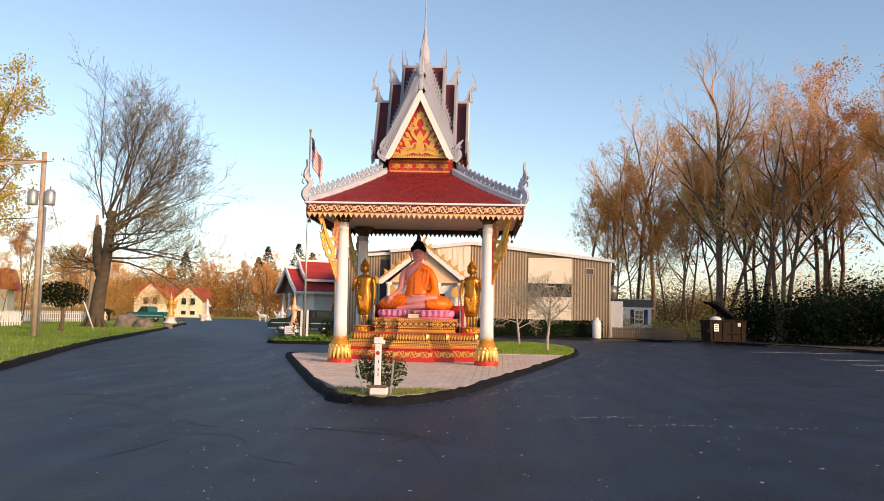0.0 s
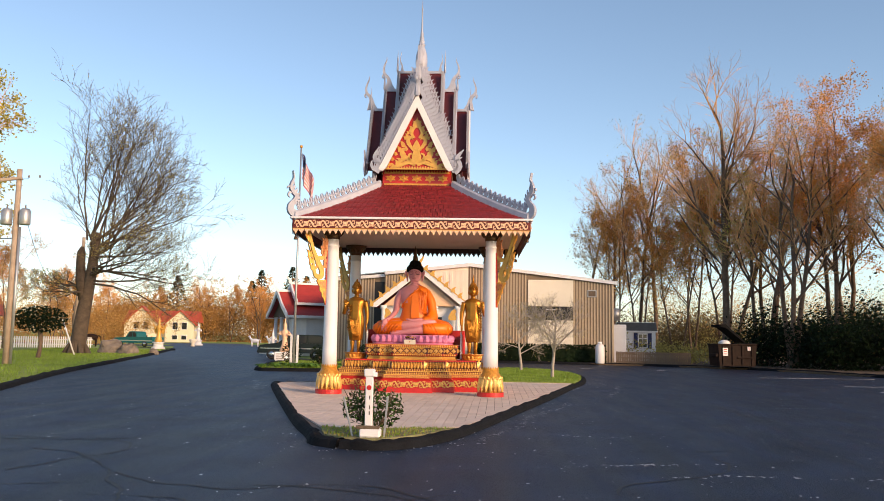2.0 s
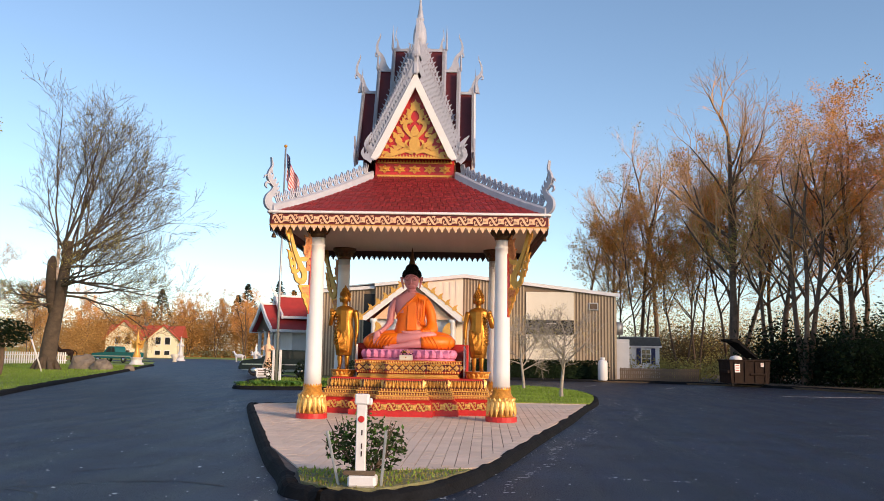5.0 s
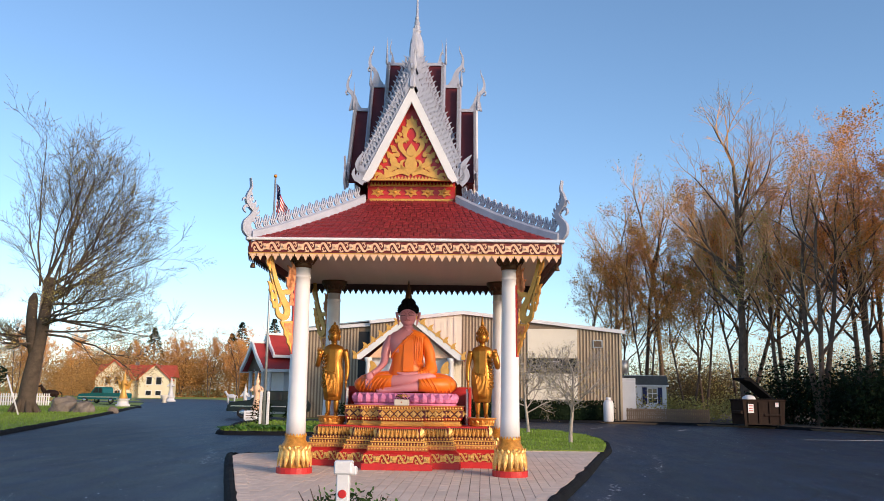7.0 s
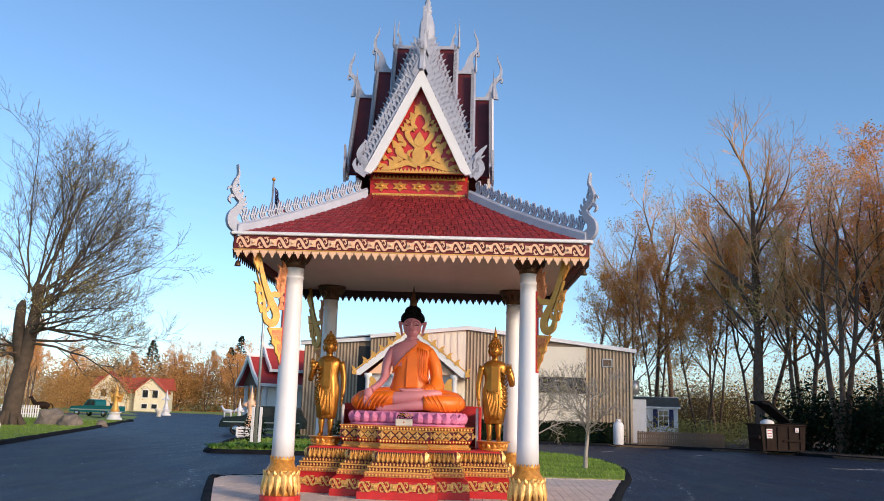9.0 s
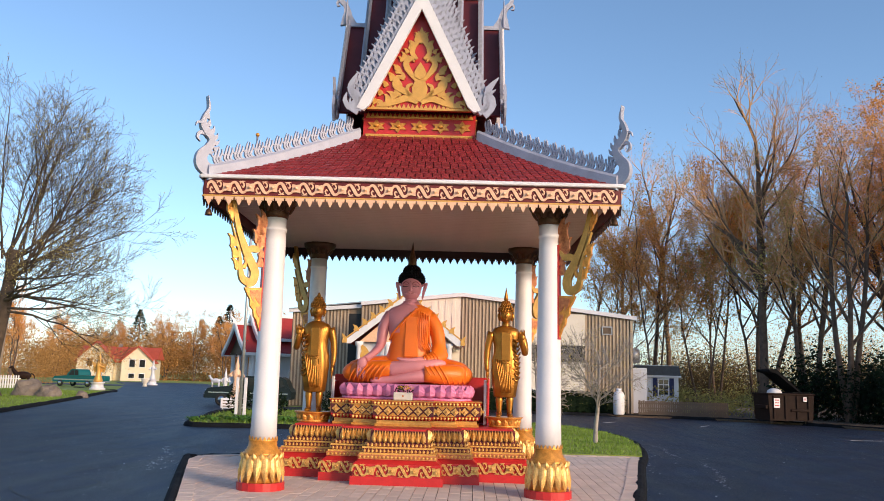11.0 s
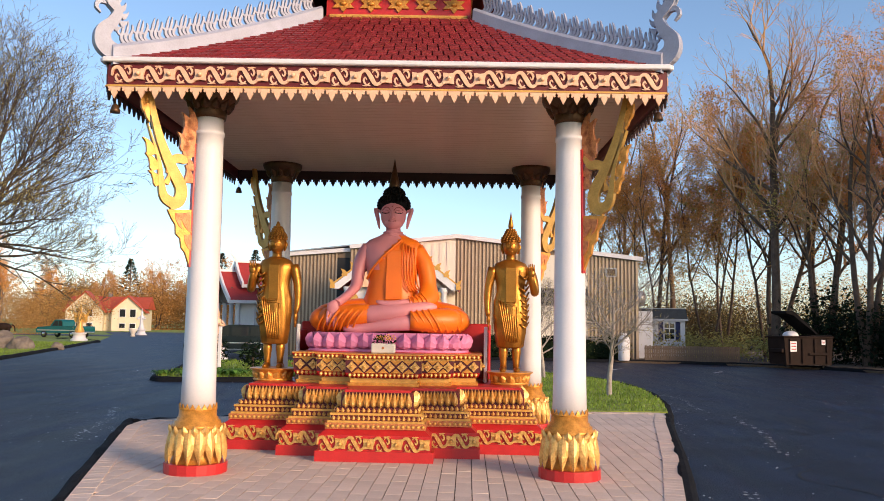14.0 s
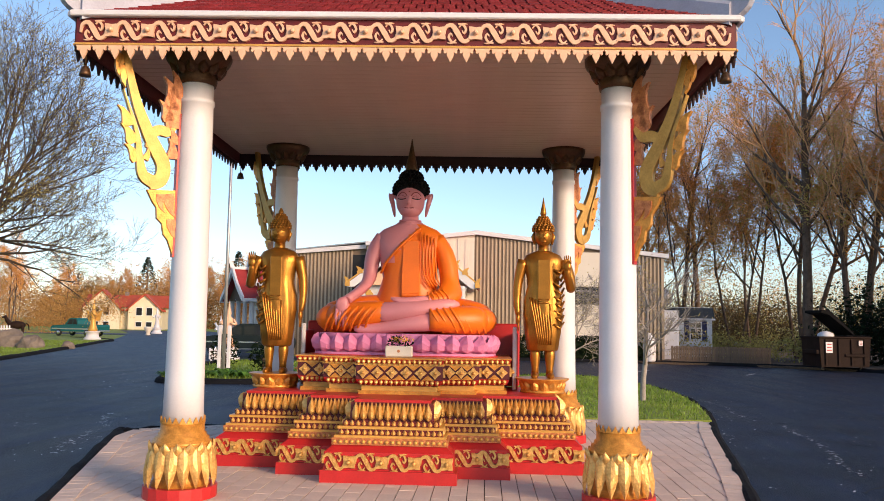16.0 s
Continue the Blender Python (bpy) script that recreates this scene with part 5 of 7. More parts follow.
    line([(-0.03, 1.757), (0, 1.752), (0.03, 1.757)], 0.0095, 4)
    ball(bm, (0, face(0, 1.985) + 0.002, 1.985), 0.009, 4, 8)
    for v in body:
        g = min(1.0, max(0.0, (v.co.z - 0.42) / 0.36))
        v.co.x *= 1 - 0.19 * g * g * (3 - 2 * g)
    for v in bm.verts:
        if v not in body:
            v.co = Vector((v.co.x * 1.14, 0.08 + (v.co.y - 0.08) * 1.12, 1.66 + (v.co.z - 1.66) * 1.12))
    ob = new("seated_statue", finish("seated_statue", bm, [SKIN, ROBE, BLACK, BRONZE, LIP]))
    ob.matrix_basis = pose(AX - 0.04, 27.3, ZB + 0.265) @ Matrix.Diagonal((1.04, 1.0, 0.925, 1))
    tagged(ob, "large seated statue in an orange robe on a pink lotus seat", "statue")


LIP = mat("lip_paint", (0.30, 0.05, 0.055), 0.5, 0, 0.1, 5, 0)
seated_statue()


def standing_statue(x, y, mirror, tip):
    """One plain gilded mesh: a robed standing figure with one palm raised."""
    bm = bmesh.new()
    s = mirror
    # robe
    rings = [(0.165, 0.12, 0.34), (0.185, 0.135, 0.36), (0.215, 0.15, 0.55), (0.24, 0.165, 0.8), (0.235, 0.16, 0.98), (0.20, 0.14, 1.14), (0.205, 0.14, 1.25), (0.24, 0.15, 1.4), (0.25, 0.135, 1.47), (0.21, 0.11, 1.535), (0.1, 0.08, 1.585)]
    prev, seg = None, 40
    for rx, ry, z in rings:
        ring = []
        for k in range(seg):
            a = 2 * math.pi * k / seg
            w = 1 + (0.05 if z < 1.1 else 0.012) * math.sin(10 * a + 5 * z)
            ring.append(bm.verts.new((rx * w * math.cos(a), ry * w * math.sin(a), z)))
        if prev:
            for k in range(seg):
                bm.faces.new((prev[k], prev[(k + 1) % seg], ring[(k + 1) % seg], ring[k])).smooth = True
        else:
            bm.faces.new(ring[::-1])
        prev = ring
    bm.faces.new(prev)
    for k in range(8):
        tube(bm, smooth_path([(-0.17 + 0.035 * k, -0.14, 1.0 - 0.012 * k), (-0.13 + 0.033 * k, -0.168, 0.8 - 0.03 * k), (-0.06 + 0.022 * k, -0.15, 0.42)], 3), 0.013, 6)
    box(bm, (0.0, -0.155, 1.22), (0.15, 0.025, 0.5), 0.008)
    for z in (0.93, 0.96):
        box(bm, (0.0, -0.165, z), (0.13, 0.03, 0.016), 0.004)
    for k in range(9):
        zz = 1.35 - 0.085 * k
        tube(bm, [(s * (0.13 + 0.02 * (k % 2)), -0.14, zz), (s * (0.2 + 0.015 * (k % 2)), -0.11, zz - 0.05), (s * 0.26, -0.04, zz + 0.03)], [0.012, 0.02, 0.012], 6)
    # legs and feet
    for q in (-1, 1):
        tube(bm, [(q * 0.09, 0.0, 0.03), (q * 0.09, 0, 0.12), (q * 0.092, 0, 0.28), (q * 0.092, 0, 0.42)], [0.048, 0.045, 0.065, 0.06], 12)
        tube(bm, [(q * 0.095, 0.03, 0.035), (q * 0.1, -0.08, 0.03), (q * 0.105, -0.16, 0.02)], [0.05, 0.045, 0.02], 10)
    # hanging arm
    tube(bm, smooth_path([(-s * 0.25, 0.0, 1.47), (-s * 0.31, 0.0, 1.2), (-s * 0.325, -0.02, 0.95), (-s * 0.31, -0.05, 0.78)], 4), [0.075, 0.075, 0.07, 0.065, 0.06, 0.058, 0.055, 0.05, 0.045, 0.045, 0.04, 0.035, 0.03], 10)
    ball(bm, (-s * 0.31, -0.06, 0.73), (0.03, 0.045, 0.08), 0, 10)
    for k in range(3):
        tube(bm, [(-s * 0.31, -0.09 + 0.03 * k, 0.7), (-s * 0.305, -0.085 + 0.03 * k, 0.58)], [0.014, 0.008], 6)
    # raised arm and palm
    tube(bm, smooth_path([(s * 0.25, 0.0, 1.47), (s * 0.33, -0.02, 1.24), (s * 0.34, -0.08, 1.12), (s * 0.29, -0.22, 1.26), (s * 0.28, -0.25, 1.34)], 4), [0.075, 0.078, 0.078, 0.075, 0.07, 0.065, 0.062, 0.06, 0.06, 0.056, 0.052, 0.05, 0.046, 0.044, 0.04, 0.04, 0.036], 10)
    ball(bm, (s * 0.28, -0.265, 1.38), (0.05, 0.025, 0.065), 0, 10)
    for k in range(4):
        tube(bm, [(s * 0.28 - 0.036 + 0.024 * k, -0.27, 1.41), (s * 0.28 - 0.036 + 0.024 * k, -0.26, 1.52 - 0.012 * abs(k - 1.5))], [0.014, 0.008], 6)
    # neck, head, curls, ears
    lathe(bm, [(0.085, 1.55), (0.07, 1.6), (0.068, 1.68)], 14)
    ball(bm, (0, -0.02, 1.77), (0.115, 0.12, 0.14), 0, 16)
    ball(bm, (0, -0.04, 1.7), (0.075, 0.075, 0.065), 0, 12)
    ball(bm, (0, 0.0, 1.84), (0.118, 0.12, 0.09), 0, 16)
    lathe(bm, [(0.115, 1.88), (0.085, 1.93), (0.075, 1.98), (0.03, 2.04)], 14)
    for row in range(7):
        r, z, n = (0.128, 0.13, 0.122, 0.10, 0.082, 0.074, 0.055)[row], 1.845 + 0.028 * row, 18 - row
        for k in range(n):
            a = 2 * math.pi * (k + row * 0.5) / n
            ball(bm, (r * math.cos(a), r * math.sin(a), z), 0.017, 0, 6)
    for q in (-1, 1):
        tube(bm, [(q * 0.11, 0.0, 1.83), (q * 0.13, 0, 1.77), (q * 0.105, -0.01, 1.67)], [0.01, 0.024, 0.014], 8)
        tube(bm, smooth_path([(q * 0.02, -0.13, 1.795), (q * 0.05, -0.127, 1.81), (q * 0.085, -0.095, 1.79)], 3), 0.006, 6)
        ball(bm, (q * 0.048, -0.118, 1.765), (0.024, 0.012, 0.011), 0, 8)
    tube(bm, [(0, -0.13, 1.79), (0, -0.15, 1.735)], [0.009, 0.017], 8)
    ball(bm, (0, -0.125, 1.695), (0.032, 0.012, 0.012), 0, 8)
    if tip:
        lathe(bm, [(0.02, 2.02), (0.04, 2.06), (0.035, 2.1), (0.018, 2.18), (0.003, 2.27)], 10)
    else:
        lathe(bm, [(0.03, 2.02), (0.035, 2.05), (0.012, 2.1)], 10)
    ob = new("standing_statue", finish("standing_statue", bm, STATUEG))
    ob.matrix_basis = pose(x, y, Z0 + 1.0)
    tagged(ob, "gilded standing robed statue with its palm raised" + (" and a pointed crown" if tip else ""), "statue", "standing statues beside the altar")
    # lotus-shaped stand
    st = thing("statue_stand", "gilded flared lotus stand on the altar step", "pedestal", pose(x, y, Z0 + 0.83), "statue stands")
    part("body", lathe(bmesh.new(), [(0.27, 0.0), (0.28, 0.02), (0.25, 0.04), (0.25, 0.1), (0.31, 0.15), (0.33, 0.165), (0.33, 0.175)], 24), GOLD, st)
    for k in range(14):
        piece("petal", STANDP, st, pose(0, 0, 0, 0, 0, 360 / 14 * k) @ pose(0, -0.245, 0.015, 8, 0, 0))


STANDP = relief_leaf("stand_petal", 0.11, 0.15, 0.03, GOLD)
standing_statue(AX - 1.66, 26.85, -1, False)
standing_statue(AX + 1.70, 26.85, 1, True)

# planter before the seat
planter = thing("flower_planter", "small cream planter of yellow flowers on the altar", "planter", pose(AX - 0.03, 26.22, ZB + 0.005))
part("box", B((0, 0, 0.065), (0.32, 0.13, 0.13), 0.012), CREAM, planter)
part("emblem", lathe(bmesh.new(), [(0.018, 0), (0.015, 0.004)], 12, (0, -0.066, 0.07), rot=Matrix.Rotation(math.pi / 2, 4, "X")), COPPER, planter)


def tuft(name, owner, c, r, n, size, material, seed):
    """Small loose leaves in a rough dome, one mesh."""
    rnd = random.Random(seed)
    v, f = [], []
    for _ in range(n):
        while True:
            q = Vector((rnd.uniform(-1, 1), rnd.uniform(-1, 1), rnd.uniform(-1, 1)))
            if 0.2 < q.length < 1:
                break
        p = Vector((c[0] + q.x * r[0], c[1] + q.y * r[1], c[2] + q.z * r[2]))
        u = Vector((rnd.gauss(0, 1), rnd.gauss(0, 1), rnd.gauss(0, 0.7))).normalized()
        w = u.cross(Vector((rnd.gauss(0, 1), rnd.gauss(0, 1), rnd.gauss(0, 1)))).normalized()
        s = size * rnd.uniform(0.6, 1.3)
        k = len(v)
        v += [tuple(p - u * s), tuple(p + w * s * 0.45), tuple(p + u * s), tuple(p - w * s * 0.45)]
        f.append((k, k + 1, k + 2, k + 3))
    return soup(name, v, f, material, owner)


YELLOW = mat("yellow_petal", (0.75, 0.42, 0.02), 0.6, 0, 0.3, 9, 0)
tuft("leaves", planter, (0, 0, 0.17), (0.17, 0.09, 0.08), 90, 0.025, DKGR, 1)
tuft("flowers", planter, (0.03, -0.02, 0.21), (0.15, 0.08, 0.05), 60, 0.018, YELLOW, 2)

# sign post and shrub at the island's point
post = thing("marker_post", "white painted marker post with a red reflector on a block foot", "post", pose(-2.5, 15.22, Z0 + 0.02))
part("shaft", B((0, 0, 0.47), (0.105, 0.09, 0.80), 0.008), WHITE, post)
part("foot", B((0.03, -0.02, 0.06), (0.30, 0.2, 0.12), 0.02), WHITE, post, "white chipped block foot")
part("board", B((0.0, -0.08, 0.145), (0.34, 0.05, 0.045), 0.006), WOODW, post, "short brown board across the foot")
part("head", B((0.0, 0, 0.91), (0.15, 0.12, 0.11), 0.012), WHITE, post, "square white head")
part("side_box", B((0.075, 0.0, 0.885), (0.07, 0.08, 0.07), 0.01), WHITE, post)
part("reflector", lathe(bmesh.new(), [(0.036, 0), (0.03, 0.008)], 14, (0, -0.046, 0.70), rot=Matrix.Rotation(math.pi / 2, 4, "X")), REDP, post, "round red reflector")
for z in (0.56, 0.42, 0.34):
    part("bar", B((0.012, -0.046, z), (0.014, 0.006, 0.055)), INK, post, "small dark mark")
for x, a in ((-0.24, -14), (0.22, 4)):
    part("stake", B((0, 0, 0.28), (0.028, 0.028, 0.6), 0.004), GREY, post, at=pose(x, 0.05, 0, 0, a, 0))
shrub = thing("shrub", "leafy green shrub with bare stems at the island's point", "shrub", pose(-2.5, 15.62, Z0))
bm = bmesh.new()
rnd = random.Random(2)
for k in range(16):
    a = rnd.uniform(0, 6.3)
    tube(bm, smooth_path([(0, 0, 0), (0.2 * math.cos(a), 0.2 * math.sin(a), 0.25), (0.5 * math.cos(a) * rnd.uniform(0.5, 1), 0.5 * math.sin(a) * rnd.uniform(0.5, 1), rnd.uniform(0.4, 0.72))], 3), [0.014, 0.012, 0.011, 0.01, 0.008, 0.007, 0.004], 5)
part("stem_cluster", bm, BARK, shrub)
tuft("crown", shrub, (0.0, 0, 0.40), (0.48, 0.40, 0.30), 760, 0.040, SHRUBG, 6)
tuft("outer_leaves", shrub, (0.0, 0, 0.44), (0.5, 0.42, 0.34), 170, 0.034, GREEN, 7)

# ---- buildings and lot furniture ----
hall = thing("metal_hall", "wide low-gabled metal hall with tan ribbed walls", "building", pose(0, 60, 0))
bm = bmesh.new()
plate(bm, [(-8.5, -0.1), (7.2, -0.1), (7.2, 5.5), (-2.6, 6.6), (-8.5, 5.95)], -18.0)
# dark wall colour stands for shadow between the paler ribs
part("wall", bm, SHEET_SHADED, hall)
part("side_wing", plate(bmesh.new(), [(-12.6, -0.1), (-8.5, -0.1), (-8.5, 5.85), (-12.6, 5.5)], -12.0, y0=0.35), SHEET_SHADED, hall)


def top_z(x):
    return 6.6 - (x + 2.6) * (1.1 / 9.8) if x > -2.6 else 6.6 + (x + 2.6) * (0.65 / 5.9) if x > -8.5 else 5.85 + (x + 8.5) * 0.085


def ribs(x0, x1, y, z0, step, material, name):
    bm = bmesh.new()
    x = x0
    while x < x1:
        h = top_z(x) - 0.12 - z0
        box(bm, (x, y, z0 + h / 2), (step * 0.45, 0.05, h))
        x += step
    tagged(part(name, bm, material, hall, "ribbed metal sheeting"), kind="stuff")


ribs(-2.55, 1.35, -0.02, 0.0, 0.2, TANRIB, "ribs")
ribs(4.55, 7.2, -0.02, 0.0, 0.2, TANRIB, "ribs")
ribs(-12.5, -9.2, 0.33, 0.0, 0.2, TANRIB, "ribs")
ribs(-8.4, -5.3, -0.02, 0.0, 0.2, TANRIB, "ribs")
part("cream_sheet", plate(bmesh.new(), [(-5.2, 0), (-2.7, 0), (-2.7, 6.5), (-5.2, 6.22)], 0.02, y0=-0.004), CREAM, hall, "cream metal sheeting")
ribs(-5.1, -2.7, -0.035, 0.0, 0.4, CREAM, "ribs")
part("dark_door", B((-8.9, 0.32, 3.1), (0.7, 0.06, 4.6)), DARK, hall, "dark tall doorway")
part("eave_trim", plate(bmesh.new(), [(-2.6, 6.52), (7.45, 5.38), (7.45, 5.6), (-2.6, 6.74)], 0.3, y0=0.05), WHITE, hall, "white eave trim")
part("eave_trim", plate(bmesh.new(), [(-8.5, 5.87), (-2.6, 6.52), (-2.6, 6.74), (-8.5, 6.08)], 0.3, y0=0.05), WHITE, hall, "white eave trim")
part("eave_trim", plate(bmesh.new(), [(-12.8, 5.38), (-8.5, 5.74), (-8.5, 5.95), (-12.8, 5.6)], 0.3, y0=0.4), WHITE, hall, "white eave trim")
part("roof_sheet", plate(bmesh.new(), [(-12.8, 5.55), (-8.5, 6.05), (-2.6, 6.7), (7.45, 5.57), (7.45, 5.62), (-2.6, 6.78), (-8.5, 6.12), (-12.8, 5.62)], -18.3, y0=0.05), GREY, hall)
part("panel_upper", B((2.95, -0.05, 4.75), (3.07, 0.08, 1.8), 0.01), CREAM, hall, "cream loading panel")
part("panel_lower", B((2.95, -0.05, 1.5), (3.07, 0.08, 2.8), 0.01), CREAM, hall, "cream loading panel")
part("opening", B((2.95, -0.02, 3.37), (3.07, 0.06, 0.9)), DARK, hall, "dark opening between the panels")
part("lamp_strip", B((3.0, -0.06, 3.62), (0.7, 0.03, 0.05)), WHITE, hall, "pale fluorescent strip")
part("vent", B((5.75, -0.08, 4.75), (0.62, 0.1, 0.5), 0.02), GREY, hall, "framed wall vent")
part("vent_louvre", B((5.75, -0.12, 4.75), (0.48, 0.04, 0.36)), WOODW, hall)
part("corner_trim", B((7.15, -0.06, 2.7), (0.14, 0.12, 5.4)), TANRIB, hall)
part("duct", lathe(bmesh.new(), [(0.42, 0), (0.45, 0.3), (0.42, 0.6)], 16, (7.2, 1.2, 3.4), rot=Matrix.Rotation(math.pi / 2, 4, "Y")), GREY, hall, "round grey wall duct")
unit = thing("equipment_cabinet", "pale grey equipment cabinet beside the hall", "cabinet", pose(7.75, 61.5, 0))
part("body", B((0, 0, 1.4), (0.95, 1.0, 2.6), 0.03), WHITE, unit)
part("door", B((0, -0.51, 1.4), (0.8, 0.03, 2.2), 0.01), WHITE, unit)


def shed():
    s = thing("garden_shed", "small white shed with a dark roof and shuttered window", "shed", pose(9.4, 64, 0))
    part("wall", B((0, 1.0, 1.3), (2.7, 2.0, 2.3)), WHITE, s)
    part("roof", plate(bmesh.new(), [(-1.5, 2.35), (1.5, 2.35), (1.35, 2.95), (-1.35, 2.95)], -1.1, y0=-0.15), GREY, s, "dark grey shingle roof")
    part("roof_front", plate(bmesh.new(), [(-1.5, 2.28), (1.5, 2.28), (1.38, 2.92), (-1.38, 2.92)], 0.06, pose(0, -0.1, 0)), mat("slate", (0.07, 0.075, 0.085), 0.7, 0, 0.3, 5, 0.2), s, "dark shingle slope")
    part("fascia", B((0, -0.2, 2.28), (3.0, 0.06, 0.1)), WHITE, s)
    w = part("window", B((0.45, -0.02, 1.62), (0.7, 0.06, 1.05)), WHITE, s, "white framed window")
    for dx in (-0.15, 0.15):
        for dz in (-0.32, 0.0, 0.32):
            part("pane", B((0.45 + dx, -0.055, 1.62 + dz), (0.25, 0.02, 0.26)), GLASS, w)
    for dx in (-0.5, 0.5):
        part("shutter", B((0.45 + dx, -0.03, 1.62), (0.28, 0.05, 1.1), 0.01), FLAGB, s, "dark blue shutter")
    part("corner", B((1.32, -0.01, 1.25), (0.1, 0.05, 2.1)), WHITE, s)
    part("door_plate", B((-0.75, -0.01, 1.7), (0.45, 0.04, 0.12)), GREY, s)


shed()
tank = thing("gas_tank", "white upright gas tank beside the hedge", "gas tank", pose(6.0, 57.6, 0.1))
part("cylinder", lathe(bmesh.new(), [(0.26, 0), (0.3, 0.06), (0.3, 1.05), (0.24, 1.2), (0.12, 1.26)], 20), WHITE, tank)
part("collar", lathe(bmesh.new(), [(0.14, 1.22), (0.14, 1.4)], 14), WHITE, tank)
fence = thing("timber_fence", "low weathered board fence before the shed", "fence", pose(7.0, 57.4, 0.05, 0, 0, -3))
for k in range(3):
    part("rail", B((2.35, 0.05, 0.2 + 0.25 * k), (4.7, 0.04, 0.07)), WOODW, fence)
FB = finish("board", B((0, 0, 0.42), (0.10, 0.025, 0.84), 0.006), WOODW)
for k in range(42):
    piece("board", FB, fence, pose(0.06 + k * 0.112, 0, random.Random(k).uniform(-0.02, 0.02)))


def dumpster():
    d = thing("dumpster", "dark brown steel dumpster with an open black lid", "dumpster", pose(12.35, 52.8, 0.1, 0, 0, 8))
    bm = bmesh.new()
    plate(bm, [(0, 0.12), (2.15, 0.12), (2.25, 1.35), (-0.08, 1.35)], -1.5)
    part("bin", bm, RUSTBR, d)
    part("rim", B((1.08, 0.75, 1.38), (2.42, 1.62, 0.08), 0.02), RUSTBR, d)
    for k in range(4):
        part("rib", B((0.2 + 0.58 * k, -0.03, 0.75), (0.08, 0.06, 1.1), 0.01), RUSTBR, d)
    part("fork_pocket", B((-0.12, 0.6, 0.75), (0.16, 1.1, 0.18), 0.02), RUSTBR, d)
    part("bumper", B((1.5, -0.05, 0.62), (0.9, 0.06, 0.12), 0.02), RUSTBR, d)
    part("lid", plate(bmesh.new(), [(0, 0), (0.35, 0.02), (1.5, -1.0), (1.46, -1.06), (0.36, -0.2), (0.0, -0.1)], 1.35, pose(0.12, 1.5, 2.55)), BLACK, d, "open black plastic lid")
    part("lid_closed", B((1.7, 0.75, 1.45), (1.05, 1.5, 0.05), 0.02), BLACK, d)
    part("bag", ball(bmesh.new(), (0.5, 0.5, 1.45), (0.35, 0.35, 0.2), 0, 12), WHITE, d, "white rubbish bag")
    for x, z, w, h in ((0.32, 0.95, 0.3, 0.46), (1.75, 1.15, 0.18, 0.22)):
        s = part("sticker", B((x, -0.065, z), (w, 0.008, h)), WHITE, d, "white sticker with unreadable red bars")
        for q in range(3):
            part("bar", B((x, -0.072, z + h * (0.3 - 0.28 * q)), (w * 0.7, 0.006, h * 0.09)), REDP, s)
    for x in (0.2, 1.95):
        part("caster", lathe(bmesh.new(), [(0.08, -0.03), (0.08, 0.03)], 12, (x, 0.3, 0.06), rot=Matrix.Rotation(math.pi / 2, 4, "X")), RUBBER, d)


dumpster()


def shrine():
    s = thing("shrine", "small white shrine with a steep gilded gable roof", "shrine", pose(-5.6, 56, 0))
    for x in (-2.4, -0.9, 0.9, 2.4):
        c = part("column", lathe(bmesh.new(), [(0.22, 0.0), (0.2, 0.2), (0.15, 0.25), (0.14, 3.3), (0.2, 3.4), (0.24, 3.6)], 14, (x, 0, 0)), WHITE, s)
    part("wall", B((0, 1.8, 1.8), (5.0, 2.6, 3.6)), WHITE, s)
    part("doorway", B((0.6, 0.45, 1.6), (1.5, 0.1, 2.6)), DARK, s, "dark doorway")
    part("gable_wall", plate(bmesh.new(), [(-2.4, 3.6), (2.4, 3.6), (0, 5.7)], 0.1, y0=0.2), CREAMG, s, "gilded gable panel")
    for sg in (-1, 1):
        o = [(0, 6.1), (sg * 3.15, 3.62), (sg * 3.15, 3.48), (sg * 2.8, 3.48), (0, 5.72)]
        part("bargeboard", plate(bmesh.new(), o if sg < 0 else o[::-1], 0.12, y0=-0.2), WHITE, s)
        o = [(0, 6.2), (sg * 3.2, 3.7), (sg * 3.2, 3.62), (0, 6.08)]
        part("gilt_edge", plate(bmesh.new(), o if sg < 0 else o[::-1], 0.1, y0=-0.25), GOLDB, s)
        o = [(0, 6.08), (sg * 3.15, 3.6), (sg * 3.15, 3.52), (0, 5.98)]
        part("roof", plate(bmesh.new(), o if sg < 0 else o[::-1], -4.0, y0=-0.18), RED_ROOF, s)
        part("foot_flame", plate(bmesh.new(), [(q[0] * sg, q[1]) for q in flame(0.22, 0.5, 0.5)], 0.08, pose(sg * 3.12, -0.3, 3.5)), GOLDB, s)
        part("bracket", plate(bmesh.new(), [(q[0] * sg, q[1]) for q in flame(0.45, 0.8, 0.4)], 0.06, pose(sg * 2.05, -0.05, 2.7)), GOLDB, s)
        for k in range(6):
            f = (k + 0.7) / 7
            part("eave_flame", plate(bmesh.new(), [(q[0] * sg, q[1]) for q in flame(0.25, 0.36, 0.5)], 0.06, pose(sg * 3.1 * f, -0.3, 6.12 - 2.45 * f)), GOLDB, s)
    part("horn", plate(bmesh.new(), ribbon([(0, 0), (-0.08, 0.3), (0.1, 0.6), (0.16, 0.95)], [0.14, 0.1, 0.06, 0.01]), 0.1, pose(0, -0.25, 6.05)), GOLDB, s)


shrine()


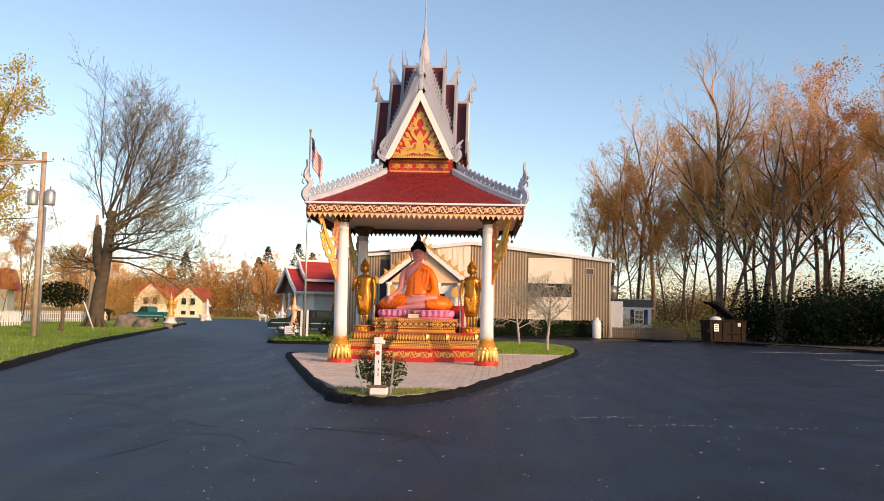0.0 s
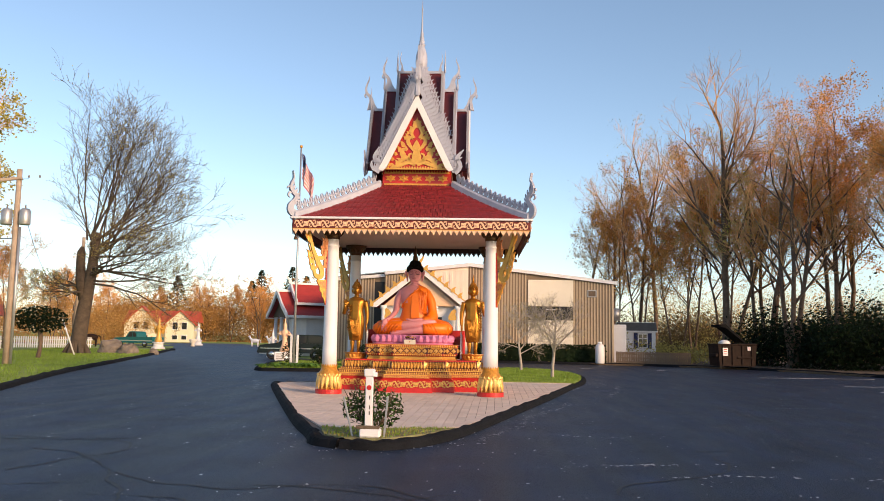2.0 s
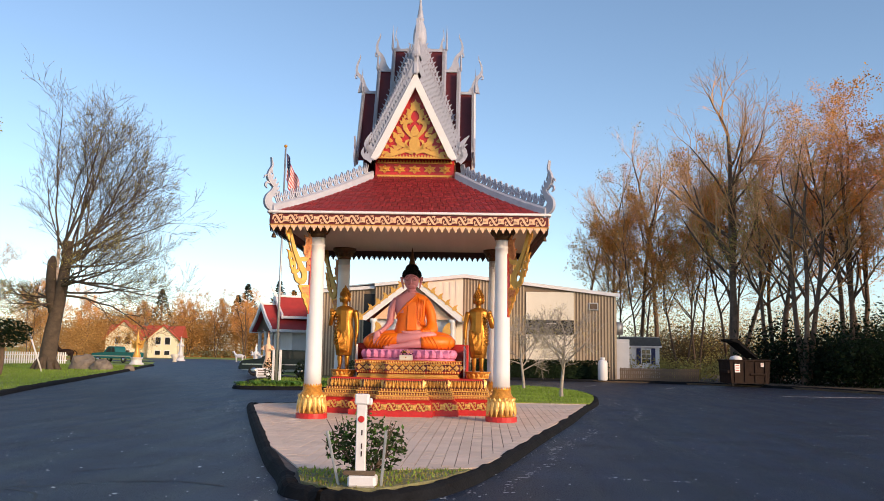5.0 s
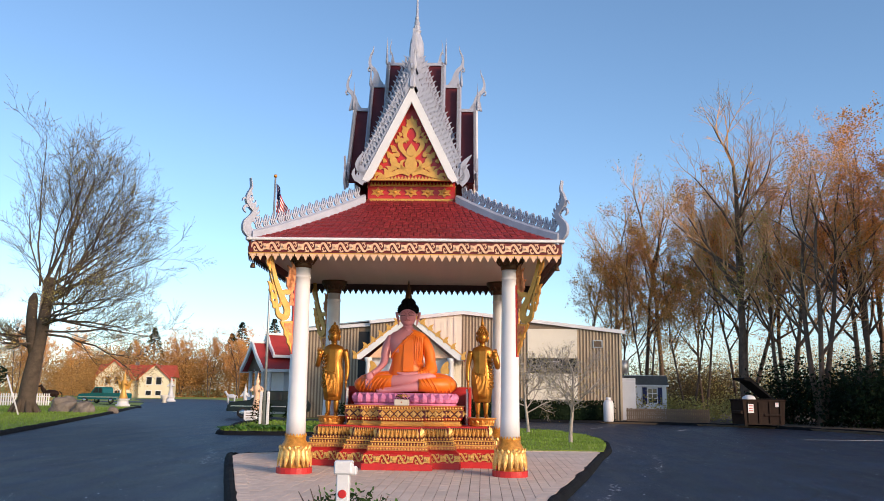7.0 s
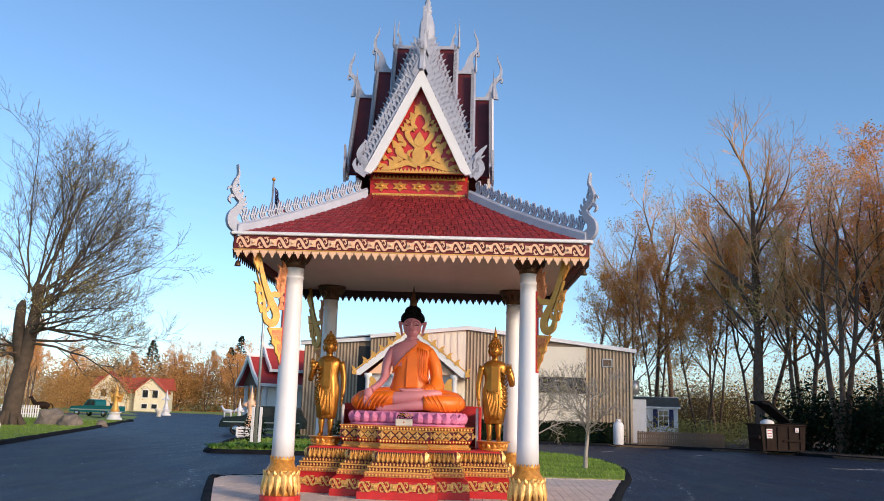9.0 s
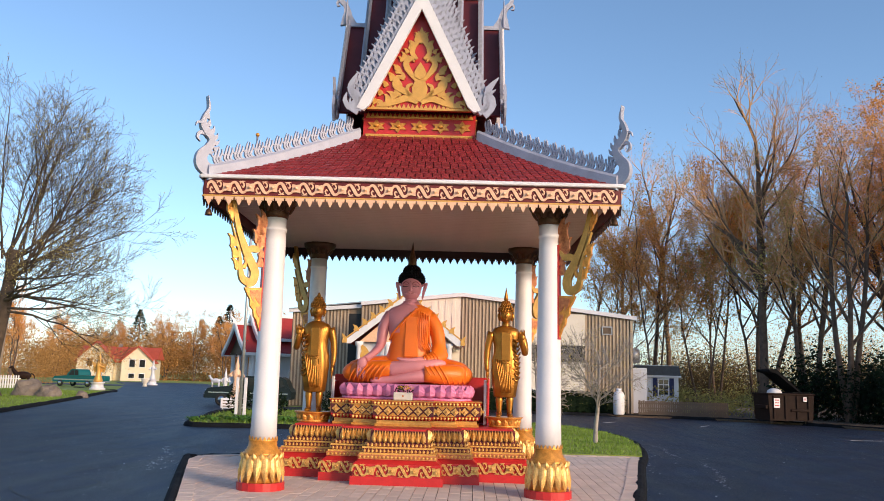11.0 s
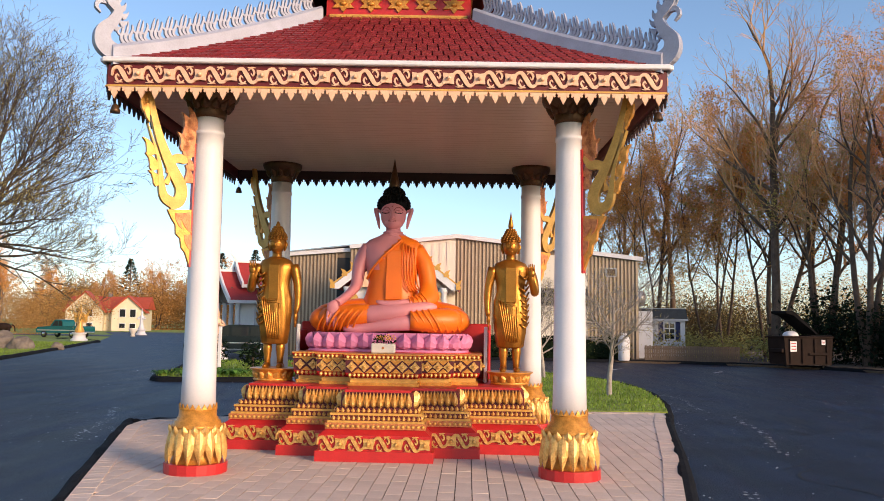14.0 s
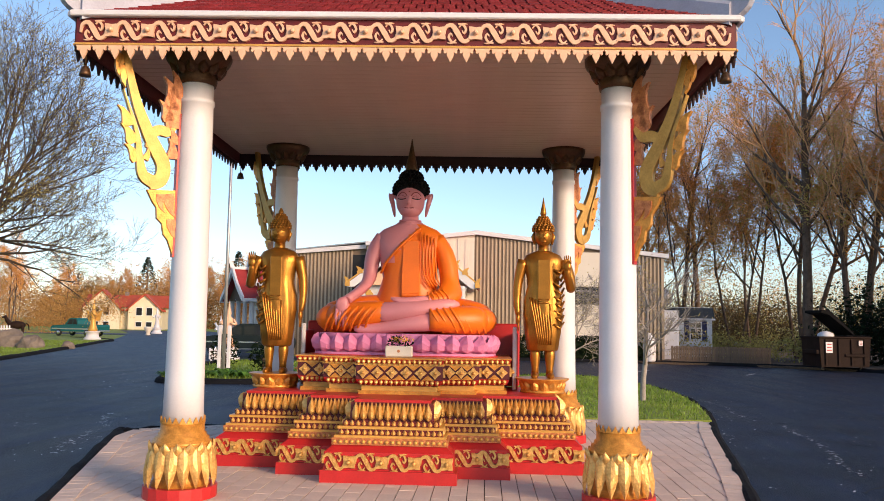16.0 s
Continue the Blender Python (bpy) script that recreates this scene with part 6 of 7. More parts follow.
def arch_window(owner, x, z, w, h):
    o = [(-w / 2, 0), (w / 2, 0), (w / 2, h * 0.62), (w * 0.3, h * 0.85), (0, h), (-w * 0.3, h * 0.85), (-w / 2, h * 0.62)]
    win = part("window", plate(bmesh.new(), o, 0.08, pose(x, 0, z)), REDP, owner, "pointed red-framed window")
    part("pane", plate(bmesh.new(), [(a * 0.65, b * 0.72 + h * 0.1) for a, b in o], 0.04, pose(x, -0.07, z)), GLASS, win)


def temple():
    t = thing("temple_hall", "white temple hall with a two-tier red roof edged in white", "temple", pose(-16.6, 66.6, 0, 0, 0, 30))
    part("wall", B((6.0, 3.0, 1.6), (9.4, 5.0, 3.2)), WHITE, t)
    part("base", B((5.0, 3.0, 0.2), (12.0, 6.4, 0.4)), CREAM, t)
    for y in (0.3, 2.1, 3.9, 5.7):
        part("column", lathe(bmesh.new(), [(0.22, 0.4), (0.16, 0.55), (0.14, 2.9), (0.22, 3.15)], 12, (0.2, y, 0)), WHITE, t)
    for tier, (x0, x1, zr, zf, hw) in enumerate(((-0.5, 11.6, 5.1, 3.1, 3.05), (0.6, 10.6, 5.75, 4.15, 2.0))):
        for sg in (-1, 1):
            o = [(0, zr), (sg * hw * 0.5, (zr + zf) / 2 - 0.12), (sg * hw, zf), (sg * hw, zf - 0.12), (0, zr - 0.14)]
            m = pose(x0, 3.0, 0, 0, 0, 90)
            part("roof", plate(bmesh.new(), o if sg > 0 else o[::-1], -(x1 - x0), m @ pose(0, -(x1 - x0), 0)), RED_ROOF, t, "red tiled roof plane")
            for xe in (x0 - 0.06, x1 + 0.06):
                o2 = [(0, zr + 0.18), (sg * hw * 0.5, (zr + zf) / 2 + 0.06), (sg * (hw + 0.1), zf + 0.16), (sg * (hw + 0.1), zf - 0.18), (sg * hw * 0.5, (zr + zf) / 2 - 0.32), (0, zr - 0.25)]
                part("bargeboard", plate(bmesh.new(), o2 if sg > 0 else o2[::-1], 0.14, pose(xe, 3.0, 0, 0, 0, 90)), WHITE, t)
            part("eave_board", B(((x0 + x1) / 2, 3.0 + sg * hw, zf - 0.06), (x1 - x0, 0.12, 0.2)), WHITE, t)
        part("ridge_cap", B(((x0 + x1) / 2, 3.0, zr + 0.06), (x1 - x0, 0.22, 0.16)), WHITE, t)
        part("horn", plate(bmesh.new(), ribbon([(0, 0), (-0.1, 0.25), (-0.3, 0.45), (-0.34, 0.8)], [0.14, 0.09, 0.05, 0.01]), 0.08, pose(x0, 3.0, zr + 0.1)), WHITE, t)
    part("gable_panel", plate(bmesh.new(), [(-3.0, 3.05), (3.0, 3.05), (0, 4.95)], 0.1, pose(0.1, 3.0, 0, 0, 0, -90)), WOODW, t, "brown boarded gable")
    for x in (3.2, 5.6, 8.0):
        arch_window(part("window_bay", B((x, 0.47, 1.7), (0.9, 0.06, 2.0)), WHITE, t), x, 0.95, 0.75, 1.7)
    for o in t.children:
        if o.name.startswith("window_bay"):
            for c in o.children:
                c.location.y = 0.44


temple()


def house():
    h = thing("house", "pale yellow house with twin gables and an orange-red roof", "house", pose(-61.0, 148, 0.0, 0, 0, 14) @ Matrix.Diagonal((0.88, 1, 1, 1)))
    part("wall", B((0, 4, 1.9), (13.5, 8, 3.8)), IVORY, h)
    part("roof", plate(bmesh.new(), [(-0.6, 3.6), (9.0, 3.6), (4.2, 5.7)], -14.6, pose(7.3, 0, 0, 0, 0, 90)), ORROOF, h)
    for x, w, zt in ((-3.6, 6.4, 6.3), (3.9, 5.6, 5.7)):
        g = part("gable", plate(bmesh.new(), [(x - w / 2, 0), (x + w / 2, 0), (x + w / 2, 3.4), (x, zt - 0.2), (x - w / 2, 3.4)], 1.6), IVORY, h)
        for sg in (-1, 1):
            o = [(x, zt + 0.1), (x + sg * (w / 2 + 0.5), 3.1), (x + sg * (w / 2 + 0.5), 2.9), (x, zt - 0.15)]
            part("gable_roof", plate(bmesh.new(), o if sg < 0 else o[::-1], 4.0, y0=2.0), ORROOF, h)
        for dx in (-0.9, 0.9):
            for z, hh in ((0.55, 0.9), (2.6, 1.4)):
                w_ = part("window", B((x + dx, -1.63, z + 0.3), (1.15, 0.08, hh), 0.02), WHITE, h)
                part("pane", B((x + dx, -1.69, z + 0.3), (0.95, 0.04, hh - 0.2)), GLASS, w_)
    part("chimney", B((-0.4, 4.2, 5.6), (0.7, 0.6, 1.2)), STONE, h)


house()
shop = thing("red_roofed_house", "low house with a red roof behind a white fence", "house", pose(-52, 76, 0, 0, 0, 25))
part("wall", B((0, 0, 1.5), (9, 5, 3.0)), IVORY, shop)
part("roof", plate(bmesh.new(), [(-5.2, 2.9), (5.2, 2.9), (4.4, 4.9), (-4.4, 4.9)], 0.1, pose(0, 0, 0) @ pose(0, -2.0, 0.7, -35, 0, 0)), ORROOF, shop)
part("roof_mass", plate(bmesh.new(), [(-5.2, 2.95), (5.2, 2.95), (4.6, 5.0), (-4.6, 5.0)], -4.6, y0=-2.2), ORROOF, shop)
for x in (-2.5, 0.5, 3.2):
    w_ = part("window", B((x, -2.53, 1.6), (1.0, 0.08, 1.2)), WHITE, shop)
    part("pane", B((x, -2.58, 1.6), (0.8, 0.04, 1.0)), GLASS, w_)

PICK = finish("picket", B((0, 0, 0.5), (0.1, 0.03, 1.0), 0.01), WHITE)
for x, y, n, a in ((-37, 50, 40, 62), (-46, 70, 60, 40)):
    pf = thing("picket_fence", "white picket fence along the lawn", "fence", pose(x, y, 0.1, 0, 0, a), "picket fences")
    for z in (0.3, 0.75):
        part("rail", B((n * 0.09, 0.03, z), (n * 0.18, 0.03, 0.07)), WHITE, pf)
    for k in range(n):
        piece("picket", PICK, pf, pose(k * 0.18, 0, 0))


def wheel(owner, x, y, r):
    w = part("wheel", lathe(bmesh.new(), [(r * 0.8, -0.1), (r, -0.06), (r, 0.06), (r * 0.8, 0.1)], 20, (x, y, r), rot=Matrix.Rotation(math.pi / 2, 4, "X")), RUBBER, owner)
    part("rim", lathe(bmesh.new(), [(r * 0.62, -0.11), (r * 0.55, 0.11), (r * 0.2, 0.12)], 16, (x, y, r), rot=Matrix.Rotation(math.pi / 2, 4, "X")), CHROME, w)


def pickup():
    c = thing("pickup_truck", "teal pickup truck parked beside the drive", "pickup truck", pose(-41.0, 94.0, 0.0, 0, 0, -18) @ Matrix.Scale(0.96, 4))
    body = [(-2.9, 0.45), (2.8, 0.45), (2.85, 0.95), (2.8, 1.15), (0.35, 1.15), (0.3, 1.15), (-1.25, 1.12), (-2.75, 1.02), (-2.92, 0.8)]
    part("body", plate(bmesh.new(), body, 1.9, y0=0.95), TEAL, c)
    part("stripe", B((0, -0.96, 0.72), (5.5, 0.02, 0.12)), CHROME, c, "pale side stripe")
    cab = part("cab", plate(bmesh.new(), [(-1.3, 1.1), (0.42, 1.1), (0.38, 1.55), (0.2, 1.78), (-0.55, 1.8), (-0.75, 1.72)], 1.6, y0=0.8), TEAL, c)
    part("side_window", plate(bmesh.new(), [(-1.0, 1.16), (-0.25, 1.16), (-0.25, 1.68), (-0.62, 1.68)], 0.02, y0=-0.8), GLASS, cab)
    part("side_window", plate(bmesh.new(), [(-0.17, 1.16), (0.3, 1.16), (0.26, 1.5), (0.15, 1.68), (-0.17, 1.68)], 0.02, y0=-0.8), GLASS, cab)
    part("bed", B((1.6, 0, 1.12), (2.2, 1.6, 0.08)), RUBBER, c)
    part("bumper", B((2.9, 0, 0.55), (0.12, 1.8, 0.18), 0.03), CHROME, c)
    part("front_bumper", B((-2.95, 0, 0.55), (0.14, 1.8, 0.2), 0.03), CHROME, c)
    part("headlight", B((-2.85, -0.7, 0.85), (0.12, 0.4, 0.18), 0.03), WHITE, c)
    for x in (-1.9, 1.7):
        for y in (-0.88, 0.88):
            wheel(c, x, y, 0.36)


pickup()


def wagon(x, y, turn, name, label):
    c = thing(name, label, "car", pose(x, y, 0.02, 0, 0, turn))
    part("body", plate(bmesh.new(), [(-2.25, 0.4), (2.25, 0.4), (2.3, 0.8), (2.15, 1.02), (-1.1, 1.05), (-2.15, 0.92), (-2.3, 0.7)], 1.75, y0=0.87), NAVY, c)
    cab = part("cabin", plate(bmesh.new(), [(-1.15, 1.0), (2.15, 1.0), (1.95, 1.45), (1.7, 1.58), (-0.1, 1.6), (-0.4, 1.5)], 1.5, y0=0.75), NAVY, c)
    for o in ([(-0.9, 1.05), (-0.1, 1.05), (-0.1, 1.48), (-0.38, 1.46)], [(0.0, 1.05), (0.85, 1.05), (0.85, 1.5), (0.0, 1.5)], [(0.95, 1.05), (1.95, 1.05), (1.75, 1.45), (0.95, 1.5)]):
        part("side_window", plate(bmesh.new(), o, 0.02, y0=-0.75), GLASS, cab)
    part("bumper", B((-2.28, 0, 0.5), (0.14, 1.7, 0.2), 0.03), RUBBER, c)
    part("headlight", B((-2.22, -0.62, 0.76), (0.12, 0.36, 0.16), 0.03), WHITE, c)
    part("side_strip", B((0, -0.885, 0.7), (4.2, 0.02, 0.06)), CHROME, c)
    for xx in (-1.4, 1.4):
        for yy in (-0.8, 0.8):
            wheel(c, xx, yy, 0.33)


wagon(-13.9, 57.0, 4, "parked_car", "dark green estate car parked before the temple")

# flag pole
fp = thing("flagpole", "white flagpole with a folded hanging flag", "flagpole", pose(-10.35, 42.3, 0.1))
part("pole", lathe(bmesh.new(), [(0.06, 0), (0.055, 4), (0.04, 10.6)], 12), GREY, fp, "pale metal pole")
part("ball", ball(bmesh.new(), (0, 0, 10.68), 0.08, 0, 12), GOLD, fp)
for x in (-0.14, 0.16):
    part("stub", B((x, 0, 0.75), (0.1, 0.1, 1.5), 0.01), WHITE, fp, "white support post")


def flag():
    n, mrow = 26, 13
    v, f, idx = [], [], []
    for j in range(mrow + 1):
        for i in range(n + 1):
            s, t = i / n, j / mrow
            x = 0.05 + 0.62 * s + 0.05 * math.sin(9 * s + 2 * t)
            y = 0.09 * math.sin(13 * s) + 0.03 * math.sin(5 * t)
            z = 10.35 - 1.25 * t - 1.35 * s ** 1.1 + 0.02 * math.sin(17 * s)
            v.append((x, y, z))
    for j in range(mrow):
        for i in range(n):
            a = j * (n + 1) + i
            f.append((a, a + 1, a + n + 2, a + n + 1))
            canton = i < n * 0.42 and j < 7
            idx.append(1 if canton else (0 if j % 2 == 0 else 2))
    ob = soup("flag", v, f, [FLAGR, FLAGB, WHITE], fp, idx=idx, smooth=True)
    tagged(ob, "hanging red and white striped flag with a blue corner")
    bm = bmesh.new()
    for j in range(4):
        for i in range(4):
            s, t = 0.06 + 0.085 * i, 0.07 + 0.12 * j
            p = (0.05 + 0.62 * s + 0.05 * math.sin(9 * s + 2 * t), 0.09 * math.sin(13 * s) + 0.03 * math.sin(5 * t) - 0.012, 10.35 - 1.25 * t - 1.35 * s ** 1.1)
            box(bm, p, (0.02, 0.006, 0.035))
    part("star_marks", bm, WHITE, ob)


flag()

# utility pole with transformers
up = thing("utility_pole", "weathered wooden utility pole with crossarm and two transformers", "utility pole", pose(-21.9, 37.9, 0.1))
part("pole", lathe(bmesh.new(), [(0.16, 0), (0.14, 4), (0.11, 8.6)], 14), POLE, up)
part("second_pole", lathe(bmesh.new(), [(0.06, 0), (0.06, 6.0)], 10, (0.22, -0.05, 0)), GREY, up, "grey cable conduit")
part("crossarm", B((0, -0.1, 8.1), (2.3, 0.1, 0.13)), POLE, up, at=pose(0, 0, 0, 0, -7, 12))
for x in (-0.42, 0.42):
    tr_ = part("transformer", lathe(bmesh.new(), [(0.22, 0), (0.24, 0.04), (0.24, 0.62), (0.15, 0.72)], 16, (x, -0.05, 6.1)), GREY, up, "grey transformer can")
    part("bushing", lathe(bmesh.new(), [(0.03, 0), (0.04, 0.1), (0.02, 0.2)], 8, (x, -0.05, 6.8)), STONE, tr_)
for x in (-1.0, -0.4, 0.5, 1.0):
    part("insulator", lathe(bmesh.new(), [(0.03, 0), (0.045, 0.06), (0.02, 0.12)], 8, (x, -0.1, 8.2)), STONE, up)
lp = thing("utility_pole", "leaning orange-lit wooden utility pole beyond the tree", "utility pole", pose(-38.6, 75, 0.1, 0, 2.5, 0))
part("pole", lathe(bmesh.new(), [(0.2, 0), (0.15, 10)], 12), POLE, lp)


def cable(a, b, sag, r=0.012):
    a, b = Vector(a), Vector(b)
    pts = [a.lerp(b, k / 12) - Vector((0, 0, sag * 4 * (k / 12) * (1 - k / 12))) for k in range(13)]
    ob = part("cable", tube(bmesh.new(), pts, r, 5), RUBBER)
    tagged(ob, "thin black overhead cable from the pole", "cable", "overhead cables")


for dx, z in ((-1.0, 8.25), (-0.4, 8.2), (0.5, 8.15)):
    cable((-21.9 + dx, 37.8, z + 0.1), (-52 + dx, 34, z + 1.6), 0.9)
cable((-21.9, 37.8, 5.6), (-52, 36, 6.0), 0.6, 0.02)
cable((-21.5, 37.9, 6.6), (-38.6, 75, 7.4), 2.6)
guy = thing("guy_wire_guard", "white plastic guard on a leaning guy wire", "guy wire", pose(-26.8, 53.0, 0.1, 0, -22, 0))
part("guard", lathe(bmesh.new(), [(0.045, 0), (0.045, 2.4)], 8), WHITE, guy)
part("wire", lathe(bmesh.new(), [(0.01, 2.4), (0.01, 4.2)], 5), RUBBER, guy)


# lawn ornaments
def boulder(x, y, r, seed):
    rnd = random.Random(seed)
    bm = bmesh.new()
    bmesh.ops.create_icosphere(bm, subdivisions=3, radius=1)
    for v in bm.verts:
        q = noise.noise(v.co * 1.6 + Vector((seed, 0, 0))) * 0.35 + noise.noise(v.co * 4) * 0.1
        v.co = Vector((v.co.x * r[0], v.co.y * r[1], v.co.z * r[2])) * (1 + q)
    ob = part("boulder", bm, STONE, at=pose(x, y, r[2] * 0.5))
    tagged(ob, "rough grey-brown boulder on the lawn", "boulder", "boulders on the lawn")


boulder(-27.9, 60.0, (0.95, 0.7, 0.7), 3)
boulder(-26.3, 59.4, (0.6, 0.5, 0.55), 5)
boulder(-25.6, 62.0, (0.35, 0.3, 0.3), 9)


def garden_statue(x, y, s, material, label, wings):
    bm = bmesh.new()
    lathe(bm, [(0.3, 0), (0.34, 0.1), (0.2, 0.5), (0.16, 0.9), (0.24, 1.25), (0.2, 1.45), (0.09, 1.55), (0.13, 1.68), (0.1, 1.82), (0.05, 2.0), (0.01, 2.3)], 14)
    for q in (-1, 1):
        tube(bm, smooth_path([(q * 0.22, 0, 1.4), (q * 0.42, -0.1, 1.15), (q * 0.2, -0.3, 1.2)], 3), 0.06, 8)
        if wings:
            plate(bm, [(q * p[0], p[1]) for p in flame(0.28, 0.95, 0.3)], 0.06, pose(q * 0.24, 0.15, 0.75, 0, q * 18, 0))
    bmesh.ops.recalc_face_normals(bm, faces=bm.faces)
    ob = new("garden_statue", finish("garden_statue", bm, material))
    ob.matrix_basis = pose(x, y, (0.1 if y < 90 and x < -20 else 0.0) + 0.62 * s) @ Matrix.Scale(s, 4)
    tagged(ob, label, "statue", "garden statues")
    pl = thing("plinth", "white moulded plinth under a garden statue", "plinth", pose(x, y, 0.1 if y < 90 and x < -20 else 0.0) @ Matrix.Scale(s, 4), "statue plinths")
    part("block", lathe(bmesh.new(), [(0.62, 0), (0.62, 0.14), (0.48, 0.2), (0.44, 0.5), (0.55, 0.56), (0.55, 0.62)], 8), WHITE, pl)


garden_statue(-31.9, 77.8, 1.05, GOLDB, "gilded winged garden statue on a white plinth", True)
garden_statue(-41.0, 112.5, 1.1, WHITE, "white garden statue on a plinth beyond the drive", False)
garden_statue(-13.6, 53.0, 0.9, CREAMG, "cream dancing garden statue before the parked car", False)
garden_statue(-16.4, 60.5, 0.7, WHITE, "white garden statue beside the drive", False)


def lying_animal(x, y, s, turn, material, label):
    bm = bmesh.new()
    ball(bm, (0, 0, 1.0), (0.75, 0.32, 0.36), 0, 14)
    tube(bm, smooth_path([(-0.55, 0, 1.1), (-0.85, 0, 1.5), (-0.9, 0, 1.75)], 3), [0.22, 0.2, 0.18, 0.16, 0.14, 0.12, 0.1], 10)
    tube(bm, [(-0.85, 0, 1.78), (-1.2, 0, 1.65)], [0.13, 0.07], 8)
    for q, p in ((-0.5, -0.15), (-0.5, 0.15), (0.5, -0.15), (0.5, 0.15)):
        tube(bm, [(q, p, 0.9), (q, p, 0.0)], [0.12, 0.06], 8)
    tube(bm, smooth_path([(0.7, 0, 1.2), (0.95, 0, 1.0), (1.0, 0, 0.6)], 3), 0.05, 6)
    ob = new("animal_statue", finish("animal_statue", bm, material))
    ob.matrix_basis = pose(x, y, 0.1 if y < 100 else -0.03, 0, 0, turn) @ Matrix.Scale(s, 4)
    tagged(ob, label, "statue", "animal statues")


lying_animal(-41.5, 84.0, 0.95, 20, RUSTBR, "brown standing deer statue on the lawn")
lying_animal(-33.0, 112.0, 0.8, 0, WHITE, "small white animal statue beyond the lot")
lying_animal(-30.5, 111.5, 0.8, 0, WHITE, "small white animal statue beyond the lot")
urn = thing("urn", "pale stone urn at the drive's end", "urn", pose(-38.5, 104, 0.0))
part("bowl", lathe(bmesh.new(), [(0.3, 0), (0.2, 0.2), (0.25, 0.35), (0.5, 0.8), (0.45, 0.9)], 12), CREAM, urn)
sg = thing("lawn_sign", "low white sign board at the drive's edge", "sign", pose(-12.9, 49.5, 0.05, 0, 0, 10))
part("board", B((0, 0, 0.35), (0.7, 0.06, 0.45), 0.02), WHITE, sg)
for q in range(3):
    part("bar", B((0, -0.034, 0.46 - 0.12 * q), (0.5, 0.008, 0.04)), WOODW, sg)
for x in (-0.25, 0.25):
    part("leg", B((x, 0, 0.07), (0.06, 0.05, 0.14)), WHITE, sg)

# ---- trees and planting ----
def bough(acc, p, d, length, r0, r1, segs, sides, wander, lift, rnd):
    """One tapered limb; returns its spine."""
    v, f = acc
    spine = [(p.copy(), d.copy(), r0)]
    for k in range(segs):
        d = (d + Vector((rnd.gauss(0, wander), rnd.gauss(0, wander), rnd.gauss(0, wander) + lift))).normalized()
        p = p + d * (length / segs)
        spine.append((p.copy(), d.copy(), r0 + (r1 - r0) * (k + 1) / segs))
    base = len(v)
    for q, dd, r in spine:
        u = dd.orthogonal().normalized()
        w = dd.cross(u)
        for s in range(sides):
            a = 2 * math.pi * s / sides
            v.append(tuple(q + (u * math.cos(a) + w * math.sin(a)) * r))
    for k in range(segs):
        for s in range(sides):
            a, b = base + k * sides + s, base + k * sides + (s + 1) % sides
            f.append((a, b, b + sides, a + sides))
    return spine


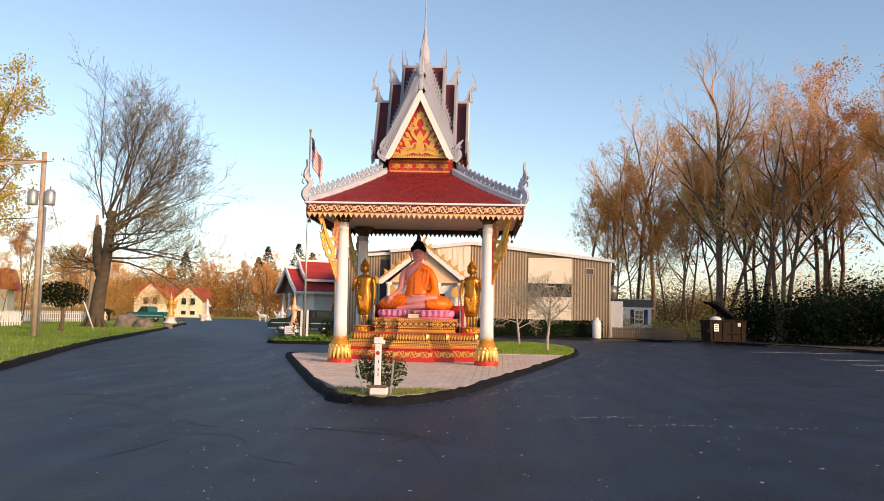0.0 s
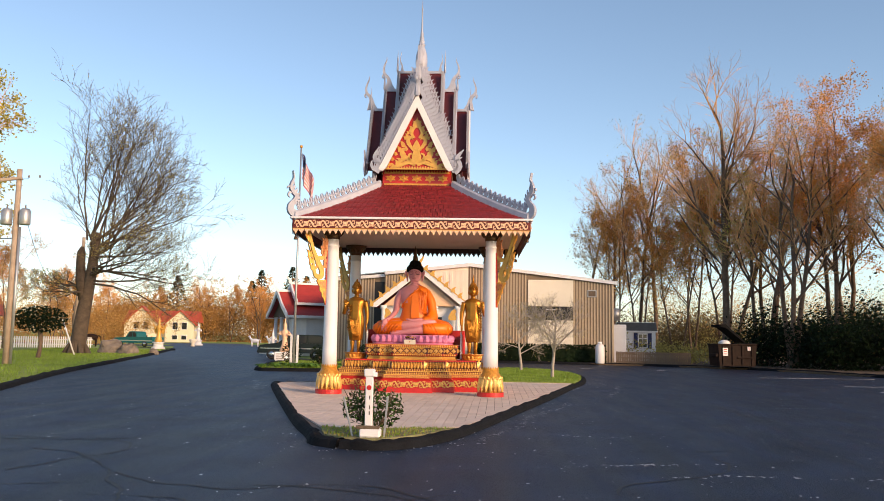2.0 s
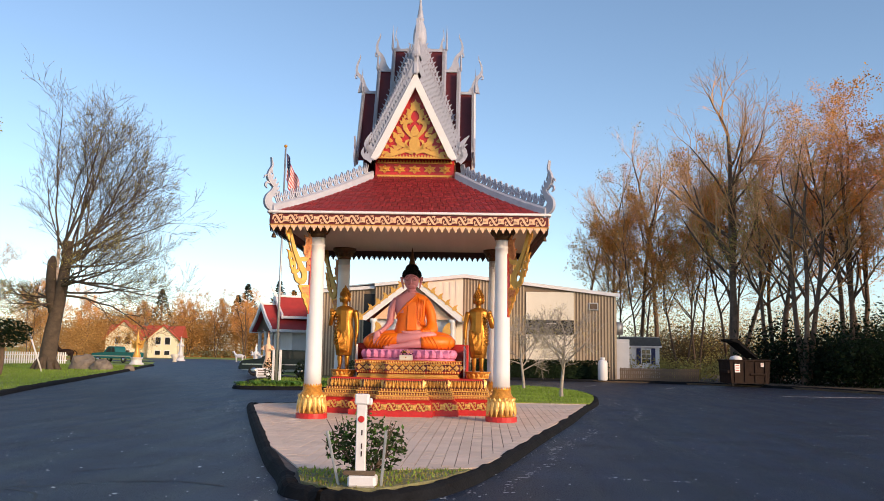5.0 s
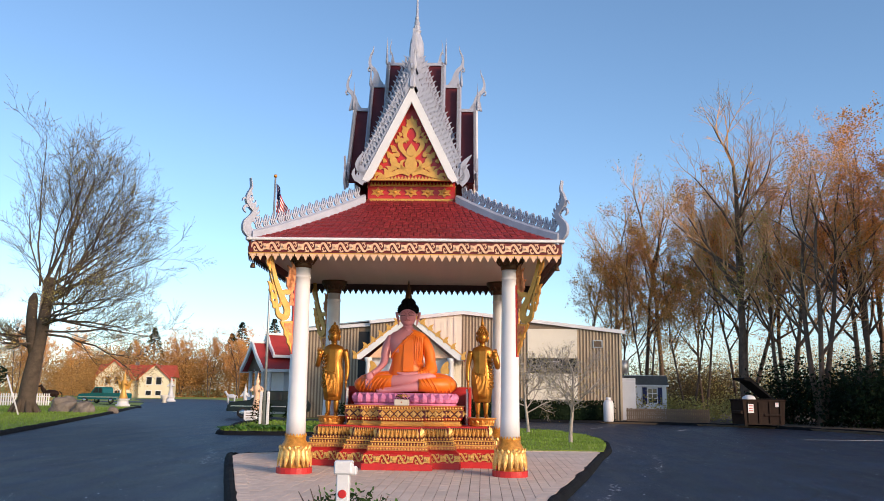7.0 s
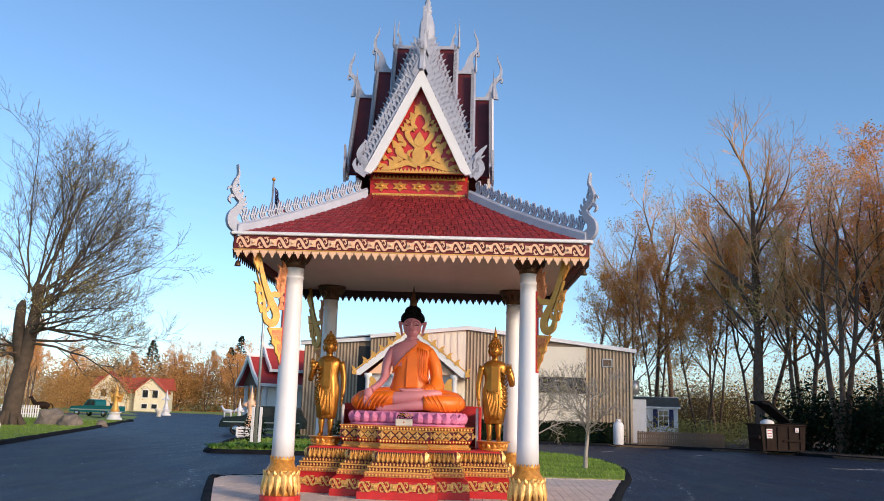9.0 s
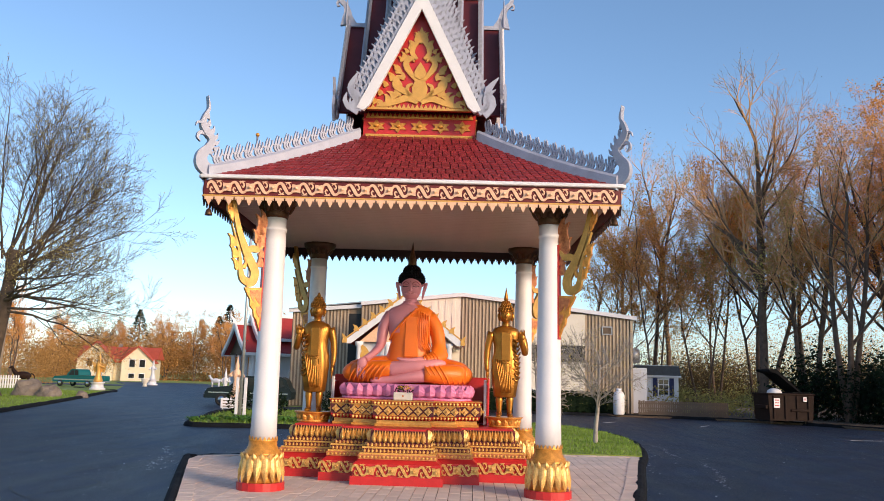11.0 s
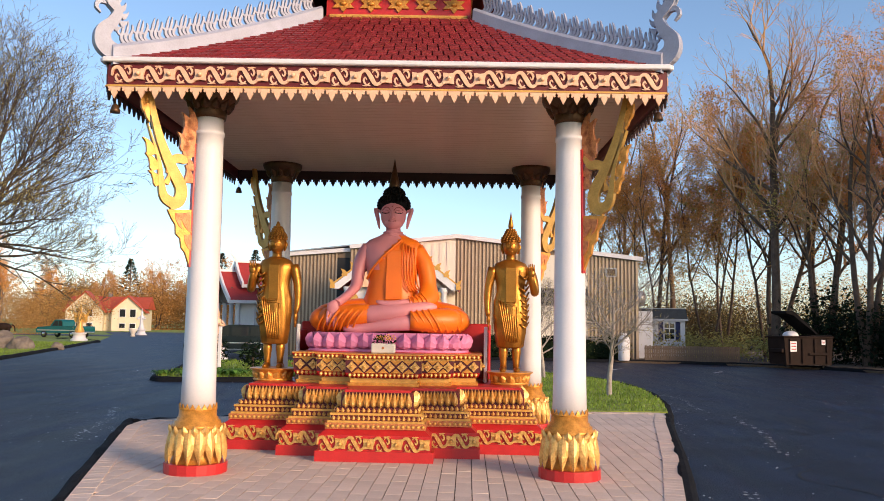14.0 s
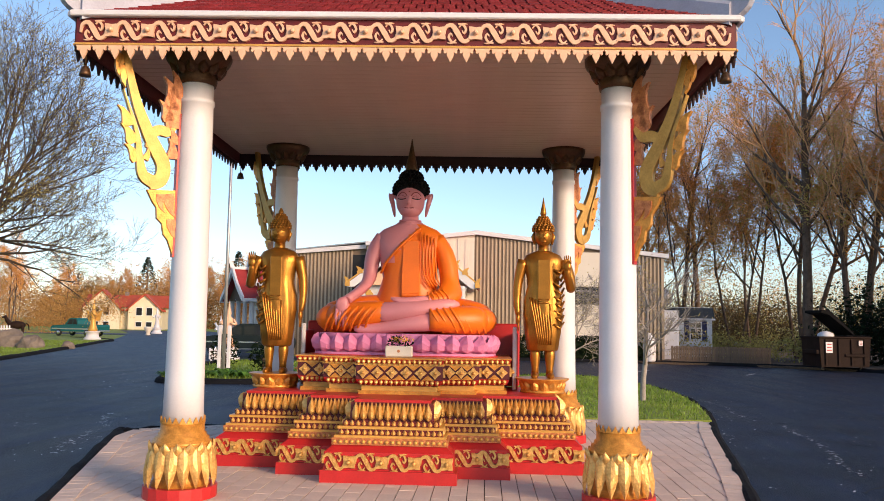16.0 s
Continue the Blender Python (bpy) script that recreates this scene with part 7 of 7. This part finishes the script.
def plant_tree(name, label, at, seed, height, radius, clear, kids, spread, lift, leaf_n, leaf_size, leaf_mat, group, fork=1, lean=(0, 0), reach=0.42, twig=0.0085, bark=None, fine=None):
    """A bare-limbed tree: trunk and limbs, twigs, and small buds or leaves."""
    rnd = random.Random(seed)
    wood, twigs, lv, lf = ([], []), ([], []), [], []

    def leaves(p, n, s):
        for _ in range(n):
            q = p + Vector((rnd.gauss(0, 1), rnd.gauss(0, 1), rnd.gauss(0, 1))) * s
            u = Vector((rnd.gauss(0, 1), rnd.gauss(0, 1), rnd.gauss(0, 1))).normalized()
            w = u.orthogonal().normalized()
            z = leaf_size * rnd.uniform(0.5, 1.4)
            k = len(lv)
            lv.extend([tuple(q - u * z), tuple(q + w * z * 0.6), tuple(q + u * z), tuple(q - w * z * 0.6)])
            lf.append((k, k + 1, k + 2, k + 3))

    def limb(p, d, length, r, level):
        acc = wood if level < 2 else twigs
        segs, sides = (7, 9) if level == 0 else (5, 6) if level == 1 else (4, 4) if level == 2 else (3, 3)
        end = r * (0.45 if level == 0 else 0.3) if level < 3 else r * 0.5
        sp = bough(acc, p, d, length, r, end, segs, sides, 0.045 if level == 0 else 0.12, lift * (0.3 if level == 0 else 1), rnd)
        if level == 4 or (level == 3 and r < twig * 0.5):
            leaves(sp[-1][0], leaf_n, 0.16)
            return
        n = kids[level]
        for k in range(n):
            t = (clear if level == 0 else 0.22) + (1 - (clear if level == 0 else 0.22)) * ((k + rnd.random()) / n)
            i = min(segs - 1, int(t * segs))
            f = t * segs - i
            q = sp[i][0].lerp(sp[i + 1][0], f)
            rr = sp[i][2] + (sp[i + 1][2] - sp[i][2]) * f
            dd = sp[i][1]
            a = rnd.uniform(0, 6.283)
            side = (dd.orthogonal().normalized() * math.cos(a) + dd.cross(dd.orthogonal().normalized()) * math.sin(a))
            nd = (dd * math.cos(spread[level]) + side * math.sin(spread[level])).normalized()
            l = length * reach * (1.25 - 0.6 * t) * rnd.uniform(0.75, 1.2) if level == 0 else length * 0.52 * rnd.uniform(0.7, 1.2)
            limb(q, nd, l, max(twig, min(rr * 0.75, l * 0.022)), level + 1)
        if level < 3:
            limb(sp[-1][0], sp[-1][1], length * 0.35, max(twig, end), level + 1)

    for k in range(fork):
        a = 6.283 * k / fork + seed
        d = Vector((lean[0] + (0.16 * math.cos(a) if fork > 1 else 0), lean[1] + (0.16 * math.sin(a) if fork > 1 else 0), 1)).normalized()
        limb(Vector((0.12 * math.cos(a) * (fork > 1), 0.12 * math.sin(a) * (fork > 1), -0.1)), d, height * 0.78, radius * (1 if fork == 1 else 0.75), 0)
    t = thing(name, label, "tree", at, group)
    soup("trunk", wood[0], wood[1], bark or BARK, t, smooth=True)
    crown = soup("crown", twigs[0], twigs[1], fine or TWIG, t)
    if lf:
        soup("leaves", lv, lf, leaf_mat, crown)
    return t


ON = Matrix.Translation
K1 = (11, 6, 6, 4)
SP = (0.75, 0.7, 0.65, 0.6)
src = []
WG = "trees of the wood"
src.append(plant_tree("tree", "bare tall tree at the wood's edge with a dark straight trunk", pose(14.9, 61.0, 0.1), 1, 18.6, 0.28, 0.42, (13, 6, 5, 3), (0.80, 0.6, 0.6, 0.6), 0.06, 1, 0.035, OLIVE, WG, reach=0.44))
src.append(plant_tree("tree", "tree of the wood with rust-red spring buds", pose(20.6, 57.5, 0.1), 2, 16.0, 0.23, 0.36, (8, 4, 4, 3), (0.6, 0.6, 0.6, 0.6), 0.045, 15, 0.060, RUST, WG, fork=2, reach=0.36))
src.append(plant_tree("tree", "tree of the wood with yellow-green young leaves", pose(17.2, 60.0, 0.1), 3, 14.0, 0.2, 0.38, (7, 5, 4, 3), (0.65, 0.6, 0.6, 0.6), 0.05, 6, 0.052, YELG, WG, fork=2, reach=0.38))
src.append(plant_tree("tree", "slender tree of the wood with olive buds", pose(10.9, 71.0, 0.1), 4, 15.5, 0.17, 0.45, (8, 5, 4, 3), (0.55, 0.55, 0.6, 0.6), 0.07, 4, 0.045, OLIVE, WG, reach=0.36))
src.append(plant_tree("tree", "slender tree of the wood with orange buds", pose(13.0, 67.0, 0.1), 6, 12.5, 0.11, 0.36, (7, 4, 4, 3), (0.6, 0.6, 0.6, 0.6), 0.045, 14, 0.055, RUST, WG, fork=2, reach=0.36))
src.append(plant_tree("tree", "many-stemmed dark-barked tree with few leaves", pose(24.5, 52.0, 0.1), 7, 15.0, 0.26, 0.35, (7, 5, 4, 3), (0.6, 0.6, 0.6, 0.6), 0.05, 2, 0.042, OLIVE, WG, fork=3, reach=0.4))
rnd = random.Random(40)


def wood_copy(i, x, y, s):
    copy_thing(src[i], pose(x, y, 0.05, rnd.uniform(-2, 2), rnd.uniform(-2, 2), rnd.uniform(0, 360)) @ Matrix.Diagonal((s * rnd.uniform(0.92, 1.1), s * rnd.uniform(0.92, 1.1), s, 1)))


for i, x, y, s in ((3, 7.4, 77, 0.84), (4, 8.8, 72, 1.0), (3, 9.6, 76, 1.08), (4, 10.4, 69, 1.08), (3, 13.2, 77, 1.22), (4, 14.6, 69, 1.16), (4, 16.2, 66, 1.18), (2, 16.0, 64, 1.1),
                   (1, 18.8, 64, 1.0), (5, 17.9, 56.8, 0.95), (1, 22.8, 60, 1.02), (1, 24.6, 55.0, 1.0), (5, 22.4, 50.2, 0.98), (1, 27.5, 48.5, 1.0), (5, 28.0, 43.5, 1.0), (1, 32.0, 47, 1.05)):
    wood_copy(i, x, y, s)

# left-hand trees
big = thing("tree", "old lopped tree with a broken stump and fine upright shoots", "tree", pose(-28.8, 57.4, 0.1))
limbs, shoots, bud_v, bud_f = ([], []), ([], []), [], []


def spray(p, d, length, r, level, lift):
    """A limb that breaks into ever finer twigs tipped with small buds."""
    if p.x + d.x * length < -1.3 and p.z > 5.6:
        d = Vector((0.15, d.y, d.z)).normalized()
    sp = bough(limbs if level == 0 else shoots, p, d, length, r, max(0.007, r * 0.25), 7 if level == 0 else 4 if level < 3 else 2, 6 if level == 0 else 4 if level == 1 else 3, 0.10, lift, rnd)
    if level == 3:
        for q, u, _ in sp[1:]:
            u = Vector((rnd.gauss(0, 1), rnd.gauss(0, 1), rnd.gauss(0, 1))).normalized() * 0.045
            w = u.orthogonal().normalized() * 0.022
            k = len(bud_v)
            bud_v.extend([tuple(q), tuple(q + u + w), tuple(q + u * 2), tuple(q + u - w)])
            bud_f.append((k, k + 1, k + 2, k + 3))
        return
    for k in range((12, 6, 4)[level]):
        t = 0.2 + 0.8 * (k + rnd.random()) / (12, 6, 4)[level]
        i = min(len(sp) - 2, int(t * (len(sp) - 1)))
        q, u, rr = sp[i + 1]
        if q.x < -0.5 and q.z > 5.6:
            continue
        side = Vector((rnd.gauss(0, 1), rnd.gauss(0, 1), rnd.gauss(0.25, 0.8)))
        side = (side - u * side.dot(u)).normalized()
        spray(q, (u * 0.78 + side * 0.62).normalized(), length * (0.42 - 0.14 * t if level == 0 else 0.5) * rnd.uniform(0.7, 1.2), max(0.008, rr * 0.55), level + 1, lift + 0.02)


bough(limbs, Vector((-0.15, 0, -0.1)), Vector((0.05, 0, 1)).normalized(), 8.4, 0.56, 0.27, 9, 12, 0.02, 0, random.Random(3))
for k in range(7):
    bough(limbs, Vector((-0.15 + 0.42 * math.cos(0.9 * k), 0.42 * math.sin(0.9 * k), 0.75)), Vector((math.cos(0.9 * k) * 0.45, math.sin(0.9 * k) * 0.45, -1)).normalized(), 0.95, 0.12, 0.2, 3, 8, 0.05, 0, rnd)
for k in range(9):
    spray(Vector((0.2 + 0.35 * k * 0.6, rnd.gauss(0, 0.3), rnd.uniform(6.8, 7.8))), Vector((-0.02 + 0.07 * k + rnd.gauss(0, 0.05), rnd.gauss(0, 0.3), 1)).normalized(), 8.8 - 0.25 * k, 0.07, 0, 0.02)
for k, (dx, dz, z, l) in enumerate(((1, 0.75, 7.4, 9.0), (1, 0.45, 7.0, 8.6), (1, 0.2, 6.4, 8.4), (0.9, 0.0, 5.6, 8.0), (1, -0.15, 4.8, 7.4), (0.7, 0.9, 7.8, 9.2), (0.8, 0.6, 7.2, 8.6), (0.9, 0.3, 5.2, 7.6), (-1, 0.1, 4.6, 4.0), (-0.9, -0.05, 4.0, 4.2), (0.9, 0.1, 6.0, 8.4), (0.6, 0.5, 6.6, 8.4))):
    for _ in range(2):
        spray(Vector((0.3, 0, z + rnd.uniform(-0.4, 0.3))), Vector((dx, rnd.uniform(-0.7, 0.7), dz + rnd.uniform(-0.1, 0.15))).normalized(), l * rnd.uniform(0.68, 0.84), 0.085, 0, 0.035)
soup("trunk", limbs[0], limbs[1], BARKD, big, smooth=True)
crown = soup("crown", shoots[0], shoots[1], TWIGD, big)
soup("bud_growth", bud_v, bud_f, OLIVE, crown, "stuff")
part("stump", tube(bmesh.new(), [(0.05, 0, 3.6), (-0.18, 0, 4.9), (-0.30, 0.02, 6.0), (-0.28, 0, 6.9), (-0.24, 0.05, 7.25)], [0.3, 0.36, 0.30, 0.27, 0.12], 12), BARKD, big, "broken-off stump of the main stem")
plant_tree("tree", "tall tree with yellow-green young leaves beside the lot", pose(-32.9, 48.5, 0.1), 31, 14.5, 0.26, 0.3, (10, 6, 5, 4), SP, 0.05, 5, 0.085, YELG, "", reach=0.36)
for i, x, y, s in ((4, -42, 70, 0.7), (1, -54, 104, 0.6), (4, -59, 108, 0.7), (1, -50, 62, 0.65), (2, -56, 72, 0.8), (4, -39, 62, 0.45)):
    wood_copy(i, x, y, s)
for i, x, y, s in ((4, -72, 172, 0.9), (1, -64, 178, 0.75), (4, -56, 172, 0.95), (1, -49, 168, 0.72), (4, -43, 172, 0.9), (1, -37, 166, 0.7), (4, -31, 170, 0.85), (1, -26, 165, 0.65), (4, -80, 165, 0.95), (1, -86, 160, 0.75), (4, -22, 160, 0.8), (1, -53, 185, 0.8), (4, -68, 188, 1.0)):
    wood_copy(i, x, y, s)


def leaf_cloud(name, boxes, n, size, material, seed, label):
    """Loose leaves in uneven overlapping clumps, one object."""
    r = random.Random(seed)
    v, f = [], []
    for (cx, cy, cz, rx, ry, rz) in boxes:
        for _ in range(n):
            q = Vector((r.gauss(0, 0.45), r.gauss(0, 0.45), r.gauss(0, 0.45)))
            p = Vector((cx + q.x * rx, cy + q.y * ry, max(0.05, cz + q.z * rz)))
            u = Vector((r.gauss(0, 1), r.gauss(0, 1), r.gauss(0, 1))).normalized()
            w = u.orthogonal().normalized()
            s = size * r.uniform(0.5, 1.4)
            k = len(v)
            v += [tuple(p - u * s), tuple(p + w * s * 0.6), tuple(p + u * s), tuple(p - w * s * 0.6)]
            f.append((k, k + 1, k + 2, k + 3))
    tagged(soup(name, v, f, material, kind="stuff"), label, "foliage")


r2 = random.Random(77)
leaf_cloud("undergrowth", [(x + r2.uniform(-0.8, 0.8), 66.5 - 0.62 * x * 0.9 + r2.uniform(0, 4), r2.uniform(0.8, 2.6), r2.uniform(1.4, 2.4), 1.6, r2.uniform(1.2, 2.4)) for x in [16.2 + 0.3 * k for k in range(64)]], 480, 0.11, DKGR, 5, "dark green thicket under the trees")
leaf_cloud("undergrowth", [(r2.uniform(9, 17), r2.uniform(60, 68), r2.uniform(0.4, 1.2), 1.2, 1.2, 0.9) for _ in range(22)], 220, 0.08, OLIVE, 6, "olive scrub before the wood")
leaf_cloud("midstory", [(r2.uniform(10, 36), r2.uniform(60, 82), r2.uniform(2.0, 6.5), r2.uniform(1.5, 3.0), 2.0, r2.uniform(1.5, 2.8)) for _ in range(30)], 300, 0.05, OLIVE, 14, "sparse olive saplings inside the wood")
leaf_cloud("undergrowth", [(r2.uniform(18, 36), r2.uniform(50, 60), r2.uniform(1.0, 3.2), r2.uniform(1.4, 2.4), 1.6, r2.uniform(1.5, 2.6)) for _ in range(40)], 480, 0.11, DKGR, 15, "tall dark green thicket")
leaf_cloud("far_wood", [(r2.uniform(-100, -15), r2.uniform(172, 200), r2.uniform(1.5, 7.5), r2.uniform(3, 6), 4, r2.uniform(3.0, 6.0)) for _ in range(230)], 600, 0.17, TAN, 8, "far rust-brown spring woods")
leaf_cloud("far_wood", [(r2.uniform(-78, -50), r2.uniform(104, 125), r2.uniform(1.0, 4.5), r2.uniform(2, 4), 3, r2.uniform(1.5, 3.5)) for _ in range(40)], 700, 0.09, TAN, 9, "rust-brown shrubs beyond the lawn")
leaf_cloud("far_wood", [(r2.uniform(16, 80), r2.uniform(84, 104), r2.uniform(2.0, 7.0), r2.uniform(3, 5), 4, r2.uniform(2.5, 4.0)) for _ in range(80)], 700, 0.075, TAN, 17, "rust-brown spring crowns deep in the wood")
leaf_cloud("far_wood", [(r2.uniform(10, 75), r2.uniform(82, 100), r2.uniform(0.6, 3.4), r2.uniform(3, 6), 4, r2.uniform(1.6, 3.2)) for _ in range(120)], 1300, 0.10, BROWNW, 10, "olive-brown distant thicket of the wood")


def pine(x, y, h, seed):
    r = random.Random(seed)
    t = thing("pine", "dark green pine above the far woods", "tree", pose(x, y, 0), "far pines")
    part("trunk", lathe(bmesh.new(), [(0.3, 0), (0.12, h)], 8), BARK, t)
    v, f = [], []
    for _ in range(900):
        z = r.uniform(0.45, 1.0)
        rad = (1.02 - z) * h * 0.42 * math.sqrt(r.random()) + 0.1
        a = r.uniform(0, 6.283)
        p = Vector((rad * math.cos(a), rad * math.sin(a), z * h - rad * 0.15))
        u = Vector((math.cos(a), math.sin(a), r.uniform(-0.2, 0.5))).normalized()
        w = u.orthogonal().normalized()
        k = len(v)
        v += [tuple(p - u * 0.35), tuple(p + w * 0.12), tuple(p + u * 0.35), tuple(p - w * 0.12)]
        f.append((k, k + 1, k + 2, k + 3))
    soup("crown", v, f, DKGR, t)


for k, (x, y, h) in enumerate(((-57, 196, 17), (-50, 198, 18), (-47, 200, 16), (-62, 205, 15), (-75, 190, 15))):
    pine(x, y, h, k)

# dark umbrella-shaped tree on the lawn
um = thing("tree", "small dark spreading tree with a flat crown", "tree", pose(-25.3, 46.3, 0.1))
part("trunk", tube(bmesh.new(), smooth_path([(0, 0, 0), (0.1, 0, 0.8), (0.0, 0, 1.7)], 4), [0.13, 0.12, 0.11, 0.1, 0.1, 0.1, 0.11, 0.12, 0.08], 10), BARK, um)
tuft("crown", um, (0, 0, 2.1), (1.5, 1.3, 0.75), 2200, 0.09, DKGR, 12)

# hedge under the hall and planting in the bed
hd = thing("hedge", "clipped dark hedge along the hall", "hedge", pose(2.2, 58.9, 0.1))
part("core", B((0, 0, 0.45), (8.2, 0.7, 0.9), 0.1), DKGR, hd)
hv = random.Random(15)
hb = [Vector((hv.uniform(-4.3, 4.3), hv.gauss(0, 0.3), hv.uniform(0.02, 1.18))) for _ in range(6500)]
vv, ff = [], []
for p in hb:
    u = Vector((hv.gauss(0, 1), hv.gauss(0, 1), hv.gauss(0, 1))).normalized()
    w = u.orthogonal().normalized()
    k = len(vv)
    vv += [tuple(p - u * 0.08), tuple(p + w * 0.05), tuple(p + u * 0.08), tuple(p - w * 0.05)]
    ff.append((k, k + 1, k + 2, k + 3))
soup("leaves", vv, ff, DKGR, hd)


def hosta(x, y, s, seed):
    t = thing("leafy_plant", "clump of fresh green leaves in the bed", "plant", pose(x, y, 0.12), "plants in the flagpole bed")
    r = random.Random(seed)
    bm = bmesh.new()
    for k in range(26):
        a, l = r.uniform(0, 6.283), s * r.uniform(0.5, 1.0)
        o = Matrix.Rotation(a, 4, "Z")
        pts = [(0, 0.02), (0.3, 0.28), (0.62, 0.36), (1.0, 0.16)]
        wid = [0.03, 0.14, 0.16, 0.01]
        prev = None
        for (q, z), w in zip(pts, wid):
            cur = [bm.verts.new(o @ Vector((q * l, -w * l, z * l * 1.3))), bm.verts.new(o @ Vector((q * l, w * l, z * l * 1.3)))]
            if prev:
                bm.faces.new((prev[0], cur[0], cur[1], prev[1]))
            prev = cur
    part("leaves", bm, GREEN, t)


hr = random.Random(31)
for k in range(34):
    hosta(-11.3 + 6.4 * hr.random(), 39.6 + 1.9 * hr.random(), hr.uniform(0.28, 0.5), k)
for k, (x, y, s) in enumerate(((-9.2, 42.8, 0.8), (-11.0, 44.5, 0.9), (-7.5, 45, 0.8))):
    b = thing("dark_shrub", "small dark evergreen shrub in the bed", "shrub", pose(x, y, 0.1), "shrubs in the bed")
    part("stem", tube(bmesh.new(), [(0, 0, 0), (0, 0, s * 0.6)], 0.04, 6), BARK, b)
    tuft("crown", b, (0, 0, s * 0.7), (s * 0.6, s * 0.6, s * 0.65), 600, 0.06, DKGR, 50 + k)

# two small pruned trees on the island's end
for k, (x, y, h) in enumerate(((1.45, 35.2, 2.7), (0.45, 41.5, 2.7))):
    plant_tree("small_tree", "small bare pruned tree on the island's grass", pose(x, y, Z0 + 0.03), 60 + k, h, 0.07, 0.38, (10, 7, 5, 3), (0.95, 0.7, 0.6, 0.6), 0.03, 1, 0.018, OLIVE, "small trees on the island", reach=0.66, twig=0.006, bark=PALEBARK, fine=PALEBARK)

# ---- paving bricks of the island ----
PAVED = [(-3.4, 16.68), (-2.6, 16.6), (-1.36, 17.0), (-0.95, 18.5), (-0.4, 21.3), (0.63, 25.86), (1.45, 30.0), (1.8, 31.4), (-1.8, 31.2), (-4.5, 30.45), (-6.0, 29.45), (-7.2, 28.65), (-7.15, 27.95), (-4.33, 18.9)]
isl = bpy.data.objects["island"]
BW, BL = 0.17, 0.34
BRICK = finish("brick", B((0, 0, 0), (BW - 0.010, BL - 0.010, 0.05)), PAVE)
rnd = random.Random(90)
bv, bf, laid = [], [], 0
for i in range(0, 58):
    x = -7.6 + i * BW
    for j in range(0, 54):
        y = 14.4 + (j + 0.5 * (i % 2)) * BL
        if not all(inside(x + a, y + b, PAVED) for a, b in ((0, -0.1), (0, 0.1))):
            continue
        if abs(x - AX) < 1.7 and 26.4 < y < 27.6:
            continue
        m = pose(x, y, Z0 - 0.025 + rnd.uniform(-0.002, 0.002), rnd.uniform(-0.3, 0.3), rnd.uniform(-0.3, 0.3), rnd.uniform(-0.6, 0.6))
        if 22.6 < y < 25.2 and laid < 300:
            piece("brick", BRICK, isl, m)
            laid += 1
        else:
            k = len(bv)
            bv += [tuple(m @ Vector((q[0] * (BW / 2 - 0.005), q[1] * (BL / 2 - 0.005), q[2] * 0.025))) for q in _cube]
            bf += [(k + 4, k + 5, k + 6, k + 7), (k, k + 1, k + 5, k + 4), (k + 1, k + 2, k + 6, k + 5), (k + 2, k + 3, k + 7, k + 6), (k + 3, k, k + 4, k + 7)]
soup("bricks", bv, bf, PAVEJ, isl, "stuff")

# soldier course along the kerb
bv, bf = [], []
for (x0, y0), (x1, y1) in zip(PAVED, PAVED[1:] + PAVED[:1]):
    l = math.hypot(x1 - x0, y1 - y0)
    n = max(1, int(l / 0.15))
    a = math.degrees(math.atan2(y1 - y0, x1 - x0))
    for i in range(n):
        m = pose(x0 + (x1 - x0) * (i + 0.5) / n, y0 + (y1 - y0) * (i + 0.5) / n, Z0 - 0.017 + rnd.uniform(-0.002, 0.003), 0, 0, a)
        k = len(bv)
        bv += [tuple(m @ Vector((q[0] * (l / n / 2 - 0.006), q[1] * 0.10, q[2] * 0.025))) for q in _cube]
        bf += [(k + 4, k + 5, k + 6, k + 7), (k, k + 1, k + 5, k + 4), (k + 1, k + 2, k + 6, k + 5), (k + 2, k + 3, k + 7, k + 6), (k + 3, k, k + 4, k + 7)]
soup("edge_bricks", bv, bf, PAVEJ, isl, "stuff")
